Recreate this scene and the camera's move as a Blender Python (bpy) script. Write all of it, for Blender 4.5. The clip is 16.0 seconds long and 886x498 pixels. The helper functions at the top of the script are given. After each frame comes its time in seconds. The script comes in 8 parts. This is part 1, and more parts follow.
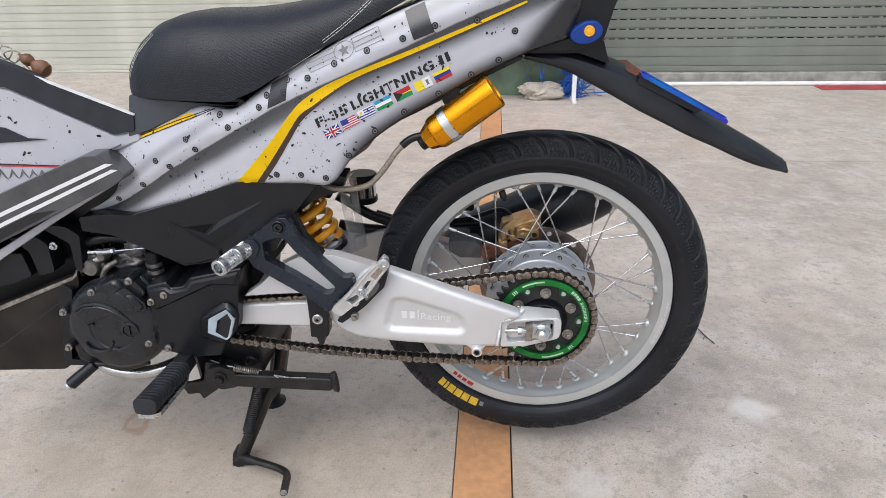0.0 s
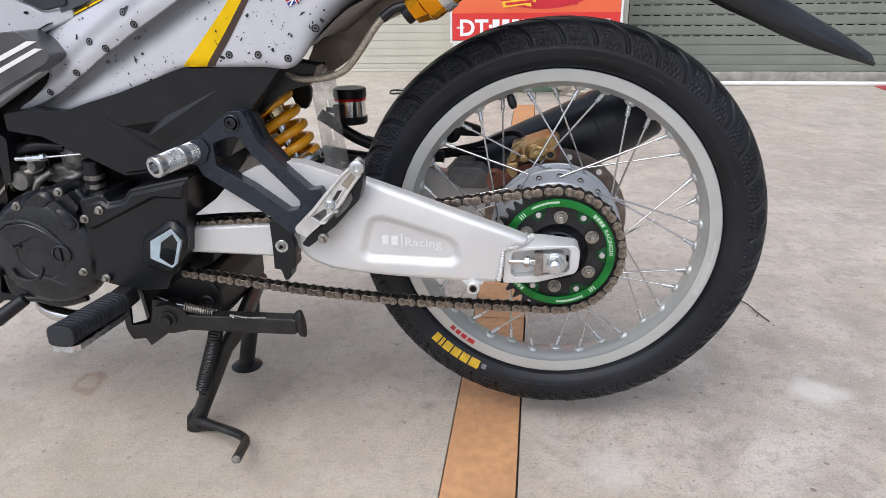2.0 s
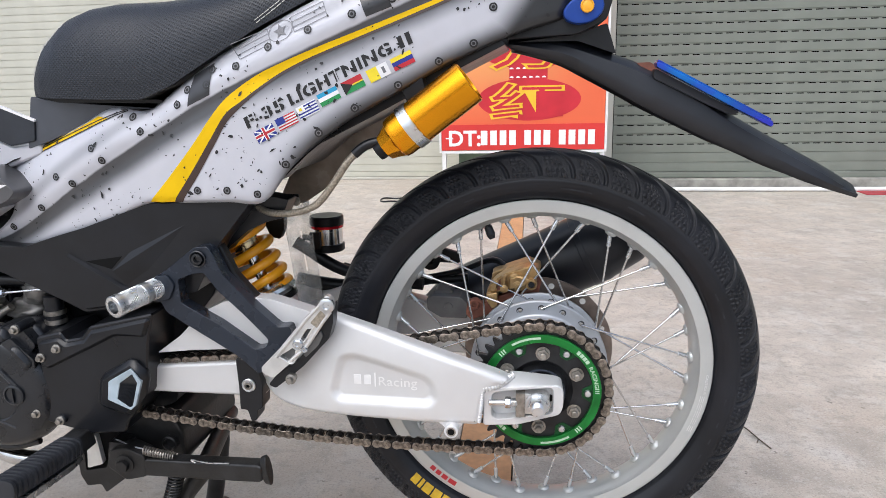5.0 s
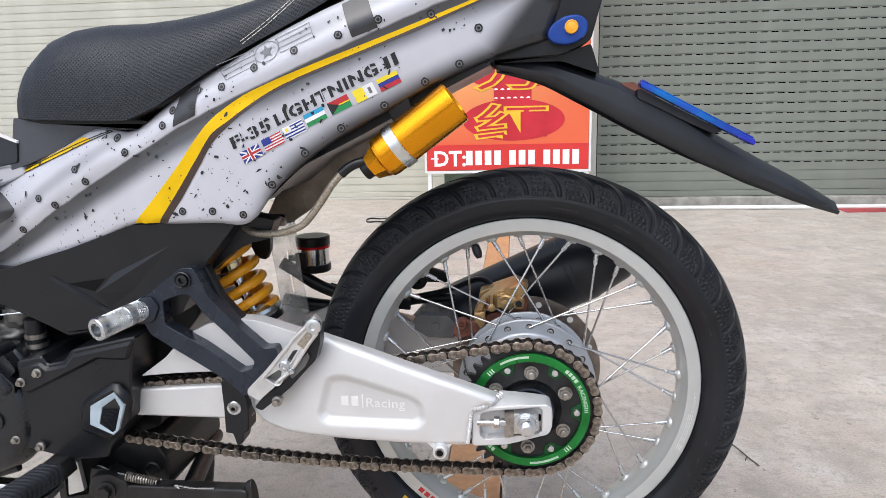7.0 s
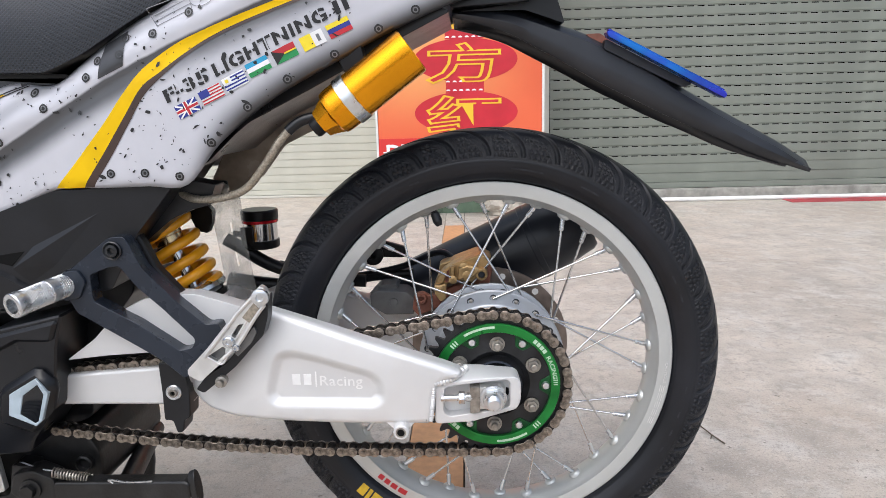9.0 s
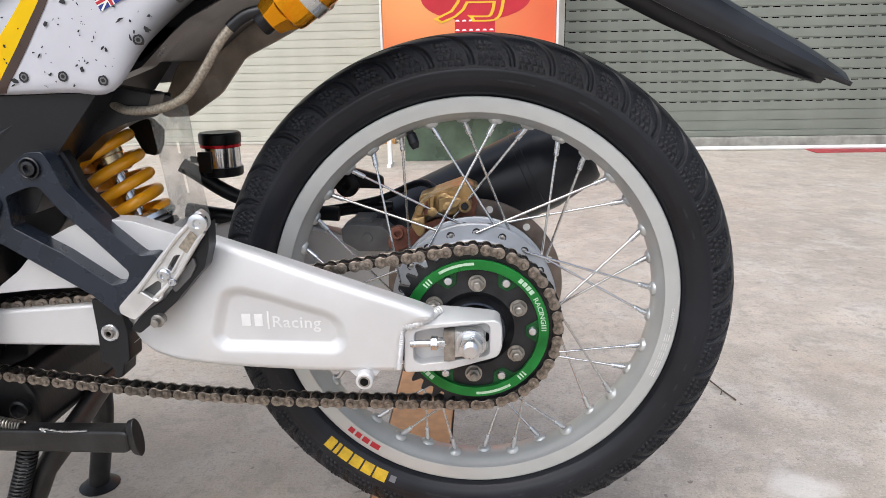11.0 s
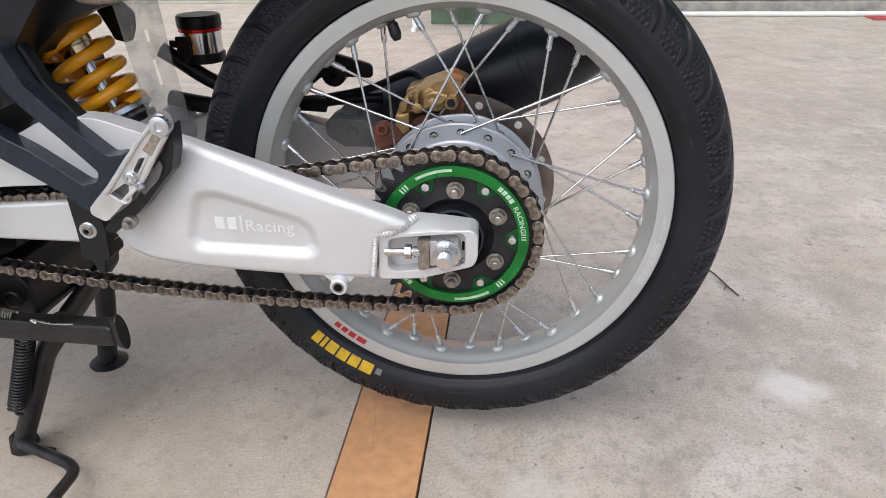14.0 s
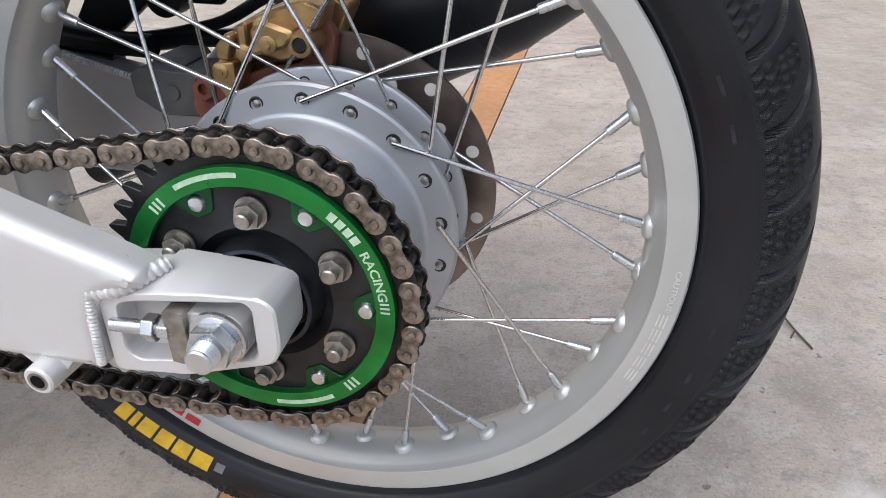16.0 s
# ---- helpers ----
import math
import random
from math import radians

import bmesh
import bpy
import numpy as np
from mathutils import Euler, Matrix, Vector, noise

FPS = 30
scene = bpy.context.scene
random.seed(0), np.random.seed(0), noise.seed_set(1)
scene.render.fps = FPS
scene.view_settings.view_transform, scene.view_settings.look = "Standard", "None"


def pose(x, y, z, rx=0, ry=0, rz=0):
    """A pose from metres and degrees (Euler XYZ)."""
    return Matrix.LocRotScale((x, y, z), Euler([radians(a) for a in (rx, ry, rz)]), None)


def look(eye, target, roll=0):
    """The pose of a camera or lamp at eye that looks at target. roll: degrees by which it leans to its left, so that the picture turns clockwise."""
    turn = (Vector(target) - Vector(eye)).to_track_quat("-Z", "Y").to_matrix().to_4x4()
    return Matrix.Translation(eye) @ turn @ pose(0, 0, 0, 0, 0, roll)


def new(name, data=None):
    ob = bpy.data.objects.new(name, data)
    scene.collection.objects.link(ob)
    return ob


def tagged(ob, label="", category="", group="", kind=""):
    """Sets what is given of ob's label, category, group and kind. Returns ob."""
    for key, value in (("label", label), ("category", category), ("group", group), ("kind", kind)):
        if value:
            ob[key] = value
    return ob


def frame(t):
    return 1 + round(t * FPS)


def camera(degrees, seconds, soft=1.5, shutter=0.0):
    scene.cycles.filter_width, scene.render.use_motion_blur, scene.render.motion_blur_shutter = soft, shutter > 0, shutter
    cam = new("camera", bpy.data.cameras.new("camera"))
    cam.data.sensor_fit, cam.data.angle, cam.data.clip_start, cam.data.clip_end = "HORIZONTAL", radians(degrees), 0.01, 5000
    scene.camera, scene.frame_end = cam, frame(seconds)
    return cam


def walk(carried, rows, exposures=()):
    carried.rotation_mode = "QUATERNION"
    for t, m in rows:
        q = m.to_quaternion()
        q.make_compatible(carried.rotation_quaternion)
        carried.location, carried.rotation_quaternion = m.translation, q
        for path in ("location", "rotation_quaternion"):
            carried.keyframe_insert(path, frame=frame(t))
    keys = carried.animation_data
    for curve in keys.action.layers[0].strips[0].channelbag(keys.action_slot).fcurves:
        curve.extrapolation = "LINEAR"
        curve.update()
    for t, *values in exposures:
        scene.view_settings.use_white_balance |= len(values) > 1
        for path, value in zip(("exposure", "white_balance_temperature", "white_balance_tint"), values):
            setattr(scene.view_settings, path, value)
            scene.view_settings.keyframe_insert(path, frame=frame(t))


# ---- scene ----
cam = camera(65.1, 16.0, soft=0.4)
PATH = [
    (0, (-0.0719, -1.061, 0.8615), (-0.2124, 0.7597, 0.0453), -1.05),
    (0.5, (-0.0286, -0.988, 0.7172), (-0.1691, 0.8354, -0.0927), -0.83),
    (1, (0.0024, -0.9425, 0.6522), (-0.1839, 0.88, -0.1495), -0.76),
    (1.5, (-0.0151, -0.9224, 0.6423), (-0.2354, 0.9075, -0.1341), -0.81),
    (2, (-0.0225, -0.9264, 0.6426), (-0.2763, 0.9144, -0.098), -0.96),
    (2.5, (-0.0204, -0.9135, 0.6539), (-0.297, 0.9406, -0.0419), -1.13),
    (3, (-0.0249, -0.8736, 0.6797), (-0.3096, 0.9992, 0.0367), -1.07),
    (3.5, (-0.0028, -0.8656, 0.6727), (-0.2912, 1.023, 0.0802), -1.22),
    (4, (-0.002, -0.867, 0.6726), (-0.2674, 1.036, 0.1185), -1.25),
    (4.5, (-0.0039, -0.8735, 0.6725), (-0.2566, 1.045, 0.1654), -1.22),
    (7, (-0.0074, -0.8726, 0.6714), (-0.2119, 1.073, 0.2567), -1.37),
    (7.5, (-0.0002, -0.8675, 0.6701), (-0.1907, 1.082, 0.2636), -1.37),
    (8, (-0.002, -0.8615, 0.6751), (-0.1755, 1.089, 0.269), -1.42),
    (8.5, (-0.0455, -0.8458, 0.6713), (-0.1684, 1.11, 0.2711), -1.53),
    (9, (-0.0188, -0.8271, 0.6186), (-0.0889, 1.129, 0.2081), -1.52),
    (9.2, (0.0042, -0.8134, 0.5926), (-0.0497, 1.139, 0.1644), -1.42),
    (11.3, (0.0171, -0.7285, 0.5645), (-0.1088, 1.187, 0.0028), -1.20),
    (11.5, (0.0133, -0.7323, 0.5615), (-0.1218, 1.176, -0.0233), -1.26),
    (12, (0.0167, -0.7214, 0.5661), (-0.1506, 1.137, -0.1504), -1.17),
    (12.5, (0.0256, -0.7092, 0.5595), (-0.1457, 1.119, -0.2342), -1.26),
    (13, (0.0371, -0.6932, 0.5659), (-0.1323, 1.111, -0.2821), -1.34),
    (13.5, (0.0463, -0.6901, 0.5749), (-0.1262, 1.1, -0.2988), -1.34),
    (14, (0.0671, -0.6905, 0.5971), (-0.1355, 1.083, -0.3041), -1.03),
    (14.5, (0.0685, -0.6387, 0.586), (-0.183, 1.116, -0.3404), -1.22),
    (15, (0.0632, -0.5437, 0.5557), (-0.1796, 1.187, -0.4169), -1.41),
    (15.5, (0.1156, -0.4384, 0.5318), (-0.149, 1.284, -0.4507), -0.76),
    (16, (0.1639, -0.3671, 0.5043), (-0.2127, 1.329, -0.4868), -0.82),
]
EXPOSURES = ((0, 0.22, 6150, 10), (1.5, 0.27, 6120, 10), (4.5, 0.43, 6100, 10), (9, 0.43, 6150, 10), (12, 0.45, 6280, 10), (12.8, 0.36, 6250, 10), (14.5, 0.30, 6180, 10), (16, 0.29, 6100, 10))
walk(cam, [(t, look(eye, target, roll)) for t, eye, target, roll in PATH], EXPOSURES)

# ---- world and light: bright overcast day ----
world = bpy.data.worlds.new("sky")
scene.world = world
world.use_nodes = True
wn = world.node_tree
sky = wn.nodes.new("ShaderNodeTexSky")
sky.sky_type = "NISHITA"
sky.sun_disc = False
sky.sun_elevation = radians(58)
sky.sun_rotation = radians(200)
sky.air_density, sky.dust_density, sky.ozone_density = 1.0, 4.0, 1.0
soft_sky = wn.nodes.new("ShaderNodeHueSaturation")
soft_sky.inputs["Saturation"].default_value = 0.62
wn.links.new(sky.outputs["Color"], soft_sky.inputs["Color"])
wn.links.new(soft_sky.outputs["Color"], wn.nodes["Background"].inputs["Color"])
wn.nodes["Background"].inputs["Strength"].default_value = 0.15
sun_data = bpy.data.lights.new("sun", "SUN")
sun_data.energy, sun_data.angle, sun_data.color = 0.85, radians(75), (1.0, 0.985, 0.96)
sun = new("sun", sun_data)
sun.matrix_world = look((-1.2, -2.6, 5.0), (0, 0, 0))

# ---- materials ----


def lin(c):
    return tuple(c) + (1.0,)


def mat(name, col, rough=0.5, metal=0.0, var=0.15, scale=30.0, bump=0.0, bscale=300.0, rvar=0.1, col2=None, patch=0.0, pscale=4.0, coat=0.0, spec=0.5):
    """A surface with two scales of colour variation, uneven roughness and fine relief."""
    m = bpy.data.materials.new(name)
    m.use_nodes = True
    n, l = m.node_tree.nodes, m.node_tree.links
    b = n["Principled BSDF"]
    tc = n.new("ShaderNodeTexCoord")
    n1 = n.new("ShaderNodeTexNoise")
    n1.inputs["Scale"].default_value, n1.inputs["Detail"].default_value = scale, 6
    l.new(tc.outputs["Object"], n1.inputs["Vector"])
    mix = n.new("ShaderNodeMix")
    mix.data_type = "RGBA"
    mix.inputs["A"].default_value = lin([c * (1 - var) for c in col])
    mix.inputs["B"].default_value = lin(col2 if col2 else [min(1, c * (1 + var)) for c in col])
    r1 = n.new("ShaderNodeMapRange")
    r1.inputs["From Min"].default_value, r1.inputs["From Max"].default_value = 0.35, 0.65
    l.new(n1.outputs["Fac"], r1.inputs["Value"])
    l.new(r1.outputs["Result"], mix.inputs["Factor"])
    out = mix.outputs["Result"]
    if patch:
        n2 = n.new("ShaderNodeTexNoise")
        n2.inputs["Scale"].default_value, n2.inputs["Detail"].default_value = pscale, 4
        l.new(tc.outputs["Object"], n2.inputs["Vector"])
        r2 = n.new("ShaderNodeMapRange")
        r2.inputs["From Min"].default_value, r2.inputs["From Max"].default_value = 0.35, 0.65
        r2.inputs["To Min"].default_value, r2.inputs["To Max"].default_value = 1 - patch, 1 + patch
        l.new(n2.outputs["Fac"], r2.inputs["Value"])
        mul = n.new("ShaderNodeVectorMath")
        mul.operation = "SCALE"
        l.new(out, mul.inputs[0])
        l.new(r2.outputs["Result"], mul.inputs["Scale"])
        out = mul.outputs["Vector"]
    l.new(out, b.inputs["Base Color"])
    rr = n.new("ShaderNodeMapRange")
    rr.inputs["To Min"].default_value, rr.inputs["To Max"].default_value = max(0.03, rough - rvar), min(1, rough + rvar)
    l.new(n1.outputs["Fac"], rr.inputs["Value"])
    l.new(rr.outputs["Result"], b.inputs["Roughness"])
    b.inputs["Metallic"].default_value = metal
    b.inputs["Coat Weight"].default_value = coat
    b.inputs["Specular IOR Level"].default_value = spec
    b.inputs["Coat Roughness"].default_value = 0.12
    if bump:
        n3 = n.new("ShaderNodeTexNoise")
        n3.inputs["Scale"].default_value, n3.inputs["Detail"].default_value = bscale, 4
        l.new(tc.outputs["Object"], n3.inputs["Vector"])
        bp = n.new("ShaderNodeBump")
        bp.inputs["Strength"].default_value, bp.inputs["Distance"].default_value = bump, 0.001
        l.new(n3.outputs["Fac"], bp.inputs["Height"])
        l.new(bp.outputs["Normal"], b.inputs["Normal"])
    return m


def maths(n, l, op, a, b=None, clamp=False):
    k = n.new("ShaderNodeMath")
    k.operation, k.use_clamp = op, clamp
    for i, v in enumerate((a, b)):
        if v is None:
            continue
        if isinstance(v, (int, float)):
            k.inputs[i].default_value = v
        else:
            l.new(v, k.inputs[i])
    return k.outputs[0]


def smooth(n, l, v, lo, hi, a=0.0, b=1.0):
    k = n.new("ShaderNodeMapRange")
    k.interpolation_type = "SMOOTHSTEP"
    for s, x in (("From Min", lo), ("From Max", hi), ("To Min", a), ("To Max", b)):
        k.inputs[s].default_value = x
    l.new(v, k.inputs["Value"])
    return k.outputs["Result"]


def tint(n, l, fac, base, col):
    k = n.new("ShaderNodeMix")
    k.data_type = "RGBA"
    l.new(fac, k.inputs["Factor"])
    l.new(base, k.inputs["A"])
    k.inputs["B"].default_value = lin(col)
    return k.outputs["Result"]


def noise_at(n, l, tc, scale, detail=4, rough=0.5):
    k = n.new("ShaderNodeTexNoise")
    k.inputs["Scale"].default_value, k.inputs["Detail"].default_value, k.inputs["Roughness"].default_value = scale, detail, rough
    l.new(tc, k.inputs["Vector"])
    return k.outputs["Fac"]


def concrete_material():
    """Brushed cement paving: two scales of mottling, grit, rust ring, pale splashes and smudges."""
    m = mat("concrete", (0.506, 0.446, 0.379), 0.62, var=0.14, scale=9, rvar=0.16, patch=0.12, pscale=1.1)
    n, l = m.node_tree.nodes, m.node_tree.links
    b = n["Principled BSDF"]
    tc = n.new("ShaderNodeNewGeometry").outputs["Position"]
    base = b.inputs["Base Color"].links[0].from_socket

    def layer(base, fac, amount, col):
        return tint(n, l, maths(n, l, "MULTIPLY", fac, amount), base, col)

    def ring(x, y, r, width, soft=0.5):
        off = n.new("ShaderNodeVectorMath")
        off.operation = "SUBTRACT"
        l.new(tc, off.inputs[0])
        off.inputs[1].default_value = (x, y, 0)
        le = n.new("ShaderNodeVectorMath")
        le.operation = "LENGTH"
        l.new(off.outputs[0], le.inputs[0])
        wob = maths(n, l, "MULTIPLY", maths(n, l, "SUBTRACT", noise_at(n, l, tc, 22, 5), 0.5), 0.07)
        d = maths(n, l, "ABSOLUTE", maths(n, l, "SUBTRACT", maths(n, l, "ADD", le.outputs["Value"], wob), r))
        return smooth(n, l, d, width * (1 - soft), width, 1.0, 0.0)

    rusty = smooth(n, l, noise_at(n, l, tc, 1.6, 6, 0.62), 0.48, 0.70)
    base = layer(base, rusty, 0.55, (0.445, 0.355, 0.27))
    dirt = smooth(n, l, noise_at(n, l, tc, 5.5, 9, 0.68), 0.52, 0.68)
    base = layer(base, dirt, 0.52, (0.30, 0.265, 0.225))
    pale = smooth(n, l, noise_at(n, l, tc, 4.2, 10, 0.72), 0.53, 0.64)
    base = layer(base, pale, 0.45, (0.63, 0.605, 0.565))
    blot = smooth(n, l, noise_at(n, l, tc, 13, 7, 0.7), 0.50, 0.62)
    base = layer(base, blot, 0.48, (0.60, 0.565, 0.515))
    blot2 = smooth(n, l, noise_at(n, l, tc, 17, 7, 0.7), 0.54, 0.66)
    base = layer(base, blot2, 0.40, (0.31, 0.27, 0.225))
    mid = smooth(n, l, noise_at(n, l, tc, 44, 5, 0.65), 0.50, 0.66)
    base = layer(base, mid, 0.60, (0.33, 0.295, 0.255))
    grit = smooth(n, l, noise_at(n, l, tc, 230, 3, 0.65), 0.52, 0.62)
    base = layer(base, grit, 0.42, (0.24, 0.215, 0.19))
    lime = smooth(n, l, noise_at(n, l, tc, 240, 3, 0.65), 0.55, 0.66)
    base = layer(base, lime, 0.36, (0.70, 0.67, 0.62))
    pits = smooth(n, l, noise_at(n, l, tc, 55, 2), 0.70, 0.74)
    base = layer(base, pits, 0.7, (0.14, 0.12, 0.10))
    base = layer(base, ring(-0.55, -0.25, 0.0, 0.95, 0.9), 0.42, (0.46, 0.385, 0.29))
    base = layer(base, ring(-0.768, 0.002, 0.024, 0.010), 0.35, (0.25, 0.13, 0.06))
    base = layer(base, ring(-0.768, 0.002, 0.0, 0.05), 0.14, (0.33, 0.20, 0.12))
    base = layer(base, ring(0.445, 0.10, 0.0, 0.062, 0.8), 0.7, (0.72, 0.70, 0.66))
    base = layer(base, ring(0.10, -0.12, 0.0, 0.07, 0.9), 0.5, (0.68, 0.66, 0.62))
    base = layer(base, ring(-0.175, 0.0, 0.0, 0.02, 0.9), 0.55, (0.20, 0.17, 0.14))
    l.new(base, b.inputs["Base Color"])
    bp = n.new("ShaderNodeBump")
    bp.inputs["Strength"].default_value, bp.inputs["Distance"].default_value = 0.8, 0.002
    l.new(noise_at(n, l, tc, 150, 8, 0.75), bp.inputs["Height"])
    l.new(bp.outputs["Normal"], b.inputs["Normal"])
    return m


M_CONCRETE = concrete_material()
M_JOINT = mat("joint_filler", (0.09, 0.08, 0.07), 0.9, scale=60, bump=0.4)
M_OCHRE = mat("ochre_tile", (0.54, 0.29, 0.14), 0.6, var=0.10, scale=60, bump=0.2, bscale=250, patch=0.10, pscale=5)
M_STAIN = mat("rust_stain", (0.36, 0.25, 0.17), 0.85, scale=30)
M_PALE = mat("cement_splash", (0.6, 0.59, 0.57), 0.85, scale=40, bump=0.3)
M_CREAM = mat("cream_slat", (0.52, 0.515, 0.44), 0.5, var=0.05, scale=6, patch=0.05, pscale=1.5)
M_SAGE = mat("sage_slat", (0.192, 0.208, 0.176), 0.5, var=0.06, scale=6, patch=0.06, pscale=1.5)
# Near-black colour that paints in the shade of the shop and of small openings.
M_SHADE_BLACK = mat("shade_black", (0.008, 0.008, 0.008), 0.95, spec=0.1)
M_KERB = mat("rough_kerb", (0.30, 0.29, 0.26), 0.9, var=0.3, scale=14, bump=0.6, bscale=80)
M_WALL = mat("rendered_wall", (0.55, 0.54, 0.48), 0.85, var=0.07, scale=5, bump=0.2, bscale=120)
M_WHITE = mat("white_paint", (0.78, 0.78, 0.76), 0.45, var=0.05, scale=20)
M_GREEN_BOARD = mat("green_board", (0.10, 0.15, 0.10), 0.3, var=0.3, scale=5, rvar=0.15, patch=0.2, pscale=9)
M_RED_MAT = mat("red_paint", (0.36, 0.05, 0.055), 0.8, var=0.2, scale=12)
M_STONE = mat("stone", (0.42, 0.38, 0.32), 0.9, var=0.25, scale=14, bump=0.8, bscale=45)
M_NET = mat("blue_net", (0.02, 0.12, 0.5), 0.6, var=0.3, scale=40)
M_WOOD = mat("wood_offcut", (0.45, 0.25, 0.10), 0.7, var=0.3, scale=30)
M_TWIG = mat("twig", (0.10, 0.075, 0.05), 0.8)
M_RED_SIGN = mat("red_vinyl", (0.62, 0.035, 0.03), 0.4, var=0.06, scale=3)
M_LANTERN = mat("lantern_red", (0.55, 0.02, 0.035), 0.4, var=0.1, scale=8)
M_GOLD_INK = mat("gold_ink", (0.85, 0.52, 0.03), 0.4, var=0.08, scale=8)
M_WHITE_INK = mat("white_ink", (0.85, 0.85, 0.85), 0.4, var=0.02)


def orange_vinyl():
    m = mat("orange_vinyl", (0.72, 0.13, 0.05), 0.4, var=0.05, scale=3)
    n, l = m.node_tree.nodes, m.node_tree.links
    b = n["Principled BSDF"]
    tc = n.new("ShaderNodeTexCoord").outputs["Object"]
    sep = n.new("ShaderNodeSeparateXYZ")
    l.new(tc, sep.inputs[0])
    away = maths(n, l, "ABSOLUTE", maths(n, l, "SUBTRACT", sep.outputs["X"], -0.25))
    f = smooth(n, l, away, 0.05, 0.65, 0.8, 0.0)
    h = smooth(n, l, sep.outputs["Z"], 0.42, 0.85)
    l.new(tint(n, l, maths(n, l, "MULTIPLY", f, h), b.inputs["Base Color"].links[0].from_socket, (0.85, 0.42, 0.14)), b.inputs["Base Color"])
    return m


M_ORANGE_SIGN = orange_vinyl()


def rubber():
    """Worn bluish-black rubber; fine diagonal moulding on the tread, by the tyre's own unrolled coordinates."""
    m = mat("tyre_rubber", (0.0090, 0.0100, 0.0135), 0.40, var=0.25, scale=18, bump=0.14, bscale=420, rvar=0.10, patch=0.35, pscale=7, spec=0.34)
    n, l = m.node_tree.nodes, m.node_tree.links
    b = n["Principled BSDF"]
    uv = n.new("ShaderNodeUVMap")
    uv.uv_map = "unrolled"
    sep = n.new("ShaderNodeSeparateXYZ")
    l.new(uv.outputs["UV"], sep.inputs[0])
    turn = 2 * math.pi / 0.0017
    d1 = maths(n, l, "SINE", maths(n, l, "MULTIPLY", maths(n, l, "ADD", sep.outputs["X"], sep.outputs["Y"]), turn))
    d2 = maths(n, l, "SINE", maths(n, l, "MULTIPLY", maths(n, l, "SUBTRACT", sep.outputs["X"], sep.outputs["Y"]), turn))
    net = maths(n, l, "MULTIPLY", d1, d2)
    on = smooth(n, l, sep.outputs["Y"], 0.0, 0.0006)
    fade = smooth(n, l, sep.outputs["Y"], 0.030, 0.036, 1.0, 0.0)
    bp = n.new("ShaderNodeBump")
    bp.inputs["Strength"].default_value, bp.inputs["Distance"].default_value = 0.9, 0.00013
    l.new(maths(n, l, "MULTIPLY", maths(n, l, "MULTIPLY", net, on), fade), bp.inputs["Height"])
    l.new(b.inputs["Normal"].links[0].from_socket, bp.inputs["Normal"])
    l.new(bp.outputs["Normal"], b.inputs["Normal"])
    return m

M_RUBBER = rubber()
M_RIM = mat("satin_alloy_rim", (0.54, 0.555, 0.545), 0.42, metal=0.55, var=0.04, scale=20, bump=0.03, bscale=700)
M_HUB = mat("painted_silver_hub", (0.385, 0.405, 0.435), 0.40, metal=0.55, var=0.05, scale=40, bump=0.06, bscale=600)
M_CHROME = mat("chrome_spoke", (0.62, 0.62, 0.62), 0.16, metal=1.0, var=0.1, scale=60)
M_ZINC = mat("zinc_steel", (0.62, 0.64, 0.66), 0.28, metal=1.0, var=0.1, scale=80)
M_STEEL_WORN = mat("worn_steel", (0.33, 0.31, 0.28), 0.42, metal=0.9, var=0.3, scale=120, bump=0.2)
M_ARM = mat("satin_silver_alloy", (0.660, 0.660, 0.660), 0.52, metal=0.42, var=0.03, scale=12, bump=0.05, bscale=700, rvar=0.06, patch=0.04, pscale=6)
M_WELD = mat("weld_bead", (0.66, 0.66, 0.655), 0.46, metal=0.5, var=0.1, scale=90)
M_RAW_ARM = mat("cast_alloy", (0.66, 0.66, 0.65), 0.42, metal=0.7, var=0.1, scale=50, bump=0.15, bscale=500)
M_BLACK = mat("satin_black_plastic", (0.0080, 0.0088, 0.0112), 0.31, var=0.2, scale=25, bump=0.08, bscale=700, spec=0.38)
M_FRAME_BLACK = mat("black_frame_paint", (0.008, 0.008, 0.009), 0.36, var=0.3, scale=30, bump=0.1, spec=0.26)
M_GREY_BLACK = mat("grey_black_alloy", (0.020, 0.026, 0.038), 0.27, metal=0.25, var=0.12, scale=35, bump=0.06, bscale=600, spec=0.42)
M_ENGINE = mat("engine_black", (0.0125, 0.0140, 0.0175), 0.29, metal=0.15, var=0.25, scale=40, bump=0.12, bscale=500, spec=0.6)
M_ENGINE_GREY = mat("engine_raw_alloy", (0.20, 0.195, 0.185), 0.45, metal=0.6, var=0.35, scale=40, bump=0.3, bscale=300)
M_RUBBER_PEG = mat("peg_rubber", (0.016, 0.018, 0.023), 0.5, var=0.2, scale=40, bump=0.1)
M_STAND = mat("stand_black", (0.010, 0.010, 0.0105), 0.40, metal=0.1, var=0.5, scale=40, bump=0.3, bscale=250, patch=0.4, pscale=30)
M_GREEN_ANO = mat("green_anodised", (0.016, 0.185, 0.034), 0.30, metal=0.55, var=0.15, scale=30, patch=0.2, pscale=40)
# The ring's green again, darkened to carry the shade of the recessed tabs.
M_GREEN_SHADED = mat("shaded_green_anodised", (0.008, 0.070, 0.020), 0.34, metal=0.5, var=0.25, scale=40, patch=0.25, pscale=60)
M_SPROCKET = mat("black_sprocket", (0.0105, 0.0110, 0.0125), 0.40, metal=0.0, var=0.45, scale=45, spec=0.4, patch=0.4, pscale=70, bump=0.1, bscale=500)
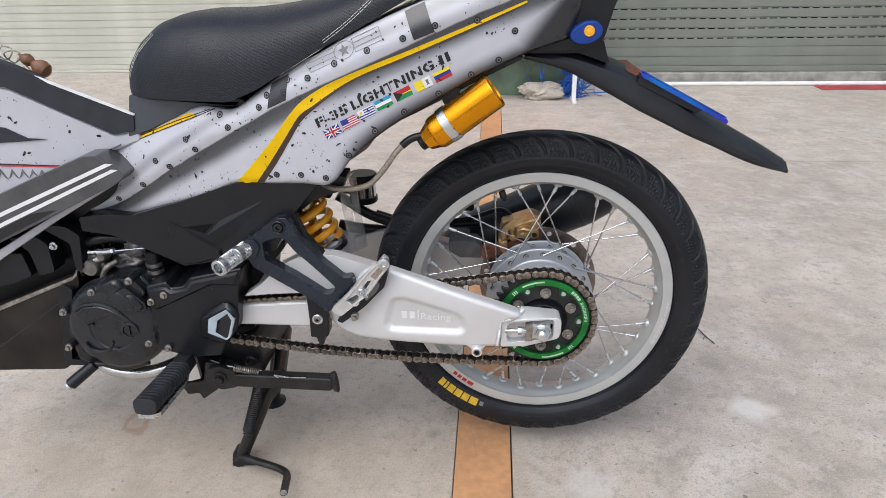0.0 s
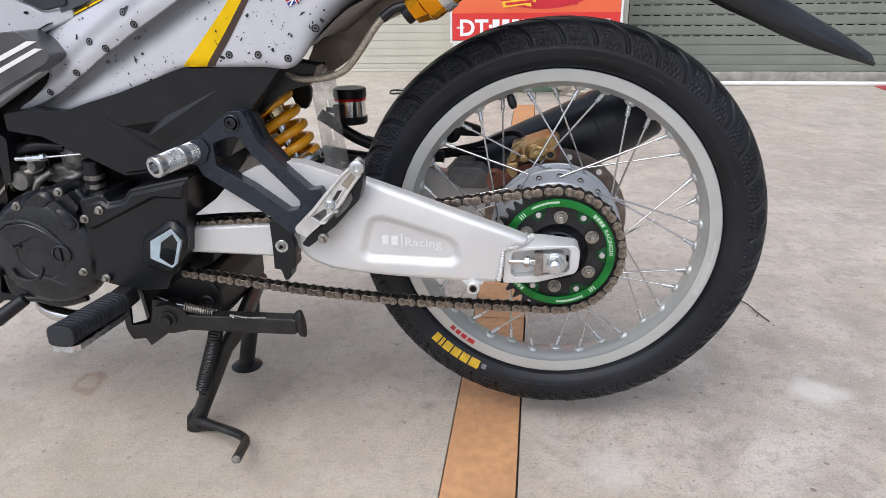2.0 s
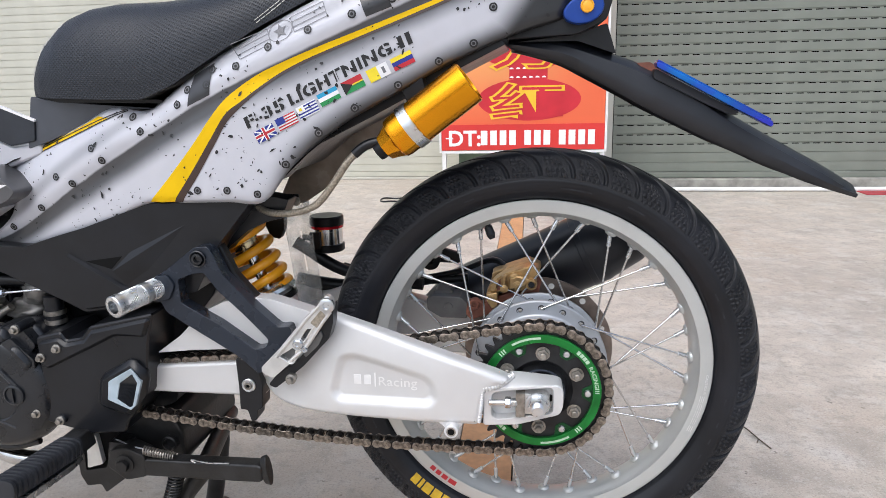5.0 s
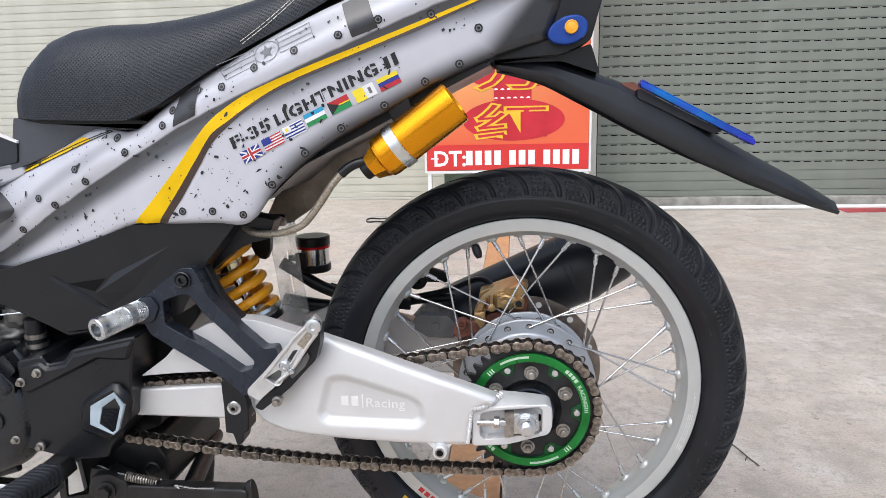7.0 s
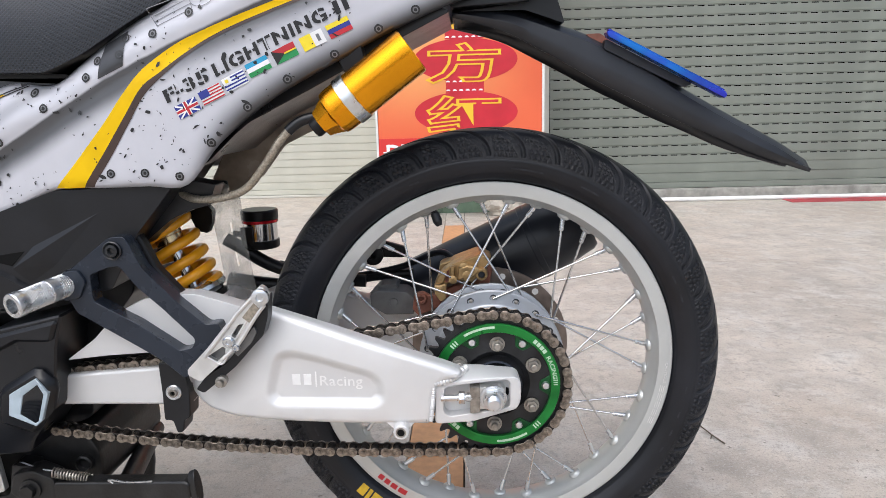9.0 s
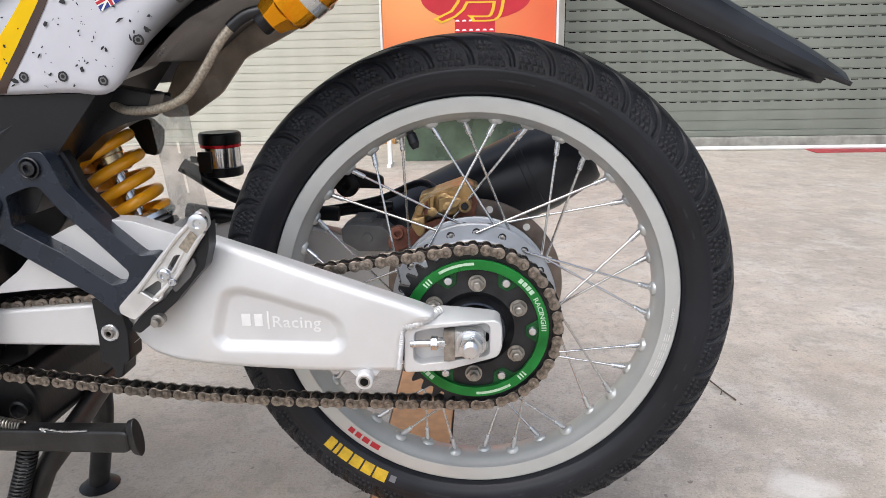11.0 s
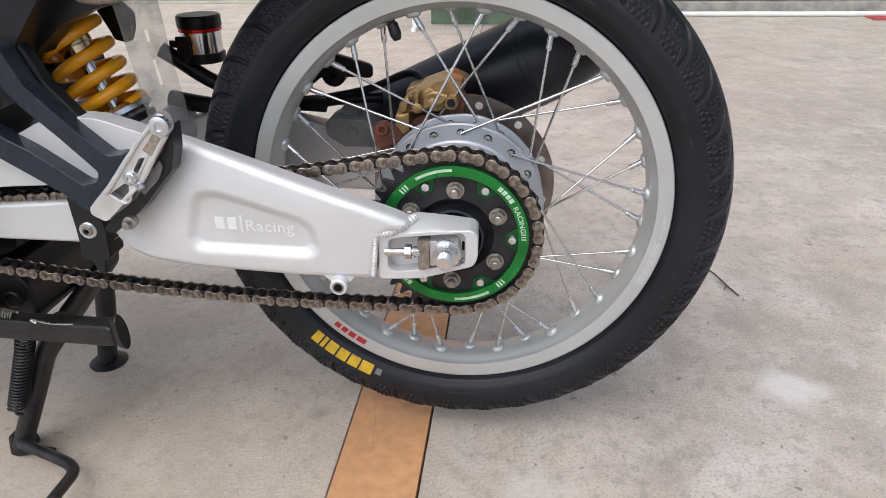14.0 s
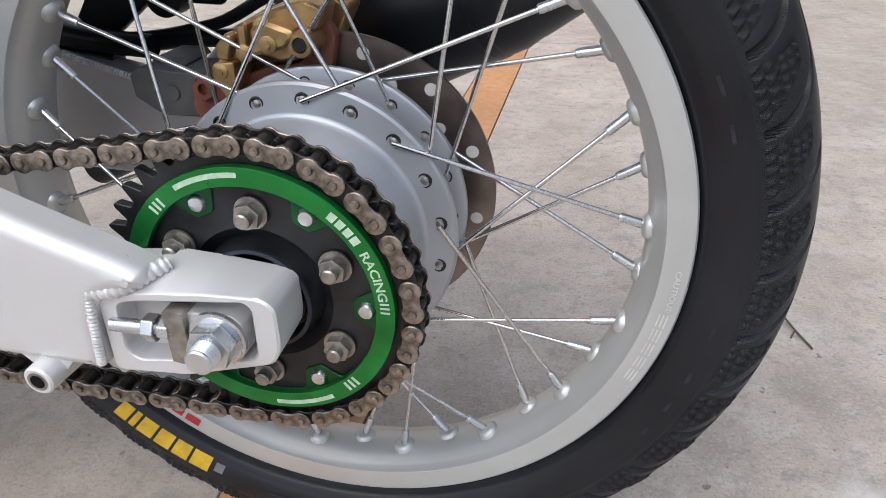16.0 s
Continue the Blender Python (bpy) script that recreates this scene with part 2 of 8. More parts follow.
M_PLATE_WORN = mat("worn_chain_plate", (0.255, 0.220, 0.185), 0.36, metal=0.85, var=0.5, scale=180, bump=0.35, bscale=900)
M_CHAIN_DARK = mat("oily_chain", (0.03, 0.026, 0.023), 0.4, metal=0.6, var=0.5, scale=150, bump=0.3, bscale=600)
M_GOLD = mat("gold_anodised", (0.80, 0.33, 0.01), 0.24, metal=0.95, var=0.04, scale=20)
M_SPRING = mat("orange_spring", (0.95, 0.40, 0.006), 0.32, var=0.08, scale=30, coat=0.3)
M_CALIPER = mat("gold_caliper", (0.46, 0.31, 0.145), 0.38, metal=0.8, var=0.25, scale=60, bump=0.3, bscale=300)
M_BRACKET_RED = mat("rusty_red_bracket", (0.21, 0.078, 0.05), 0.55, metal=0.2, var=0.35, scale=50, bump=0.2)
M_DISC = mat("brake_disc", (0.23, 0.19, 0.165), 0.35, metal=0.9, var=0.2, scale=50, bump=0.1)
M_EXHAUST = mat("black_exhaust", (0.0085, 0.0105, 0.0155), 0.36, var=0.2, scale=14, bump=0.05, spec=0.45, patch=0.2, pscale=8)
M_CARRIER = mat("grey_bracket", (0.135, 0.134, 0.132), 0.50, metal=0.4, var=0.2, scale=40, bump=0.3)
M_BLUE_ANO = mat("blue_titanium", (0.02, 0.34, 0.95), 0.25, metal=0.55, var=0.3, scale=16, col2=(0.04, 0.05, 0.55), patch=0.2, pscale=25)
M_BLUE_BASE = mat("blue_signal_base", (0.01, 0.05, 0.28), 0.4, metal=0.3, var=0.1)
M_RING_PRINT = mat("pale_green_print", (0.45, 0.62, 0.45), 0.4, var=0.15, scale=200)
M_ETCH = mat("etched_grey", (0.74, 0.74, 0.73), 0.45, metal=0.6, var=0.1, scale=80)
M_EMBOSS = mat("raised_rubber", (0.022, 0.023, 0.028), 0.55, var=0.4, scale=160, spec=0.3)
M_MARK = mat("pale_arm_print", (0.78, 0.78, 0.77), 0.5, var=0.05, scale=90)
M_DAMPER = mat("gold_tinted_damper", (0.62, 0.47, 0.26), 0.24, metal=1.0, var=0.1, scale=30)
M_AMBER = mat("amber_lens", (0.85, 0.42, 0.03), 0.15, var=0.1)
M_RED_RING = mat("red_anodised", (0.5, 0.01, 0.02), 0.25, metal=0.6)
M_YELLOW = mat("yellow_vinyl", (0.72, 0.455, 0.001), 0.5, var=0.06, scale=30, spec=0.15)
M_BROWN = mat("brown_pinstripe", (0.045, 0.025, 0.018), 0.4, var=0.1)
M_INK = mat("black_decal", (0.012, 0.012, 0.013), 0.4, var=0.1)
M_GREY_INK = mat("grey_decal", (0.16, 0.16, 0.17), 0.45, var=0.15, scale=60)
M_DECAL_WHITE = mat("white_decal", (0.78, 0.78, 0.78), 0.4, var=0.04, scale=40)
M_FLAG_RED = mat("flag_red", (0.45, 0.02, 0.03), 0.4, var=0.08)
M_FLAG_BLUE = mat("flag_blue", (0.02, 0.035, 0.25), 0.4, var=0.08)
M_FLAG_SKY = mat("flag_sky", (0.03, 0.32, 0.55), 0.4, var=0.08)
M_FLAG_GREEN = mat("flag_green", (0.02, 0.25, 0.07), 0.4, var=0.08)
M_FLAG_YELLOW = mat("flag_yellow", (0.78, 0.62, 0.02), 0.4, var=0.08)
M_HOSE = mat("braided_hose", (0.33, 0.29, 0.23), 0.42, metal=0.5, var=0.3, scale=400, bump=0.5, bscale=900)
M_GOURD = mat("gourd_wood", (0.20, 0.09, 0.04), 0.45, var=0.3, scale=60, bump=0.2)
M_ROSE = mat("red_line", (0.55, 0.05, 0.06), 0.4)
M_TYRE_YELLOW = mat("tyre_yellow_print", (0.60, 0.385, 0.015), 0.6, var=0.15, scale=120)


def clear_plastic():
    m = bpy.data.materials.new("scuffed_clear_plastic")
    m.use_nodes = True
    b = m.node_tree.nodes["Principled BSDF"]
    n, l = m.node_tree.nodes, m.node_tree.links
    b.inputs["Base Color"].default_value = (0.55, 0.53, 0.48, 1)
    b.inputs["Roughness"].default_value = 0.12
    scuff = smooth(n, l, noise_at(n, l, n.new("ShaderNodeTexCoord").outputs["Object"], 24, 6, 0.62), 0.38, 0.68, 0.18, 0.44)
    l.new(scuff, b.inputs["Alpha"])
    return m


M_CLEAR = clear_plastic()


def leather():
    m = mat("perforated_seat_leather", (0.0125, 0.0155, 0.0225), 0.40, var=0.12, scale=14, rvar=0.08)
    n, l = m.node_tree.nodes, m.node_tree.links
    b = n["Principled BSDF"]
    tc = n.new("ShaderNodeTexCoord").outputs["UV"]
    v = n.new("ShaderNodeTexVoronoi")
    v.inputs["Scale"].default_value, v.inputs["Randomness"].default_value = 1.0, 0.0
    l.new(tc, v.inputs["Vector"])
    dot = smooth(n, l, v.outputs["Distance"], 0.20, 0.34)
    bp = n.new("ShaderNodeBump")
    bp.inputs["Strength"].default_value, bp.inputs["Distance"].default_value = 0.9, 0.0012
    l.new(dot, bp.inputs["Height"])
    l.new(bp.outputs["Normal"], b.inputs["Normal"])
    base = b.inputs["Base Color"].links[0].from_socket
    inv = maths(n, l, "SUBTRACT", 1.0, dot)
    l.new(tint(n, l, inv, base, (0.004, 0.004, 0.005)), b.inputs["Base Color"])
    return m


M_LEATHER = leather()
M_SEAM = mat("pale_stitch", (0.55, 0.54, 0.5), 0.7)


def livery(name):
    """Silver-white paint with dark bands along the panel fold, the hem and the tail end."""
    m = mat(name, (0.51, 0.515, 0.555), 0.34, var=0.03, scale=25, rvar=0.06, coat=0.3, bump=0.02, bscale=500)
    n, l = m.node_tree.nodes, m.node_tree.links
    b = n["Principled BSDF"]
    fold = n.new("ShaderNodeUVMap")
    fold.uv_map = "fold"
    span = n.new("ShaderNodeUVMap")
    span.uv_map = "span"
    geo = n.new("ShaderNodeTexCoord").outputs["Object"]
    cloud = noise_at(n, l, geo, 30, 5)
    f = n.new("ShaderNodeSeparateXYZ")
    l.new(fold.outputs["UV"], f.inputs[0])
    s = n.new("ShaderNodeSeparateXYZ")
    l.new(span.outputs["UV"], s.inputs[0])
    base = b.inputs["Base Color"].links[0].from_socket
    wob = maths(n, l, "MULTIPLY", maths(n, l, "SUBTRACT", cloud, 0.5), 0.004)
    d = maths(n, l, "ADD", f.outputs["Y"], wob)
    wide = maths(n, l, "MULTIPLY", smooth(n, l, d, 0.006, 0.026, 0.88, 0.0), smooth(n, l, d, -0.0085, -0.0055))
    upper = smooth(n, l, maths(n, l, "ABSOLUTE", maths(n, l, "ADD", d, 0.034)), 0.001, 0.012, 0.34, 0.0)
    fold_bands = maths(n, l, "MAXIMUM", wide, upper)
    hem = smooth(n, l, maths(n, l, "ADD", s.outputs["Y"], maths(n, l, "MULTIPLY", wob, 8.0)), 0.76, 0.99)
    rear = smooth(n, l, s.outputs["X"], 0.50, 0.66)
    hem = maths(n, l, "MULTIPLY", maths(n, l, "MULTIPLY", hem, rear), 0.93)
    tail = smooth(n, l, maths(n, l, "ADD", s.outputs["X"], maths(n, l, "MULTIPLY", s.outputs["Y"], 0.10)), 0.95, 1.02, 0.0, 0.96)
    dark_amount = maths(n, l, "MAXIMUM", maths(n, l, "MAXIMUM", fold_bands, hem), tail)
    left = maths(n, l, "SUBTRACT", 1.0, dark_amount)
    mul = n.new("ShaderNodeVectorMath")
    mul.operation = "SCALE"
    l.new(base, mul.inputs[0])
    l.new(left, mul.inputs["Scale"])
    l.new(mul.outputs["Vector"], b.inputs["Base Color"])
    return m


M_LIVERY = livery("banded_white_livery")
M_LIVERY_PLAIN = mat("white_livery", (0.51, 0.515, 0.555), 0.34, var=0.03, scale=25, rvar=0.06, coat=0.3)
M_LEG_GREY = mat("dark_grey_decal", (0.026, 0.027, 0.031), 0.36, var=0.2, scale=30, coat=0.3)

M_SLATE = mat("slate_grey_paint", (0.058, 0.064, 0.078), 0.36, var=0.12, scale=22, coat=0.2)
M_TUNNEL = mat("blue_black_plastic", (0.020, 0.024, 0.032), 0.40, var=0.15, scale=40, bump=0.08, bscale=600)
M_WING = mat("grey_wing_paint", (0.062, 0.062, 0.066), 0.34, var=0.2, scale=26, coat=0.3)
M_BELLY = mat("brown_grey_weathered", (0.018, 0.0150, 0.0128), 0.42, var=0.35, scale=12, coat=0.08, spec=0.22, patch=0.3, pscale=20)
M_FENDER = mat("dusty_black_mudguard", (0.014, 0.016, 0.021), 0.40, var=0.25, scale=14, bump=0.06, bscale=500, patch=0.25, pscale=9)

# ---- shape helpers ----


def weighted_normals(bm):
    """One normal a corner, led by the larger faces, so that flat faces stay flat between their rounded edges."""
    bm.normal_update()
    area = {f: f.calc_area() for f in bm.faces}
    corner = {}
    for v in bm.verts:
        left = set(v.link_faces)
        while left:
            group, todo = [], [left.pop()]
            while todo:
                f = todo.pop()
                group.append(f)
                for e in f.edges:
                    if e.smooth and v in e.verts:
                        for g in e.link_faces:
                            if g in left:
                                left.remove(g)
                                todo.append(g)
            n = Vector((0, 0, 0))
            for f in group:
                n += f.normal * area[f]
            n = n.normalized() if n.length > 1e-12 else group[0].normal.copy()
            for f in group:
                corner[(v, f)] = n
    return [corner[(l.vert, f)] for f in bm.faces for l in f.loops]


def part(name, bm, material, parent=None, label="", sharp=38, weighted=True):
    """One bmesh as one mesh object under a thing or a part."""
    bmesh.ops.recalc_face_normals(bm, faces=bm.faces)
    lim = radians(sharp)
    for e in bm.edges:
        e.smooth = len(e.link_faces) != 2 or e.calc_face_angle(0) < lim
    for f in bm.faces:
        f.smooth = True
    normals = weighted_normals(bm) if weighted and len(bm.faces) < 30000 else None
    me = bpy.data.meshes.new(name)
    bm.to_mesh(me)
    bm.free()
    if normals:
        me.normals_split_custom_set(normals)
    me.materials.append(material)
    ob = new(name, me)
    if parent:
        ob.parent = parent
    if label:
        ob["label"] = label
    return ob


def thing(name, label, category, group="", kind="", at=(0, 0, 0)):
    e = new(name)
    e.location = at
    return tagged(e, label, category, group, kind)


def share(name, src, m, parent):
    """Another object on the same mesh."""
    ob = new(name, src.data)
    ob.matrix_basis = m
    ob.parent = parent
    return ob


def curve(pts, n=6, closed=False):
    """Points along a smooth curve through the given ones."""
    P = [Vector(p) for p in pts]
    out, k = [], len(P)
    for i in range(k if closed else k - 1):
        p0 = P[(i - 1) % k] if closed or i else P[0] * 2 - P[1]
        p1, p2 = P[i], P[(i + 1) % k]
        p3 = P[(i + 2) % k] if closed or i + 2 < k else P[-1] * 2 - P[-2]
        for j in range(n):
            t = j / n
            out.append(0.5 * ((2 * p1) + (p2 - p0) * t + (2 * p0 - 5 * p1 + 4 * p2 - p3) * t * t + (3 * p1 - p0 - 3 * p2 + p3) * t ** 3))
    if not closed:
        out.append(P[-1])
    return out


def rounded(pts, r, n=4):
    """A closed outline with its corners rounded to about r."""
    P, out = [Vector(p) for p in pts], []
    for i, p in enumerate(P):
        a, b = P[i - 1] - p, P[(i + 1) % len(P)] - p
        d = min(r, a.length * 0.45, b.length * 0.45)
        s, e = p + a.normalized() * d, p + b.normalized() * d
        for j in range(n + 1):
            t = j / n
            out.append((1 - t) ** 2 * s + 2 * t * (1 - t) * p + t * t * e)
    return out


def soften(bm, w, seg=2, lim=40):
    if w <= 0:
        return bm
    es = [e for e in bm.edges if len(e.link_faces) == 2 and e.calc_face_angle(0) > radians(lim)]
    bmesh.ops.bevel(bm, geom=es, offset=w, segments=seg, profile=0.5, affect="EDGES", clamp_overlap=True)
    return bm


def prism(outline, y0, y1, bevel=0.0, seg=2, holes=(), bm=None):
    """A plate with an outline in x and z, from y0 to y1, with openings."""
    own = bmesh.new()
    edges = []
    for loop in (outline, *holes):
        vs = [own.verts.new((p[0], y0, p[1])) for p in loop]
        edges += [own.edges.new((vs[i], vs[(i + 1) % len(vs)])) for i in range(len(vs))]
        if not holes:
            own.faces.new(vs)
    if holes:
        bmesh.ops.triangle_fill(own, use_beauty=True, use_dissolve=False, edges=edges)
    g = bmesh.ops.extrude_face_region(own, geom=own.faces[:])
    for v in g["geom"]:
        if isinstance(v, bmesh.types.BMVert):
            v.co.y = y1
    bmesh.ops.recalc_face_normals(own, faces=own.faces)
    soften(own, bevel, seg)
    return merge(bm, own)


def merge(bm, own):
    if bm is None:
        return own
    me = bpy.data.meshes.new("tmp")
    own.to_mesh(me)
    own.free()
    bm.from_mesh(me)
    bpy.data.meshes.remove(me)
    return bm


def box(x0, x1, y0, y1, z0, z1, bevel=0.0, bm=None, seg=2):
    return prism([(x0, z0), (x1, z0), (x1, z1), (x0, z1)], y0, y1, bevel, seg, bm=bm)


def lathe(profile, n=64, cx=0.0, cz=0.0, bm=None, closed=False):
    """Turns (radius, y) round the line through (cx, cz) along y."""
    own = bmesh.new()
    rings = []
    for r, y in profile:
        if r < 1e-6:
            rings.append([own.verts.new((cx, y, cz))])
        else:
            rings.append([own.verts.new((cx + r * math.cos(2 * math.pi * i / n), y, cz + r * math.sin(2 * math.pi * i / n))) for i in range(n)])
    pairs = list(zip(rings, rings[1:])) + ([(rings[-1], rings[0])] if closed else [])
    for a, b in pairs:
        for i in range(n):
            j = (i + 1) % n
            if len(a) == 1 and len(b) == 1:
                continue
            if len(a) == 1:
                own.faces.new((a[0], b[i], b[j]))
            elif len(b) == 1:
                own.faces.new((a[i], a[j], b[0]))
            else:
                own.faces.new((a[i], a[j], b[j], b[i]))
    return merge(bm, own)


def turned(profile, p0, p1, n=24, bm=None):
    """Turns (radius, distance) round the line from p0 towards p1."""
    p0, p1 = Vector(p0), Vector(p1)
    own = lathe(profile, n)
    q = Vector((0, 1, 0)).rotation_difference((p1 - p0).normalized())
    bmesh.ops.transform(own, matrix=Matrix.Translation(p0) @ q.to_matrix().to_4x4(), verts=own.verts)
    return merge(bm, own)


def rod(p0, p1, r, r1=None, n=12, chamfer=0.0, bm=None):
    d = (Vector(p1) - Vector(p0)).length
    r1 = r if r1 is None else r1
    c = min(chamfer, d * 0.3)
    prof = [(0, 0), (r - c, 0), (r, c), (r1, d - c), (r1 - c, d), (0, d)] if c else [(0, 0), (r, 0), (r1, d), (0, d)]
    return turned(prof, p0, p1, n, bm)


def tube(path, r, n=10, bm=None, ends=True):
    """A round tube along points; r a number or one radius a point."""
    own = bmesh.new()
    P = [Vector(p) for p in path]
    rs = r if isinstance(r, (list, tuple)) else [r] * len(P)
    rings, up = [], None
    for i, p in enumerate(P):
        t = (P[min(i + 1, len(P) - 1)] - P[max(i - 1, 0)]).normalized()
        if up is None:
            up = Vector((0, 0, 1)) if abs(t.z) < 0.9 else Vector((1, 0, 0))
        side = t.cross(up).normalized()
        up = side.cross(t).normalized()
        rings.append([own.verts.new(p + rs[i] * (math.cos(2 * math.pi * k / n) * side + math.sin(2 * math.pi * k / n) * up)) for k in range(n)])
    for a, b in zip(rings, rings[1:]):
        for k in range(n):
            own.faces.new((a[k], a[(k + 1) % n], b[(k + 1) % n], b[k]))
    if ends:
        own.faces.new(rings[0])
        own.faces.new(rings[-1][::-1])
    return merge(bm, own)


def nut(x, y, z, r, h, bm=None, turn=0.0, bevel=0.0008):
    """A hexagon nut on its side, from y towards the viewer by h."""
    o = [(x + r * math.cos(radians(60 * i + turn)), z + r * math.sin(radians(60 * i + turn))) for i in range(6)]
    return prism(o, y, y - h, bevel, 2, bm=bm)


def screw(x, y, z, r=0.006, h=0.005, bm=None):
    """A flanged hexagon bolt head."""
    bm = lathe([(0, y), (r * 1.45, y), (r * 1.45, y - h * 0.3), (r * 1.1, y - h * 0.45), (0, y - h * 0.45)], 20, x, z, bm)
    return nut(x, y - h * 0.4, z, r, h, bm, 15)


def blob(centre, size, seed, n=3, rough=0.3, bm=None):
    """An uneven lump."""
    own = bmesh.new()
    bmesh.ops.create_icosphere(own, subdivisions=n, radius=1)
    for v in own.verts:
        k = 1 + rough * noise.fractal(v.co * 1.6 + Vector((seed * 7.1, 0, 0)), 1.0, 2.0, 4)
        v.co = Vector((v.co.x * size[0], v.co.y * size[1], v.co.z * size[2])) * k + Vector(centre)
    return merge(bm, own)


def coil(p0, p1, radius, wire, turns, n=14, per=22, bm=None, flat=0.0):
    """A spring from p0 to p1."""
    p0, p1 = Vector(p0), Vector(p1)
    ax = (p1 - p0).normalized()
    u = ax.orthogonal().normalized()
    w = ax.cross(u)
    k = int(turns * per)
    pts = []
    for i in range(k + 1):
        a = 2 * math.pi * i / per
        pts.append(p0 + (p1 - p0) * (i / k) + radius * (math.cos(a) * u + math.sin(a) * w))
    return tube(pts, wire, n, bm)


def words(text, size, bold=0.0, shear=0.0, space=1.0):
    """Flat letters as a bmesh in x and z, from the origin."""
    c = bpy.data.curves.new("letters", "FONT")
    c.body, c.size, c.offset, c.shear, c.space_character, c.resolution_u = text, size, bold, shear, space, 3
    ob = bpy.data.objects.new("letters", c)
    scene.collection.objects.link(ob)
    me = bpy.data.meshes.new_from_object(ob.evaluated_get(bpy.context.evaluated_depsgraph_get()))
    bpy.data.objects.remove(ob)
    bpy.data.curves.remove(c)
    bm = bmesh.new()
    bm.from_mesh(me)
    bpy.data.meshes.remove(me)
    for v in bm.verts:
        v.co = Vector((v.co.x, 0, v.co.y))
    return bm

# ---- setting ----


def sheet(x0, x1, y0, y1, z, name, material, label):
    bm = bmesh.new()
    bm.faces.new([bm.verts.new(p) for p in ((x0, y0, z), (x1, y0, z), (x1, y1, z), (x0, y1, z))])
    return tagged(part(name, bm, material), label, name, kind="structure")


sheet(-400, 400, -400, 400, -0.012, "ground", M_JOINT, "grey concrete yard ground reaching far around")
pavement = thing("pavement", "light grey concrete paving slabs with thin joints", "pavement", kind="structure")


def slab(x0, x1, y0, y1):
    part("slab", box(x0, x1, y0, y1, -0.012, 0.0, 0.0025), M_CONCRETE, pavement)


STRIP = (-0.133, -0.033)
for ya, yb in ((-9.0, 1.790), (1.795, 4.6)):
    slab(-9.0, STRIP[0] - 0.0012, ya, yb)
    slab(STRIP[1] + 0.0026, 9.0, ya, yb)
for i in range(-15, 8):
    y0 = 0.315 + 0.6 * i
    if y0 > 2.6:
        break
    bm = box(STRIP[0], STRIP[1], y0 + 0.0015, y0 + 0.5985, -0.012, -0.0008, 0.0012)
    part("tile", bm, M_OCHRE, pavement)
for y0 in (2.715, 3.315, 3.915):
    part("tile", box(STRIP[0], STRIP[1], y0 + 0.0015, min(y0 + 0.5985, 4.6), -0.012, -0.0008, 0.0012), M_CONCRETE, pavement)


for pts in ([(-0.104, 0.047), (-0.108, 0.020), (-0.101, -0.012), (-0.099, -0.036), (-0.095, -0.056)], [(-0.120, -0.060), (-0.092, -0.055), (-0.066, -0.044), (-0.047, -0.039)]):
    bm = bmesh.new()
    line = curve([(x, y, -0.0004) for x, y in pts], 5)
    a = [bm.verts.new(p + Vector((-0.0004, -0.0003, 0))) for p in line]
    b = [bm.verts.new(p + Vector((0.0004, 0.0003, 0))) for p in line]
    for i in range(len(line) - 1):
        bm.faces.new((a[i], a[i + 1], b[i + 1], b[i]))
    part("crack", bm, M_STAIN, pavement)


def roller_door(name, x0, x1, y, z0, z1, pitch, material, slots_from, label):
    """A closed roller shutter of hollow-backed slats; the upper slats carry rows of narrow slots."""
    door = tagged(new(name), label, "roller door", kind="structure")
    z, src = z0, {}
    while z < z1:
        slotted = z >= slots_from
        if slotted not in src:
            bm = bmesh.new()
            w = x1 - x0
            prof = [(0.0045, 0.0), (0.0, 0.0014), (-0.0008, pitch * 0.3), (-0.0008, pitch * 0.6), (0.0, pitch - 0.0112), (0.0006, pitch - 0.0106), (0.0006, pitch - 0.0046), (0.0, pitch - 0.0040), (0.0, pitch - 0.0012), (0.0045, pitch)]
            for k, ((ya, za), (yb, zb)) in enumerate(zip(prof, prof[1:])):
                if k == 5 and slotted:
                    step, solid, i = 0.060, 0.020, 0
                    while i * step < w:
                        a, b = i * step, min(w, i * step + solid)
                        bm.faces.new([bm.verts.new(p) for p in ((a, ya, za), (b, ya, za), (b, yb, zb), (a, yb, zb))])
                        i += 1
                    continue
                bm.faces.new([bm.verts.new(p) for p in ((0, ya, za), (w, ya, za), (w, yb, zb), (0, yb, zb))])
            bmesh.ops.remove_doubles(bm, verts=bm.verts, dist=1e-5)
            ob = part("slat", bm, material, door)
            ob.location = (x0, y, z)
            src[slotted] = ob
        else:
            share("slat", src[slotted], Matrix.Translation((x0, y, z)), door)
        z += pitch
    part("bottom_rail", box(x0, x1, y - 0.012, y + 0.02, z0 - 0.035, z0 - 0.001, 0.003), material, door)
    return door


RIGHT_Y, LEFT_Y = 3.5, 3.98
roller_door("door_1", 0.50, 6.3, RIGHT_Y, 0.105, 3.0, 0.058, M_SAGE, 0.215, "closed sage grey roller shutter with rows of slots")
roller_door("door_2", -6.5, -0.42, LEFT_Y, 0.055, 3.0, 0.052, M_CREAM, 9.0, "closed cream roller shutter with plain slats")
# Unseen wall coloured near-black, so the slots show the shop's darkness.
tagged(part("wall_north", box(-9.0, 9.0, 4.25, 4.45, -0.01, 3.6, 0.0), M_SHADE_BLACK), "near-black wall standing in for the unlit shop behind the shutters", "wall", kind="structure")
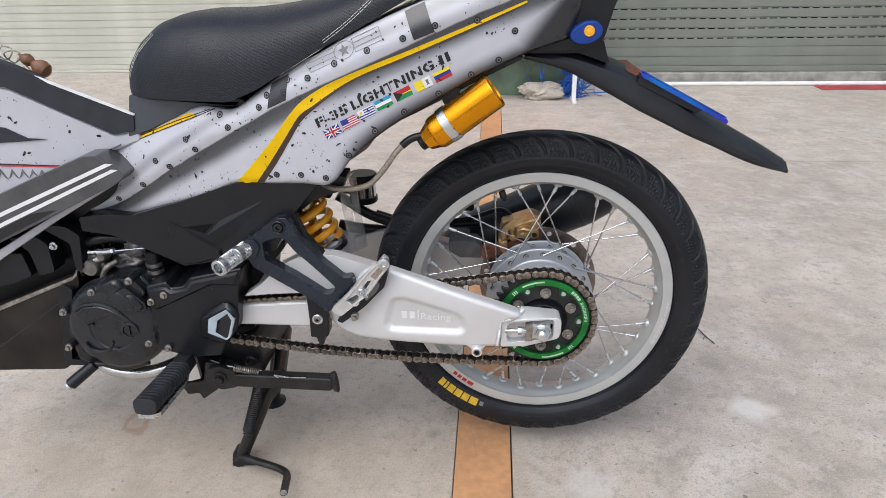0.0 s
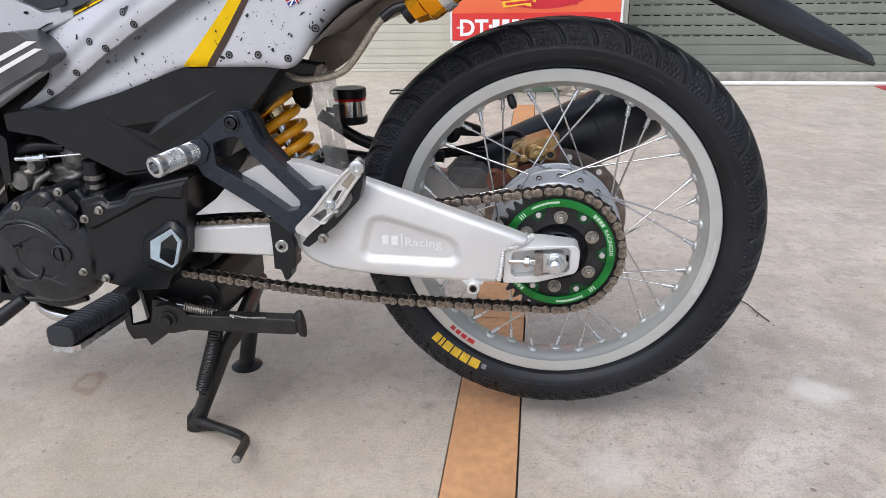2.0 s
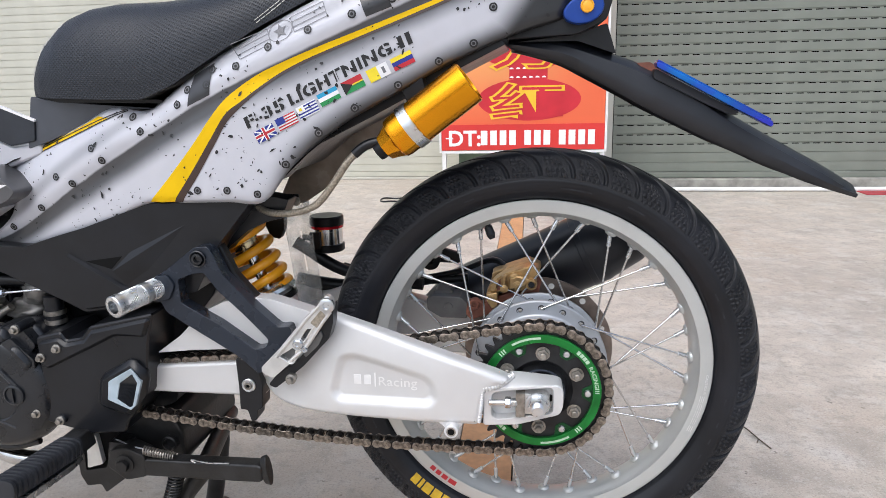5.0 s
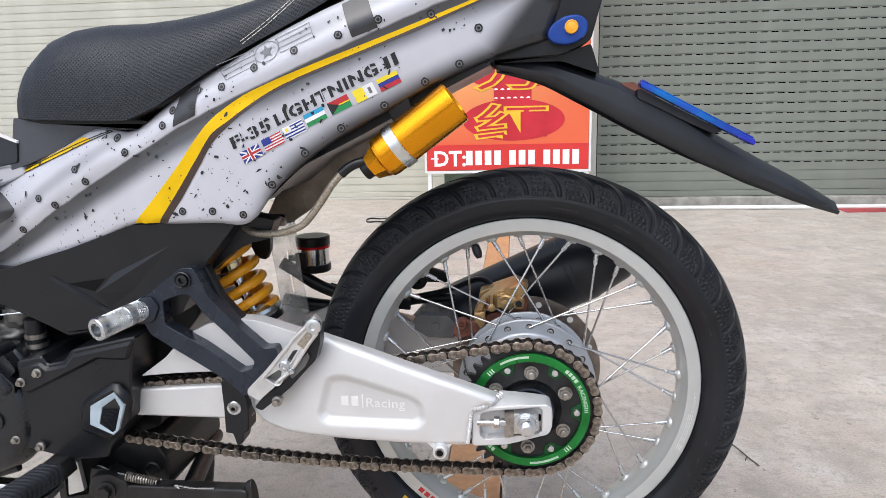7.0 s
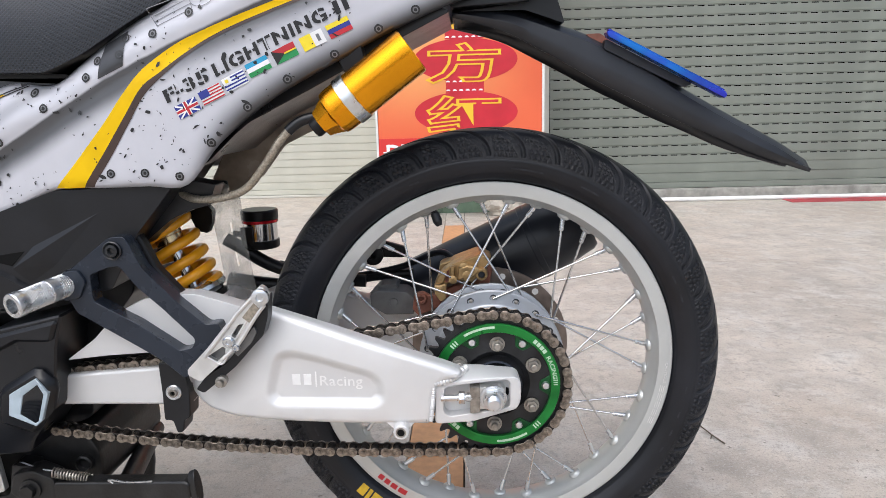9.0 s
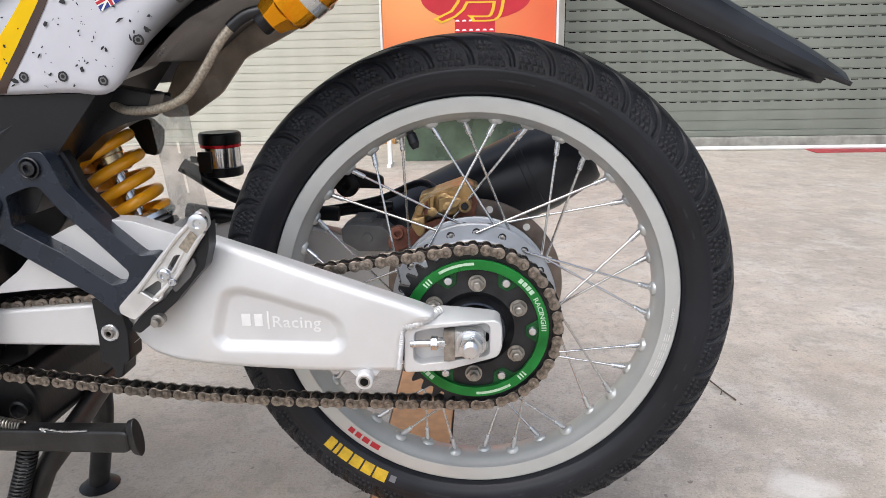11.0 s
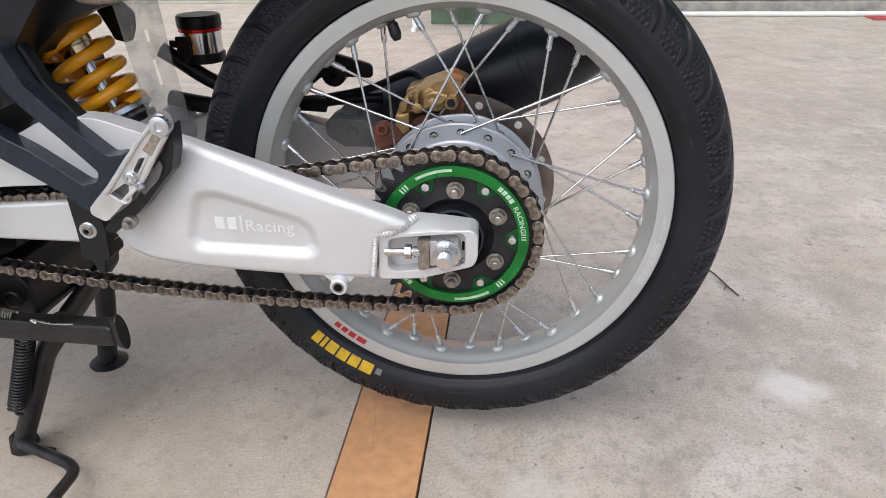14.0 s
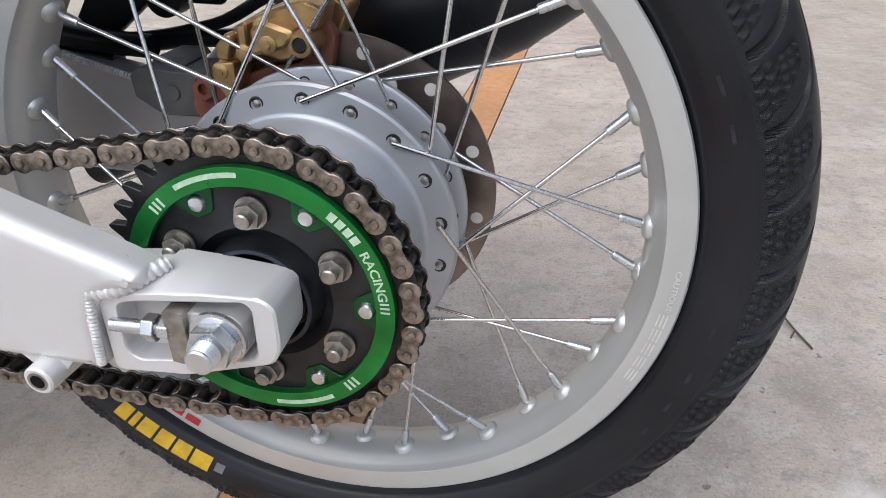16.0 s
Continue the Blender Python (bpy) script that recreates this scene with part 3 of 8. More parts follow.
tagged(part("wall_over_doors", box(-9.0, 9.0, LEFT_Y - 0.06, 4.24, 3.05, 3.6, 0.01), M_WALL), "plain rendered wall above the shutters", "wall", kind="structure")
tagged(part("wall_pier", box(-0.41, 0.49, RIGHT_Y - 0.06, 4.24, -0.008, 3.04, 0.01), M_WALL), "rendered pier between two shutters", "wall", kind="structure")
tagged(part("kerb_1", box(0.50, 6.3, RIGHT_Y - 0.05, RIGHT_Y + 0.2, 0.0, 0.068, 0.008), M_KERB), "rough grey concrete sill under the shutter", "kerb", kind="structure")
tagged(part("kerb_2", box(-6.5, -0.42, LEFT_Y - 0.02, LEFT_Y + 0.2, 0.0, 0.018, 0.005), M_WALL), "low cream sill under the shutter", "kerb", kind="structure")
pipe = tube([(0.56, RIGHT_Y - 0.11, 0.013), (2.5, RIGHT_Y - 0.115, 0.013), (6.2, RIGHT_Y - 0.11, 0.013)], 0.0135, 12)
tagged(part("pipe", pipe, M_WHITE), "thin white plastic pipe along the sill", "pipe")
tagged(part("red_mat", prism([(0, 0), (1, 0), (1, 1), (0, 1)], 0, 1, 0), M_RED_MAT), "worn dark red mat lying on the paving", "mat")
rm = bpy.data.objects["red_mat"]
rm.data.transform(Matrix(((0.62, 0, 0, 1.88), (0, 0.13, 0, RIGHT_Y - 0.25), (0, 0, 0.004, 0.0002), (0, 0, 0, 1))))

# standing sign board on white legs in front of the pier
SY = 2.92
sign = thing("sign_board", "red and orange lantern sign board on white metal legs", "sign")
part("panel", box(-0.482, 0.388, SY, SY + 0.03, 0.302, 2.0, 0.002), M_ORANGE_SIGN, sign, "red to orange printed vinyl panel")
frame_bm = box(-0.494, -0.483, SY - 0.006, SY + 0.036, 0.290, 2.012, 0.001)
box(0.389, 0.401, SY - 0.006, SY + 0.036, 0.290, 2.012, 0.001, frame_bm)
box(-0.482, 0.388, SY - 0.006, SY + 0.036, 0.286, 0.3005, 0.001, frame_bm)
part("frame", frame_bm, M_WHITE, sign)
for lx in (-0.470, 0.380):
    leg = box(lx - 0.011, lx + 0.011, SY - 0.002, SY + 0.034, 0.0, 0.2855, 0.002)
    box(lx - 0.012, lx + 0.012, SY - 0.05, SY + 0.09, 0.0, 0.018, 0.003, leg)
    part("leg", leg, M_WHITE, sign)
part("foot_band", box(-0.482, 0.388, SY - 0.004, SY - 0.0006, 0.304, 0.440, 0.0), M_RED_SIGN, sign, "red strip with white writing")


def lantern(cz):
    bm = bmesh.new()
    n = 48
    bm.faces.new([bm.verts.new((-0.011 + 0.272 * math.cos(2 * math.pi * i / n), SY - 0.001, cz + 0.110 * math.sin(2 * math.pi * i / n))) for i in range(n)])
    return part("lantern", bm, M_LANTERN, sign, "printed dark red lantern oval")


for cz in (0.568, 0.838, 1.108, 1.378):
    lantern(cz)
    bm = box(-0.115, 0.085, SY - 0.0018, SY - 0.0012, cz + 0.105, cz + 0.172)
    for k in range(15):
        x = -0.110 + k * 0.0135
        part("lantern_rib", box(x, x + 0.004, SY - 0.0026, SY - 0.002, cz + 0.118, cz + 0.158), M_LANTERN, sign)
    part("lantern_neck", bm, M_LANTERN, sign)
    for k in range(6):
        for zz in (cz + 0.158, cz + 0.113):
            x = -0.103 + k * 0.034
            bm = bmesh.new()
            bm.faces.new([bm.verts.new((x + 0.011 * math.cos(math.pi * a / 6), SY - 0.003, zz + 0.009 * math.sin(math.pi * a / 6))) for a in range(7)])
            part("scallop", bm, M_WHITE_INK, sign)


def sign_words(text, size, x, z, y, material, name, bold=0.0, label="", sx=1.0):
    bm = words(text, size, bold)
    for v in bm.verts:
        v.co = Vector((x + v.co.x * sx, y, z + v.co.z))
    return part(name, bm, material, sign, label)


for ch, cz in (("\u7ea2", 0.480), ("\u65b9", 0.745), ("\u4e1c", 1.015)):
    sign_words(ch, 0.205, -0.222, cz, SY - 0.0032, M_GOLD_INK, "character", 0.007, "gold outlined brush character", 2.0)
    sign_words(ch, 0.205, -0.222, cz, SY - 0.0040, M_LANTERN, "character", -0.001, "dark red brush character", 2.0)
sign_words("DT:", 0.115, -0.447, 0.328, SY - 0.0052, M_WHITE_INK, "letters", 0.003, "bold white letters")
part("letter_bar", box(-0.459, -0.418, SY - 0.0056, SY - 0.0053, 0.364, 0.372), M_WHITE_INK, sign)
x = -0.268
for group in (4, 3, 4):
    for k in range(group):
        part("bar", box(x, x + 0.036, SY - 0.0052, SY - 0.0046, 0.330, 0.408), M_WHITE_INK, sign, "plain white bar")
        x += 0.0510
    x += 0.030

# dark green glazed board leaning behind the sign
tagged(part("green_board", box(-0.41, 0.385, SY + 0.20, SY + 0.225, 0.0, 0.9, 0.004), M_GREEN_BOARD), "dark green scratched board standing behind the sign", "board")
tagged(part("stone", blob((0.20, 3.02, 0.045), (0.125, 0.075, 0.05), 3, 4, 0.35), M_STONE), "rough grey stone lying by the sign leg", "stone")
net = bmesh.new()
rng = random.Random(4)
for k in range(26):
    c = Vector((0.36 + rng.gauss(0, 0.05), 3.06 + rng.gauss(0, 0.025), 0.075 + rng.gauss(0, 0.035)))
    pts = [c + Vector((rng.gauss(0, 0.055), rng.gauss(0, 0.02), rng.gauss(0, 0.05))) for _ in range(6)]
    pts = [Vector((p.x, max(3.0, min(p.y, 3.105)), max(0.004, p.z))) for p in pts]
    tube(curve(pts, 4), 0.0022, 5, net)
tagged(part("net", net, M_NET), "tangled blue plastic net heaped on the paving", "net")
loop = bmesh.new()
tube([(-0.79 + 0.075 * math.cos(a), 3.06 + 0.07 * math.sin(a), 0.006 + 0.004 * math.sin(3 * a)) for a in [2 * math.pi * i / 30 for i in range(31)]], 0.005, 8, loop)
tagged(part("cable_loop", loop, M_BLACK), "small loop of black cable on the paving", "cable")
tagged(part("wood_offcut", box(-0.66, -0.56, 3.9, 3.95, 0.0, 0.03, 0.003), M_WOOD), "small brown wood offcut by the sill", "wood")
twig = tube(curve([(0.404, 0.442, 0.003), (0.416, 0.412, 0.006), (0.428, 0.377, 0.004), (0.440, 0.344, 0.003)], 4), 0.0013, 6)
tube([(0.428, 0.377, 0.004), (0.419, 0.357, 0.006)], 0.001, 6, twig)
tagged(part("twig", twig, M_TWIG), "thin dry dark twig on the paving", "twig")

# ---- motorcycle ----
DROP = 0.037
bike = thing("motorcycle", "white and yellow underbone motorcycle parked on its centre stand", "motorcycle", at=(0, 0, -DROP))
CX, CZ = 0.008, 0.347


def polar(r, deg, y):
    return Vector((CX + r * math.cos(radians(deg)), y, CZ + r * math.sin(radians(deg))))


wheel = new("rear_wheel")
wheel.parent = bike
wheel["label"] = "wire-spoked rear wheel with a wide satin alloy rim"


def tyre_mesh():
    """Road tyre: curved grooves, blocks of raised triangular studs, a finely moulded shoulder and a plain sidewall."""
    ctrl = [(0.2060, 0.017), (0.2150, 0.0200), (0.2190, 0.0218), (0.2225, 0.0275), (0.2300, 0.0335), (0.2385, 0.0362), (0.2452, 0.0362)]
    side = curve([(r, y, 0) for r, y in ctrl], 4)
    tread = curve([(0.2452, 0.0362, 0), (0.2565, 0.0338, 0), (0.2675, 0.0265, 0), (0.2762, 0.0152, 0), (0.2803, 0.0, 0)], 17)[1:]
    half = [(p.x, p.y, False) for p in side] + [(p.x, p.y, True) for p in tread]
    out, dist = [], 0.0
    for k, (r, y, t) in enumerate(half):
        if t:
            dist += math.hypot(r - half[k - 1][0], y - half[k - 1][1])
        out.append((r, y, t, dist))
    prof = [(r, -y, t, s_) for r, y, t, s_ in out] + [(r, y, t, s_) for r, y, t, s_ in out[::-1][1:]]
    n, count, full = 2000, 40, dist
    flat = [Vector((p[0], p[1])) for p in prof]
    away = []
    for k in range(len(flat)):
        d = flat[min(k + 1, len(flat) - 1)] - flat[max(k - 1, 0)]
        away.append(Vector((d.y, -d.x)).normalized())
    step = 2 * math.pi / count
    ang = np.arange(n) * 2 * math.pi / n
    verts = np.zeros((n, len(prof), 3))
    lengths = np.zeros(len(prof))
    for k, (r, y, t, s_) in enumerate(prof):
        d = np.zeros(n)
        lengths[k] = s_ if t else -0.01
        if t:
            f = s_ / full
            flip = 0.0 if y <= 0 else step / 2
            sweep = 0.27 * (1 - math.sqrt(max(0.0, 1 - f * f)))
            ph = ((ang - sweep + flip) / step) % 1.0
            g = np.minimum(ph, 1 - ph)
            if s_ > 0.0045 and f < 0.97:
                width = 0.055 + 0.030 * f
                d -= 0.0032 * np.clip(1.3 - (g / width) ** 2, 0, 1)
            if 0.0035 < s_ < 0.0300:
                size = 0.0062 if s_ < 0.0160 else 0.0048
                base = (s_ - 0.0035) / size
                row, b_ = int(base), base - int(base)
                a_ = ((ph * step * 0.2580 / size + 0.5 * (row % 2)) % 1.0) - 0.5
                inside = np.clip((0.46 * (1 - b_) - np.abs(a_)) / 0.10, 0, 1) * min(1.0, b_ / 0.10)
                lean = 0.10 * row
                block = np.clip((ph - 0.16 - lean * 0.4) / 0.04, 0, 1) * np.clip((0.86 - lean * 0.3 - ph) / 0.04, 0, 1)
                d += 0.0019 * inside * block - 0.0007 * block
        elif abs(r - 0.2440) < 0.0009:
            d += 0.0007
        elif abs(r - 0.2235) < 0.0012:
            d += 0.0006
        rr = r + d * away[k].x
        verts[:, k, 0], verts[:, k, 1], verts[:, k, 2] = CX + rr * np.cos(ang), y + d * away[k].y, CZ + rr * np.sin(ang)
    m = len(prof)
    i, k = np.meshgrid(np.arange(n), np.arange(m - 1), indexing="ij")
    j = (i + 1) % n
    faces = np.stack([i * m + k, j * m + k, j * m + k + 1, i * m + k + 1], -1).reshape(-1, 4)
    me = bpy.data.meshes.new("tyre")
    me.from_pydata(verts.reshape(-1, 3).tolist(), [], faces.tolist())
    me.polygons.foreach_set("use_smooth", [True] * len(faces))
    arc = 2 * math.pi / n * 0.26
    us = np.stack([i * arc, (i + 1) * arc, (i + 1) * arc, i * arc], -1)
    vs = np.stack([lengths[k], lengths[k], lengths[k + 1], lengths[k + 1]], -1)
    me.uv_layers.new(name="unrolled").data.foreach_set("uv", np.stack([us, vs], -1).reshape(-1))
    me.materials.append(M_RUBBER)
    ob = new("tyre", me)
    ob.parent = wheel
    ob["label"] = "black rubber tyre with curved grooves and triangular studs"
    return ob


tyre_mesh()
rim_half = [(0.2160, 0.0205), (0.2185, 0.0225), (0.2188, 0.0238), (0.2178, 0.0246), (0.2146, 0.0248), (0.2040, 0.0240), (0.2028, 0.0236), (0.2023, 0.0226), (0.2018, 0.0205), (0.2002, 0.0180), (0.1975, 0.0140), (0.1955, 0.0100), (0.1945, 0.0050), (0.1942, 0.0)]
rim_prof = [(r, -y) for r, y in rim_half] + [(r, y) for r, y in rim_half[::-1][1:]] + [(0.2080, 0.0185), (0.1985, 0.008), (0.1985, -0.008), (0.2080, -0.0185)]
part("rim", lathe(rim_prof, 160, CX, CZ, closed=True), M_RIM, wheel, sharp=24)

HUB_PHASE = 7.8
# hub: barrel with two drilled flanges
hub = lathe([(0.0, -0.060), (0.030, -0.060), (0.034, -0.052), (0.060, -0.046), (0.064, -0.039), (0.0685, -0.0315), (0.0695, -0.0285), (0.0725, -0.0262), (0.0870, -0.0245), (0.0885, -0.0230), (0.0885, -0.0195),
             (0.0870, -0.0180), (0.072, -0.0160), (0.066, -0.010), (0.066, 0.004), (0.072, 0.0105), (0.0855, 0.0125), (0.087, 0.014), (0.087, 0.0175), (0.0855, 0.019), (0.060, 0.021), (0.045, 0.036), (0.0, 0.036)], 96, CX, CZ)
part("hub", hub, M_HUB, wheel, "silver-grey painted drum hub with drilled flanges")
HOLE = lathe([(0.0046, 0.0), (0.0044, -0.0006), (0.0036, -0.0008), (0.0034, -0.0003), (0.0, -0.0003)], 16)
hole_src = part("spoke_hole", HOLE, M_ENGINE, wheel)
head_src = part("spoke_head", lathe([(0.0026, -0.0002), (0.0024, -0.0010), (0.0014, -0.0015), (0.0, -0.0016)], 12), M_STEEL_WORN, wheel)
head_src.matrix_basis = Matrix.Translation(polar(0.0792, HUB_PHASE, -0.0249))
hole_src.matrix_basis = Matrix.Translation(polar(0.0790, HUB_PHASE, -0.0249))
for side_y, ph in ((-0.0249, HUB_PHASE), (0.0122, HUB_PHASE - 10)):
    for k in range(18):
        if side_y < 0 and k == 0:
            continue
        where_ = polar(0.0790 if side_y < 0 else 0.0775, ph + 20 * k, side_y)
        share("spoke_hole", hole_src, Matrix.Translation(where_), wheel)
        share("spoke_head", head_src, Matrix.Translation(where_ + Vector((0.0003, 0, 0.0003))), wheel)

# spokes in four families: near or far flange, leading or trailing
SPOKE_R, NIP_R = 0.00138, 0.1938
spoke_bm = lathe([(0, 0), (SPOKE_R, 0), (SPOKE_R, 1.0), (0, 1.0)], 10)
nip_bm = lathe([(0, -0.004), (0.0048, -0.004), (0.0048, -0.0012), (0.0040, 0.0006), (0.0028, 0.0014), (0.0027, 0.016), (0.0022, 0.0172), (0, 0.0172)], 12)
seat_bm = lathe([(0.0082, -0.002), (0.0078, 0.0006), (0.0062, 0.0026), (0.0042, 0.0032), (0.0, 0.0030)], 16)
first = {}


def put_wire(kind, bm, m, material):
    if kind in first:
        return share(kind, first[kind], m, wheel)
    first[kind] = part(kind, bm, material, wheel)
    first[kind].matrix_basis = m
    return first[kind]


def aim(p, d, length=1.0):
    q = Vector((0, 1, 0)).rotation_difference(d.normalized())
    return Matrix.Translation(p) @ q.to_matrix().to_4x4() @ Matrix.Diagonal((1, length, 1, 1))


PHASE = 3.0
for k in range(36):
    na = PHASE + 10 * k
    fam = k % 4
    near = fam in (0, 2)
    swing = (46 if fam in (0, 3) else -46)
    flange_y = -0.0275 if near else 0.0125
    if fam in (2, 3):
        flange_y += 0.006
    base = HUB_PHASE + (0, 10, 20, -10)[fam]
    hub_a = base + round((na + swing - base) / 40) * 40
    tip = polar(NIP_R, na, -0.004 if near else 0.004)
    root = polar(0.079 if near else 0.0775, hub_a, flange_y)
    d = root - tip
    out = (tip - polar(0, 0, tip.y)).normalized()
    put_wire("spoke", spoke_bm, aim(tip, d, d.length), M_CHROME)
    put_wire("nipple", nip_bm, aim(tip, d), M_ZINC)
    put_wire("nipple_seat", seat_bm, aim(polar(0.1942, na, -0.004 if near else 0.004), -out), M_RIM)

valve = rod(polar(0.197, 110, 0.0), polar(0.189, 110, -0.001), 0.0042, 0.0036, 12, 0.0006)
rod(polar(0.192, 110, -0.001), polar(0.180, 110, -0.003), 0.0054, 0.0058, 14, 0.001, valve)
rod(polar(0.182, 110, -0.003), polar(0.175, 110, -0.004), 0.0058, 0.0040, 14, 0.001, valve)
part("valve_cap", valve, M_BLACK, wheel)

disc = lathe([(0.064, 0.040), (0.1005, 0.040), (0.1012, 0.0408), (0.1012, 0.0432), (0.1005, 0.044), (0.064, 0.044)], 96, CX, CZ, closed=True)
part("brake_disc", disc, M_DISC, bike, "drilled steel brake disc with brown wear")
carrier_disc = lathe([(0.030, 0.0385), (0.066, 0.0385), (0.066, 0.0455), (0.030, 0.0455)], 48, CX, CZ, closed=True)
part("disc_carrier", carrier_disc, M_CARRIER, bike)

# ---- chain and sprocket ----
SPY = -0.088
TEETH, PITCH = 40, 0.0127
PR = PITCH / (2 * math.sin(math.pi / TEETH))
sprocket = new("rear_sprocket")
sprocket.parent = bike
sprocket.matrix_basis = Matrix.Translation((CX + 0.002, -0.007, CZ + 0.001)) @ Matrix.Rotation(radians(3.4), 4, "Y") @ Matrix.Translation((-CX, 0, -CZ))
sprocket["label"] = "black toothed sprocket with a green anodised centre"
teeth = []
for k in range(TEETH):
    for da, r in ((-0.5, PR - 0.0043), (-0.36, PR - 0.0040), (-0.24, PR - 0.0005), (-0.12, PR + 0.0036), (0.0, PR + 0.0050), (0.12, PR + 0.0036), (0.24, PR - 0.0005), (0.36, PR - 0.0040)):
        a = 2 * math.pi * (k + da) / TEETH
        teeth.append((CX + r * math.cos(a), CZ + r * math.sin(a)))
inner = [(CX + 0.0640 * math.cos(2 * math.pi * i / 72), CZ + 0.0640 * math.sin(2 * math.pi * i / 72)) for i in range(72)]
part("tooth_ring", prism(teeth, SPY - 0.0028, SPY + 0.0028, 0.0004, 1, holes=(inner,)), M_SPROCKET, sprocket)
lobed = []
for i in range(180):
    a = 2 * math.pi * i / 180
    w = math.cos(6 * (a - radians(61)))
    k = max(0.0, min(1.0, (w - 0.30) / 0.6))
    r = 0.0610 - 0.0125 * k * k * (3 - 2 * k)
    lobed.append((CX + r * math.cos(a), CZ + r * math.sin(a)))
outer = [(CX + 0.0712 * math.cos(2 * math.pi * i / 96), CZ + 0.0712 * math.sin(2 * math.pi * i / 96)) for i in range(96)]
band_in = [(CX + 0.0612 * math.cos(2 * math.pi * i / 96), CZ + 0.0612 * math.sin(2 * math.pi * i / 96)) for i in range(96)]
part("green_ring", prism(outer, SPY - 0.0080, SPY - 0.0030, 0.0007, 2, holes=(band_in,)), M_GREEN_ANO, sprocket, "green anodised ring with pale printed marks")
under = [(CX + 0.0616 * math.cos(2 * math.pi * i / 96), CZ + 0.0616 * math.sin(2 * math.pi * i / 96)) for i in range(96)]
# Tabs sit lower than the ring; their shade is in the darker green.
part("tab_ring", prism(under, SPY - 0.0043, SPY - 0.0030, 0.0004, 1, holes=(lobed,)), M_GREEN_SHADED, sprocket, "recessed green tabs under the rivets, shade put into their colour")
carrier = lathe([(0.0, SPY + 0.010), (0.0615, SPY + 0.010), (0.0615, SPY - 0.0029), (0.048, SPY - 0.0034), (0.038, SPY - 0.0036), (0.0355, SPY - 0.0010), (0.0320, SPY + 0.0020), (0.0300, SPY - 0.0020), (0.0290, SPY - 0.0085), (0.0275, SPY - 0.0095), (0.0262, SPY - 0.0085), (0.0255, SPY + 0.001), (0.0240, SPY + 0.0015), (0.0235, SPY - 0.003), (0.0210, SPY - 0.003), (0.0205, SPY + 0.004), (0.0, SPY + 0.004)], 72, CX, CZ)
part("carrier", carrier, M_SPROCKET, sprocket)
part("bearing_ring", lathe([(0.0290, SPY - 0.0086), (0.0288, SPY - 0.0096), (0.0268, SPY - 0.0098), (0.0263, SPY - 0.0086)], 64, CX, CZ), M_GREY_BLACK, sprocket)
for k in range(6):
    p = polar(0.047, 91 + 60 * k, SPY - 0.0045)
    bm = lathe([(0, p.y), (0.0085, p.y), (0.0085, p.y - 0.0012), (0, p.y - 0.0012)], 24, p.x, p.z)
    nut(p.x, p.y - 0.001, p.z, 0.0072, 0.0055, bm, 20 + 13 * k)
    rod((p.x, p.y - 0.005, p.z), (p.x, p.y - 0.0115, p.z), 0.0040, None, 14, 0.0008, bm)
    part("bolt", bm, M_STEEL_WORN, sprocket, "worn steel nut and stud")
    p = polar(0.0555, 61 + 60 * k, SPY - 0.0044)
    part("rivet", lathe([(0.0048, p.y + 0.001), (0.0048, p.y - 0.0004), (0.0036, p.y - 0.0022), (0.0, p.y - 0.003)], 16, p.x, p.z), M_ZINC, sprocket)


def ring_arc(r0, r1, a0, a1, y, n=12):
    bm = bmesh.new()
    vs = [polar(r0, a0 + (a1 - a0) * i / n, y) for i in range(n + 1)] + [polar(r1, a1 - (a1 - a0) * i / n, y) for i in range(n + 1)]
    vs = [bm.verts.new(v) for v in vs]
    for i in range(n):
        bm.faces.new((vs[i], vs[i + 1], vs[2 * n - i], vs[2 * n + 1 - i]))
    return bm


def ring_letters(text, size, r, a0, a1, y):
    """Letters bent clockwise round the wheel's centre, tops outwards."""
    bm = words(text, size, size * 0.02)
    xs = [v.co.x for v in bm.verts]
    lo, hi = min(xs), max(xs)
    for v in bm.verts:
        v.co = polar(r + v.co.z, a0 + (a1 - a0) * (v.co.x - lo) / (hi - lo), y)
    return bm


RY = SPY - 0.0081
for base in (0, 180):
    part("print", ring_arc(0.0658, 0.0685, base + 94, base + 124, RY, 16), M_RING_PRINT, sprocket)
    for k in range(3):
        part("print", ring_arc(0.0628, 0.0685, base + 133.5 + 2.8 * k, base + 134.9 + 2.8 * k, RY, 3), M_RING_PRINT, sprocket)
    a = base + 54
    for k in range(4):
        part("print", ring_arc(0.0638, 0.0685, a - 3.4, a, RY, 4), M_RING_PRINT, sprocket)
        a -= 4.4
    part("letters", ring_letters("RACING", 0.0066, 0.0636, base + 33, base + 9, RY), M_RING_PRINT, sprocket, "pale printed word")
    for k in range(3):
        part("print", ring_arc(0.0638, 0.0685, base + 7.2 - 2.2 * k, base + 8.2 - 2.2 * k, RY, 3), M_RING_PRINT, sprocket)

FX, FZ, FR = -0.522, 0.3327, 0.0323


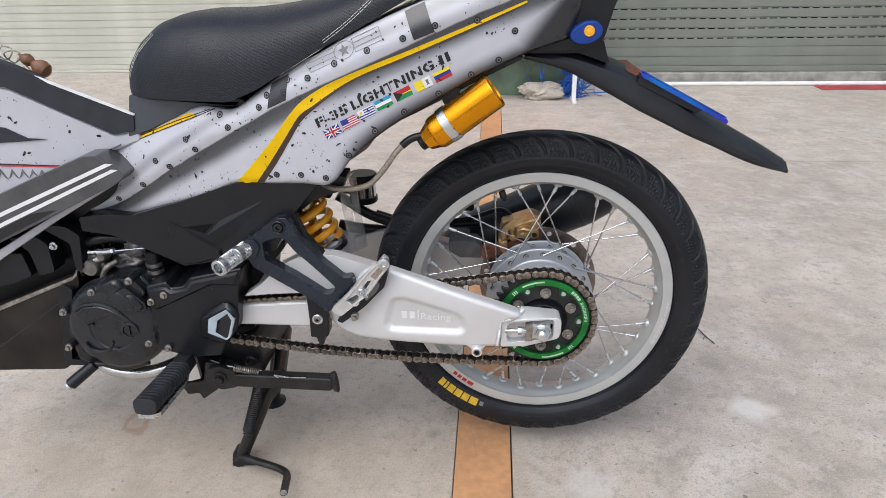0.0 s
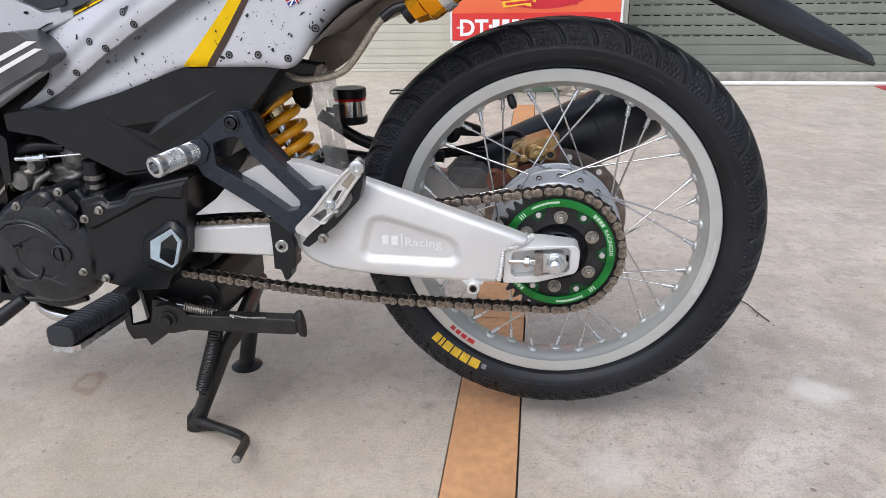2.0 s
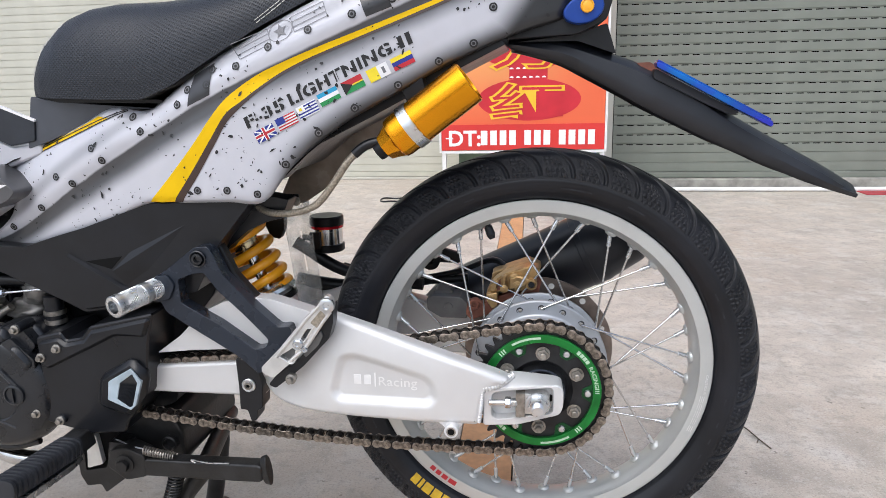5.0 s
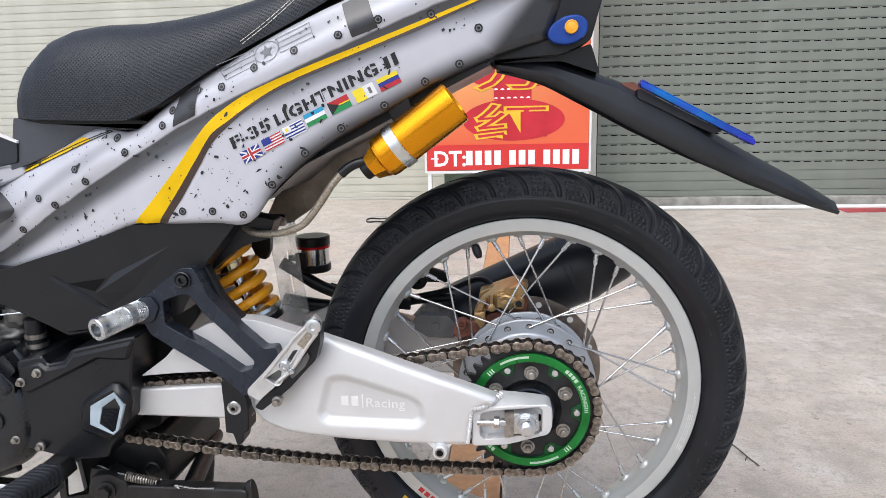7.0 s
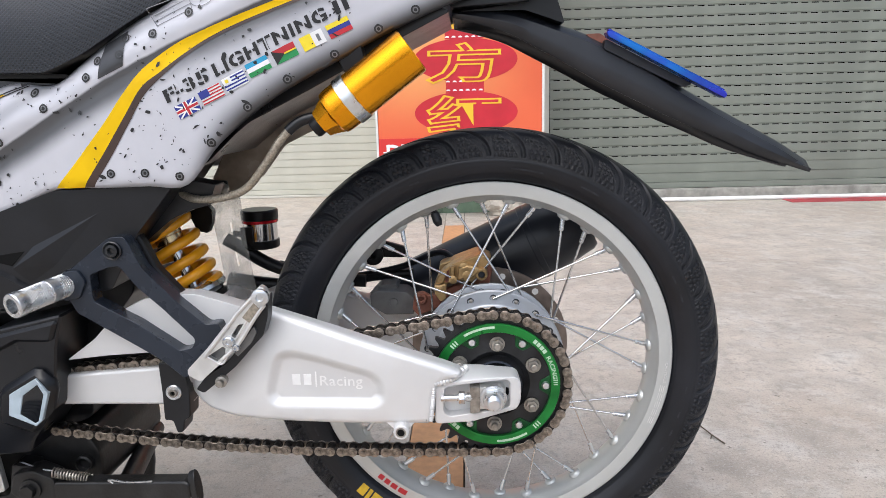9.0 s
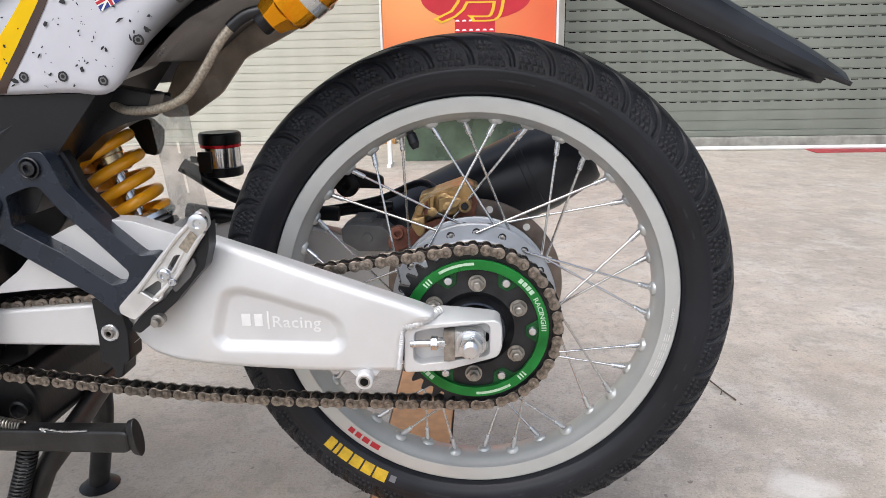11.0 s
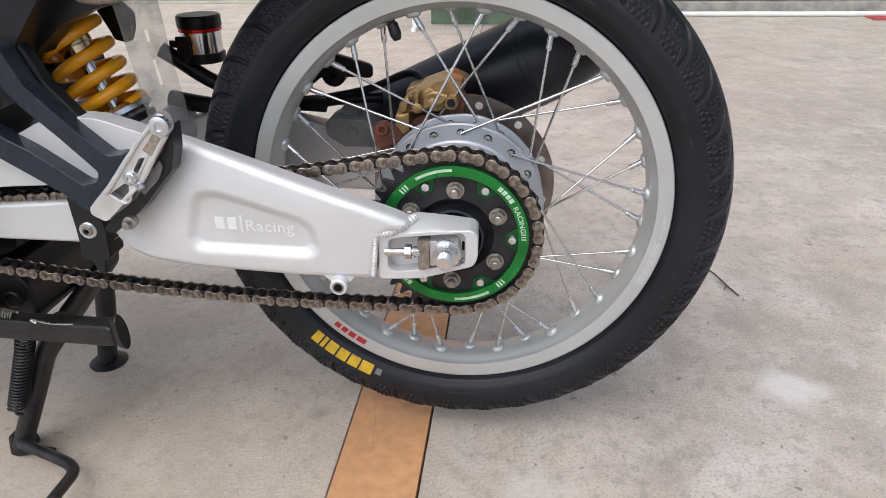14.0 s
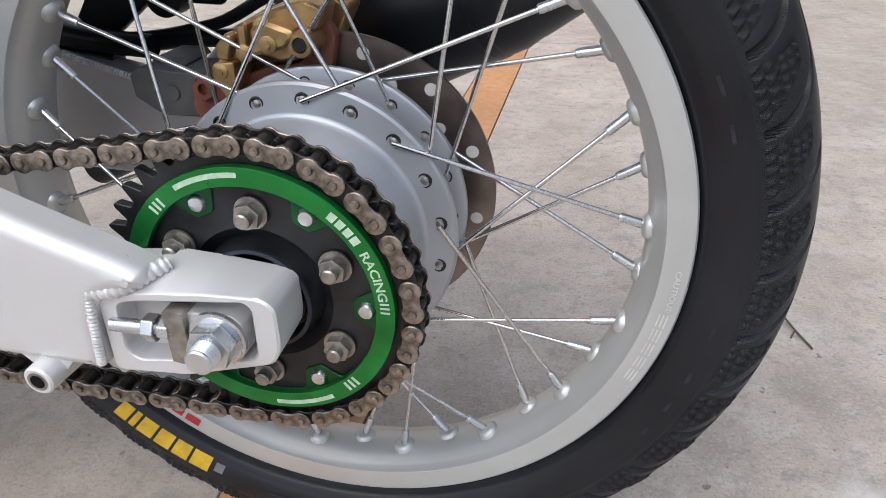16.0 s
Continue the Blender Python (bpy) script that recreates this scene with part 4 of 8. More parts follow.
def chain_path():
    """Closed line of the roller chain: upper run, rear wrap, slack lower run, front wrap."""
    pts = []
    for i in range(121):
        t = i / 120
        a = Vector((FX, 0, FZ + FR)).lerp(Vector((CX - 0.008, 0, CZ + PR)), t)
        a.z -= 0.006 * math.sin(math.pi * t)
        pts.append(a)
    for i in range(1, 120):
        a = radians(95 - 188 * i / 120)
        pts.append(Vector((CX + PR * math.cos(a), 0, CZ + PR * math.sin(a))))
    for i in range(121):
        t = i / 120
        a = Vector((CX - 0.006, 0, CZ - PR)).lerp(Vector((FX, 0, FZ - FR)), t)
        a.z -= 0.011 * math.sin(math.pi * t)
        pts.append(a)
    for i in range(1, 40):
        a = radians(270 - 180 * i / 40)
        pts.append(Vector((FX + FR * math.cos(a), 0, FZ + FR * math.sin(a))))
    return pts


path = chain_path()
path.append(path[0].copy())
run = [0.0]
for a, b in zip(path, path[1:]):
    run.append(run[-1] + (b - a).length)
links = 2 * round(run[-1] / PITCH / 2)
pitch = run[-1] / links


def along(s):
    s %= run[-1]
    i = int(np.searchsorted(run, s, side="right")) - 1
    i = min(i, len(path) - 2)
    return path[i].lerp(path[i + 1], (s - run[i]) / max(1e-9, run[i + 1] - run[i]))


def link_outline(r, waist):
    h = PITCH / 2
    o = []
    for i in range(13):
        a = radians(-130 + 260 * i / 12)
        o.append((h + r * math.cos(a), r * math.sin(a)))
    o.append((0.0, waist))
    for i in range(13):
        a = radians(50 + 260 * i / 12)
        o.append((-h + r * math.cos(a), r * math.sin(a)))
    o.append((0.0, -waist))
    return o


chain = new("drive_chain")
chain.parent = bike
chain.location = (0.001, -0.007, 0.001)
chain["label"] = "worn brown roller chain"
outer_bm = prism(link_outline(0.0056, 0.0042), -0.0086, -0.0070, 0.0004, 1)
prism(link_outline(0.0056, 0.0042), 0.0070, 0.0086, 0.0004, 1, bm=outer_bm)
for h in (-PITCH / 2, PITCH / 2):
    lathe([(0, -0.0098), (0.0020, -0.0098), (0.0024, -0.0092), (0.0024, 0.0095), (0, 0.0095)], 10, h, 0, outer_bm)
inner_bm = prism(link_outline(0.0056, 0.0042), -0.0068, -0.0052, 0.0004, 1)
prism(link_outline(0.0056, 0.0042), 0.0052, 0.0068, 0.0004, 1, bm=inner_bm)
for h in (-PITCH / 2, PITCH / 2):
    lathe([(0.0024, -0.0051), (0.0042, -0.0051), (0.0042, 0.0051), (0.0024, 0.0051)], 12, h, 0, inner_bm)
made = {}
for k in range(links):
    a, b = along(k * pitch), along((k + 1) * pitch)
    mid, d = (a + b) / 2, (b - a).normalized()
    m = Matrix.Translation((mid.x, SPY, mid.z)) @ Matrix.Rotation(-math.atan2(d.z, d.x), 4, "Y")
    kind = "outer_link" if k % 2 else "inner_link"
    if kind in made:
        share(kind, made[kind], m, chain)
    else:
        made[kind] = part(kind, outer_bm if k % 2 else inner_bm, M_PLATE_WORN if k % 2 else M_CHAIN_DARK, chain)
        made[kind].matrix_basis = m

# ---- swingarm ----
arm = new("swingarm")
arm.parent = bike
arm["label"] = "satin silver alloy swingarm with pressed side pocket"
AY, ARM_TURN = -0.1435, 0.055
body = [(-0.331, 0.357), (-0.325, 0.375), (-0.296, 0.405), (-0.266, 0.440), (-0.250, 0.4490), (-0.235, 0.4475), (-0.210, 0.4395), (-0.180, 0.4300), (-0.150, 0.4200), (-0.120, 0.4100), (-0.090, 0.4000), (-0.060, 0.3905), (-0.040, 0.3835), (-0.026, 0.3770), (-0.030, 0.3690), (-0.052, 0.3650), (-0.058, 0.345), (-0.059, 0.325), (-0.0625, 0.3180), (-0.1251, 0.3180), (-0.1966, 0.3195), (-0.2350, 0.3210), (-0.2734, 0.3250), (-0.3089, 0.3320), (-0.3270, 0.3410)]
pocket = rounded([(-0.236, 0.352), (-0.2235, 0.3960), (-0.2080, 0.3995), (-0.1800, 0.3930), (-0.1251, 0.3770), (-0.1150, 0.3690), (-0.1115, 0.3500), (-0.1200, 0.3425), (-0.2290, 0.3425)], 0.010, 5)


def shrink(pts, d):
    """The outline moved inwards by d."""
    P = [Vector(p) for p in pts]
    area = sum(P[i - 1].x * P[i].y - P[i].x * P[i - 1].y for i in range(len(P)))
    out = []
    for i, p in enumerate(P):
        t = (P[(i + 1) % len(P)] - P[i - 1]).normalized()
        out.append(p + Vector((-t.y, t.x)) * (d if area > 0 else -d))
    return out


def ring_of(bm, pts, y):
    return [bm.verts.new((p[0], y, p[1])) for p in pts]


def bridge(bm, a, b):
    for i in range(len(a)):
        j = (i + 1) % len(a)
        bm.faces.new((a[i], a[j], b[j], b[i]))


def fill_between(bm, *loops):
    edges = []
    for l in loops:
        edges += [bm.edges.get((l[i], l[(i + 1) % len(l)])) or bm.edges.new((l[i], l[(i + 1) % len(l)])) for i in range(len(l))]
    bmesh.ops.triangle_fill(bm, use_beauty=True, use_dissolve=False, edges=edges)


def pressed_body():
    """Side wall with a soft pocket pressed inwards, closed into a box section with a rounded top edge."""
    bm = bmesh.new()
    outer_pts = [Vector(p) for p in rounded(body, 0.008, 2)]
    rings_ = [ring_of(bm, shrink(outer_pts, d), y) for d, y in ((0.0075, AY), (0.0042, AY + 0.0009), (0.0018, AY + 0.0030), (0.0004, AY + 0.0060), (0.0, AY + 0.009), (0.0, AY + 0.024))]
    pk = [ring_of(bm, shrink(pocket, d), AY + y) for d, y in ((-0.0060, 0.0), (-0.0034, 0.0005), (-0.0008, 0.0018), (0.0018, 0.0042), (0.0044, 0.0062), (0.0070, 0.0070))]
    fill_between(bm, rings_[0], pk[0])
    for a, b in list(zip(rings_, rings_[1:])) + list(zip(pk, pk[1:])):
        bridge(bm, a, b)
    bm.faces.new(rings_[-1])
    fill_between(bm, pk[-1])
    for v in bm.verts:
        if v.co.y < AY + 0.022:
            v.co.y += 1.7 * max(0.0, v.co.z - 0.372) ** 2 + 2.2 * max(0.0, 0.345 - v.co.z) ** 2 + 0.035 * max(0.0, v.co.x + 0.14) + 7.0 * max(0.0, -0.272 - v.co.x) ** 2
        v.co.y += ARM_TURN * max(0.0, -0.06 - v.co.x)
    return bm


part("side_box", pressed_body(), M_ARM, arm, "satin silver box section with a pressed pocket", sharp=60)
PY = -0.135
plate = rounded([(-0.056, 0.3640), (-0.0227, 0.3680), (0.0025, 0.3705), (0.0285, 0.3710), (0.0352, 0.3660), (0.0352, 0.3440), (0.0312, 0.3342), (-0.0170, 0.3200), (-0.0570, 0.3176)], 0.005, 3)
slot = rounded([(-0.0455, 0.3585), (-0.0358, 0.3610), (0.0200, 0.3672), (0.0235, 0.3640), (0.0228, 0.3385), (0.0195, 0.3358), (-0.0415, 0.3268), (-0.0470, 0.3320)], 0.004, 3)


def axle_plate():
    """Thick end plate: window with rounded lips, top that slopes back and up to the weld."""
    bm = bmesh.new()

    def back(p, y):
        lift = 0.0075 * max(0.0, min(1.0, (0.020 - p.x) / 0.045)) * max(0.0, min(1.0, (p.y - 0.350) / 0.012))
        return (p.x, y, p.y + lift)
    front = ring_of(bm, shrink(plate, 0.0012), PY)
    lip = ring_of(bm, plate, PY + 0.0012)
    mid = [bm.verts.new(back(p, PY + 0.016)) for p in shrink(plate, 0.0005)]
    rear = [bm.verts.new(back(p, PY + 0.031)) for p in shrink(plate, 0.001)]
    w0, w1, w2 = ring_of(bm, shrink(slot, -0.0012), PY), ring_of(bm, slot, PY + 0.0012), ring_of(bm, slot, PY + 0.013)
    fill_between(bm, front, w0)
    for a, b in ((front, lip), (lip, mid), (mid, rear), (w0, w1), (w1, w2)):
        bridge(bm, a, b)
    bm.faces.new(rear)
    fill_between(bm, w2)
    return bm


part("axle_plate", axle_plate(), M_ARM, arm, "silver axle plate with an adjuster window", sharp=45)
part("drain_hole", turned([(0.0, 0.0004), (0.0028, 0.0004), (0.0030, 0.0010), (0.0036, 0.0012), (0.0038, 0.0004)], (-0.0400, -0.1300, 0.3800), (-0.0400, -0.1370, 0.3915), 16), M_GOLD, arm, "brass-rimmed drilled hole")
# Black disc and slot sheet give the openings their inner shade by colour.
part("hole_dark", turned([(0.0, 0.0009), (0.0029, 0.0009), (0.0029, 0.0005)], (-0.0400, -0.1300, 0.3800), (-0.0400, -0.1370, 0.3915), 16), M_SHADE_BLACK, arm)
part("axle_slot", prism(rounded([(0.0200, 0.3440), (0.0200, 0.3545), (0.0232, 0.3525), (0.0232, 0.3460)], 0.0015), PY + 0.0125, PY + 0.0140, 0), M_SHADE_BLACK, arm)


def weld(pts, r, name="weld"):
    """A run of overlapping beads."""
    P = curve([Vector(p) for p in pts], 30)
    total = sum((b - a).length for a, b in zip(P, P[1:]))
    n_ = int(total / 0.0006)
    line, k, run_ = [P[0]], 1, 0.0
    for a, b in zip(P, P[1:]):
        d = (b - a).length
        while run_ + d >= k * total / n_ and k <= n_:
            line.append(a.lerp(b, (k * total / n_ - run_) / max(d, 1e-9)))
            k += 1
        run_ += d
    bm = tube(line, [r * (0.74 + 0.28 * abs(math.sin(math.pi * i * 0.0006 / (r * 0.8)))) for i in range(len(line))], 12)
    return part(name, bm, M_WELD, arm)


weld([(-0.0615, -0.1375, 0.3225), (-0.0585, -0.1385, 0.344), (-0.0570, -0.1375, 0.3650)], 0.0026)
weld([(-0.0575, -0.1370, 0.3650), (-0.0440, -0.1355, 0.3675), (-0.0360, -0.1325, 0.3700), (-0.0290, -0.1275, 0.3735), (-0.0230, -0.1205, 0.3760)], 0.0042)
lug = rod((-0.093, -0.118, 0.3145), (-0.093, -0.148, 0.3145), 0.0090, 0.0082, 24, 0.001)
prism(rounded([(-0.110, 0.322), (-0.078, 0.322), (-0.086, 0.3125), (-0.100, 0.3125)], 0.002), -0.114, -0.137, 0.002, 2, bm=lug)
part("stand_lug", lug, M_ARM, arm)
LY = -0.1482
part("lug_thread", lathe([(0.0056, LY), (0.0046, LY + 0.0001), (0.0044, LY + 0.0001), (0.0, LY + 0.0001)], 16, -0.093, 0.3145), M_STEEL_WORN, arm)
# Flat black disc in place of the shade inside the thread.
part("thread_dark", lathe([(0.0040, LY - 0.0001), (0.0, LY - 0.0001)], 16, -0.093, 0.3145), M_SHADE_BLACK, arm)
# chain adjuster, axle block and nut
QY, QZ0 = -0.1365, 0.3490
part("adjuster_screw", rod((-0.050, QY, QZ0 - 0.001), (-0.016, QY, QZ0), 0.0036, None, 14, 0.0005), M_ZINC, arm)
for nx, nr, nh, tn in ((-0.0310, 0.0070, 0.0065, 0), (-0.0235, 0.0054, 0.006, 20)):
    own = nut(0, 0, 0, nr, nh, turn=tn)
    bmesh.ops.transform(own, matrix=Matrix.Translation((nx, QY, QZ0)) @ Matrix.Rotation(radians(90), 4, "Z"), verts=own.verts)
    part("adjuster_nut", own, M_ZINC, arm)
part("adjuster_plate", prism([(-0.0190, 0.3325), (-0.0140, 0.3318), (-0.0085, 0.3335), (-0.0085, 0.3610), (-0.0140, 0.3620), (-0.0190, 0.3610)], PY - 0.005, PY + 0.0125, 0.0006), M_STEEL_WORN, arm, "grey steel adjuster plate")
part("axle_block", prism(rounded([(-0.0100, 0.3340), (0.0150, 0.3370), (0.0185, 0.340), (0.0185, 0.3570), (0.0140, 0.3605), (-0.0100, 0.3595)], 0.003), PY - 0.001, PY + 0.0125, 0.001), M_RAW_ARM, arm)
AX0, AZ0, WY = 0.0060, 0.3480, PY - 0.0012
ax = lathe([(0, WY), (0.0142, WY), (0.0142, WY - 0.0022), (0.0128, WY - 0.0026), (0.0128, WY - 0.0036), (0.0, WY - 0.0036)], 32, AX0, AZ0)
nut(AX0, WY - 0.0034, AZ0, 0.0118, 0.0080, ax, 8, 0.0012)
part("axle_nut", ax, M_ZINC, arm, "zinc-plated axle nut with washer")
th = [(0.0, WY)]
for k in range(9):
    th += [(0.0070, WY - 0.010 - 0.0010 * k), (0.0064, WY - 0.0105 - 0.0010 * k)]
part("axle_end", lathe([(0.0, WY), (0.0070, WY)] + th[1:] + [(0.0066, WY - 0.0195), (0.0058, WY - 0.0202), (0.0, WY - 0.0202)], 24, AX0, AZ0), M_ZINC, arm, "threaded axle end")
part("axle", rod((AX0, PY + 0.008, AZ0), (CX, 0.13, CZ), 0.0075, None, 16), M_STEEL_WORN, arm)
# pale word and plain bars on the pocket
MY = AY + 0.0064 + ARM_TURN * 0.112
for x0, x1, z0, z1 in ((-0.2100, -0.2015, 0.3625, 0.3745), (-0.1975, -0.1895, 0.3625, 0.3745), (-0.1850, -0.1835, 0.3600, 0.3775)):
    lean = ARM_TURN * (-0.172 - (x0 + x1) / 2)
    part("marking", box(x0, x1, MY + lean, MY + lean + 0.0004, z0, z1), M_MARK, arm, "pale plain bar")
lt = words("Racing", 0.0160, 0.0001, 0.0, 1.05)
hi = max(v.co.x for v in lt.verts)
for v in lt.verts:
    x = -0.1810 + v.co.x / hi * 0.0475
    v.co = Vector((x, MY + ARM_TURN * (-0.172 - x), 0.3620 + v.co.z))
part("letters", lt, M_MARK, arm, "pale printed word")
# far side of the arm, brace and upper arch
strut = rounded([(-0.4608, 0.390), (-0.427, 0.4140), (-0.400, 0.4420), (-0.368, 0.4580), (-0.338, 0.4640), (-0.310, 0.4625), (-0.285, 0.4550), (-0.245, 0.4420), (-0.245, 0.400), (-0.300, 0.400), (-0.340, 0.398), (-0.3736, 0.3972), (-0.4158, 0.3947)], 0.004)
part("upper_arch", prism(strut, -0.1185, -0.0960, 0.0045, 3), M_ARM, arm, "silver upper arch of the arm")
part("lower_beam", prism(rounded([(-0.520, 0.3635), (-0.478, 0.3690), (-0.362, 0.3775), (-0.330, 0.3785), (-0.330, 0.3290), (-0.362, 0.3322), (-0.483, 0.3335), (-0.520, 0.3360)], 0.006), -0.1185, -0.094, 0.005, 3), M_ARM, arm)
part("cross_tube", rod((-0.345, -0.100, 0.392), (-0.345, 0.105, 0.392), 0.026, None, 28, 0.002), M_ARM, arm)
right = rounded([(-0.360, 0.362), (-0.330, 0.402), (-0.270, 0.420), (-0.180, 0.402), (-0.080, 0.378), (0.030, 0.370), (0.034, 0.320), (-0.100, 0.315), (-0.300, 0.322)], 0.012)
part("far_side", prism(right, 0.088, 0.118, 0.005, 3), M_ARM, arm)
weld([(-0.232, 0.086, 0.4155), (-0.16, 0.086, 0.3955), (-0.105, 0.086, 0.383)], 0.0028)
# dark strap with its socket bolt
part("strap", prism(rounded([(-0.3610, 0.3850), (-0.3340, 0.3850), (-0.3290, 0.3500), (-0.3311, 0.3195), (-0.3376, 0.3169), (-0.3402, 0.3027), (-0.3474, 0.3008), (-0.3515, 0.3164), (-0.3607, 0.3169), (-0.3600, 0.3500)], 0.003), -0.1255, -0.098, 0.002), M_BLACK, arm, "matt black strap round the arm")
part("chain_slider", prism(rounded([(-0.500, 0.3640), (-0.478, 0.3665), (-0.362, 0.3750), (-0.362, 0.3815), (-0.478, 0.3755), (-0.500, 0.3720)], 0.002), -0.0780, -0.0600, 0.002), M_FRAME_BLACK, arm, "black rubber chain slider")
part("strap_washer", lathe([(0.0046, -0.1255), (0.0088, -0.1255), (0.0088, -0.1268), (0.0080, -0.1276), (0.0046, -0.1272)], 24, -0.3463, 0.3505), M_ZINC, arm)
sb = lathe([(0, -0.1255), (0.0050, -0.1255), (0.0050, -0.1290), (0.0044, -0.1298), (0.0027, -0.1298), (0.0025, -0.1270), (0.0, -0.1270)], 24, -0.3463, 0.3505)
# Socket's depth is a black disc, its shade painted in.
part("bolt_socket", lathe([(0, -0.1272), (0.0025, -0.1272), (0.0025, -0.1271)], 12, -0.3463, 0.3505), M_SHADE_BLACK, arm)
part("strap_bolt", sb, M_STEEL_WORN, arm)

for ob in arm.children:
    if ob.name.split(".")[0] in ("strap", "strap_washer", "strap_bolt", "bolt_socket", "lower_beam"):
        ob.location.y = 0.008

# ---- tail fairing ----
from mathutils.bvhtree import BVHTree

TOP = [(-0.657, 0.612), (-0.598, 0.640), (-0.534, 0.667), (-0.488, 0.687), (-0.440, 0.684), (-0.402, 0.707), (-0.354, 0.738), (-0.313, 0.758), (-0.265, 0.783), (-0.200, 0.812), (-0.120, 0.842), (-0.040, 0.870), (0.030, 0.893), (0.075, 0.906)]
HEM = [(-0.6980, 0.5200), (-0.6400, 0.5165), (-0.556, 0.5375), (-0.497, 0.5570), (-0.445, 0.578), (-0.395, 0.579), (-0.345, 0.580), (-0.303, 0.581), (-0.266, 0.622), (-0.212, 0.663), (-0.150, 0.697), (-0.084, 0.731), (-0.024, 0.756), (0.030, 0.772)]
CREASE = [(-0.720, 0.4980), (-0.657, 0.5300), (-0.606, 0.5570), (-0.5556, 0.5830), (-0.508, 0.6078), (-0.4666, 0.6315), (-0.4244, 0.6545), (-0.380, 0.6785), (-0.332, 0.7015), (-0.281, 0.7229), (-0.232, 0.7427), (-0.143, 0.781), (-0.0846, 0.8045), (-0.0336, 0.822), (0.09, 0.865)]


def tail_depth(x):
    return np.interp(x, [-0.68, -0.60, -0.50, -0.40, -0.30, -0.20, -0.10, 0.0, 0.08], [-0.092, -0.104, -0.117, -0.127, -0.131, -0.124, -0.106, -0.086, -0.064])


def tail_panel():
    bm = bmesh.new()
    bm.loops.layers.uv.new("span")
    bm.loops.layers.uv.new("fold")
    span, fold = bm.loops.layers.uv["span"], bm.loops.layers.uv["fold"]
    k = 5
    up, lo = curve([(x, 0, z) for x, z in TOP], k), curve([(x, 0, z) for x, z in HEM], k)
    nv = 30
    grid, info = [], {}
    for i, (a, b) in enumerate(zip(up, lo)):
        row = []
        for j in range(nv + 1):
            v = j / nv
            p = a.lerp(b, v)
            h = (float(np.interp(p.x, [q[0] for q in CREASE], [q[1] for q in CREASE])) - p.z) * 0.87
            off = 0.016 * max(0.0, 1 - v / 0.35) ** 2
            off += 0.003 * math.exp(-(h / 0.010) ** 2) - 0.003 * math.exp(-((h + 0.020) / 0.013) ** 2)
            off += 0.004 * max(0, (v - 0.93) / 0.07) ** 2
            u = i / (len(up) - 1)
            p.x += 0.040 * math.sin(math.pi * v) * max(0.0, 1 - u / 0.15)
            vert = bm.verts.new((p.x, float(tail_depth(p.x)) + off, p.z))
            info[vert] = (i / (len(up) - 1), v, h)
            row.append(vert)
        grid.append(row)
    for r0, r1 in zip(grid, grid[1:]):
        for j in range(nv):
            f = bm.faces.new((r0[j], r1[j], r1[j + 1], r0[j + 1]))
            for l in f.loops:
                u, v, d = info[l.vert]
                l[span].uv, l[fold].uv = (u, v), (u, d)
    return bm


tail = new("tail_fairing")
tail.parent = bike
tail["label"] = "white tail fairing with dark bands along fold and hem and a yellow stripe"
skin_bm = tail_panel()
SKIN = BVHTree.FromBMesh(skin_bm)
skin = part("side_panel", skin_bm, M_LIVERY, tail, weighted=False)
solid = skin.modifiers.new("thickness", "SOLIDIFY")
solid.thickness, solid.offset = 0.003, -1.0
far_bm = tail_panel()
for v in far_bm.verts:
    v.co.y = -v.co.y
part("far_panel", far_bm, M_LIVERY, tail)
ridge_bm = bmesh.new()
up = curve([(x, 0, z) for x, z in TOP], 5)
prev = None
for p in up:
    w = -float(tail_depth(p.x)) - 0.030
    row = [ridge_bm.verts.new((p.x, -w, p.z - 0.0005)), ridge_bm.verts.new((p.x, w, p.z - 0.0005))]
    if prev:
        ridge_bm.faces.new((prev[0], prev[1], row[1], row[0]))
    prev = row
part("top_deck", ridge_bm, M_BLACK, tail)


def on_skin(x, z, lift):
    hit = SKIN.ray_cast(Vector((x, -1, z)), Vector((0, 1, 0)))
    return Vector((x, (hit[0].y if hit[0] else float(tail_depth(x))) - lift, z))


def drape(bm, lift=0.0006, cuts=0):
    if cuts:
        bmesh.ops.triangulate(bm, faces=bm.faces)
        bmesh.ops.subdivide_edges(bm, edges=[e for e in bm.edges if e.calc_length() > 0.012], cuts=cuts, use_grid_fill=True)
    for v in bm.verts:
        v.co = on_skin(v.co.x, v.co.z, lift)
    return bm


def band(upper, lower, n=8, across=4):
    bm = bmesh.new()
    a, b = curve([(x, 0, z) for x, z in upper], n), curve([(x, 0, z) for x, z in lower], n)
    rows = [[bm.verts.new(p.lerp(q, j / across)) for j in range(across + 1)] for p, q in zip(a, b)]
    for r0, r1 in zip(rows, rows[1:]):
        for j in range(across):
            bm.faces.new((r0[j], r1[j], r1[j + 1], r0[j + 1]))
    return bm


Y_UP = [(-0.4440, 0.5795), (-0.4130, 0.6110), (-0.3820, 0.6450), (-0.3590, 0.6735), (-0.3373, 0.6965), (-0.3038, 0.7179), (-0.2729, 0.7318), (-0.2390, 0.7449), (-0.1782, 0.7668), (-0.1000, 0.7960), (-0.0300, 0.8230)]
Y_LO = [(-0.4130, 0.5798), (-0.3860, 0.6150), (-0.3600, 0.6510), (-0.3392, 0.6790), (-0.3185, 0.6932), (-0.2960, 0.7082), (-0.2704, 0.7235), (-0.2394, 0.7375), (-0.1784, 0.7605), (-0.1000, 0.7912), (-0.0290, 0.8203)]
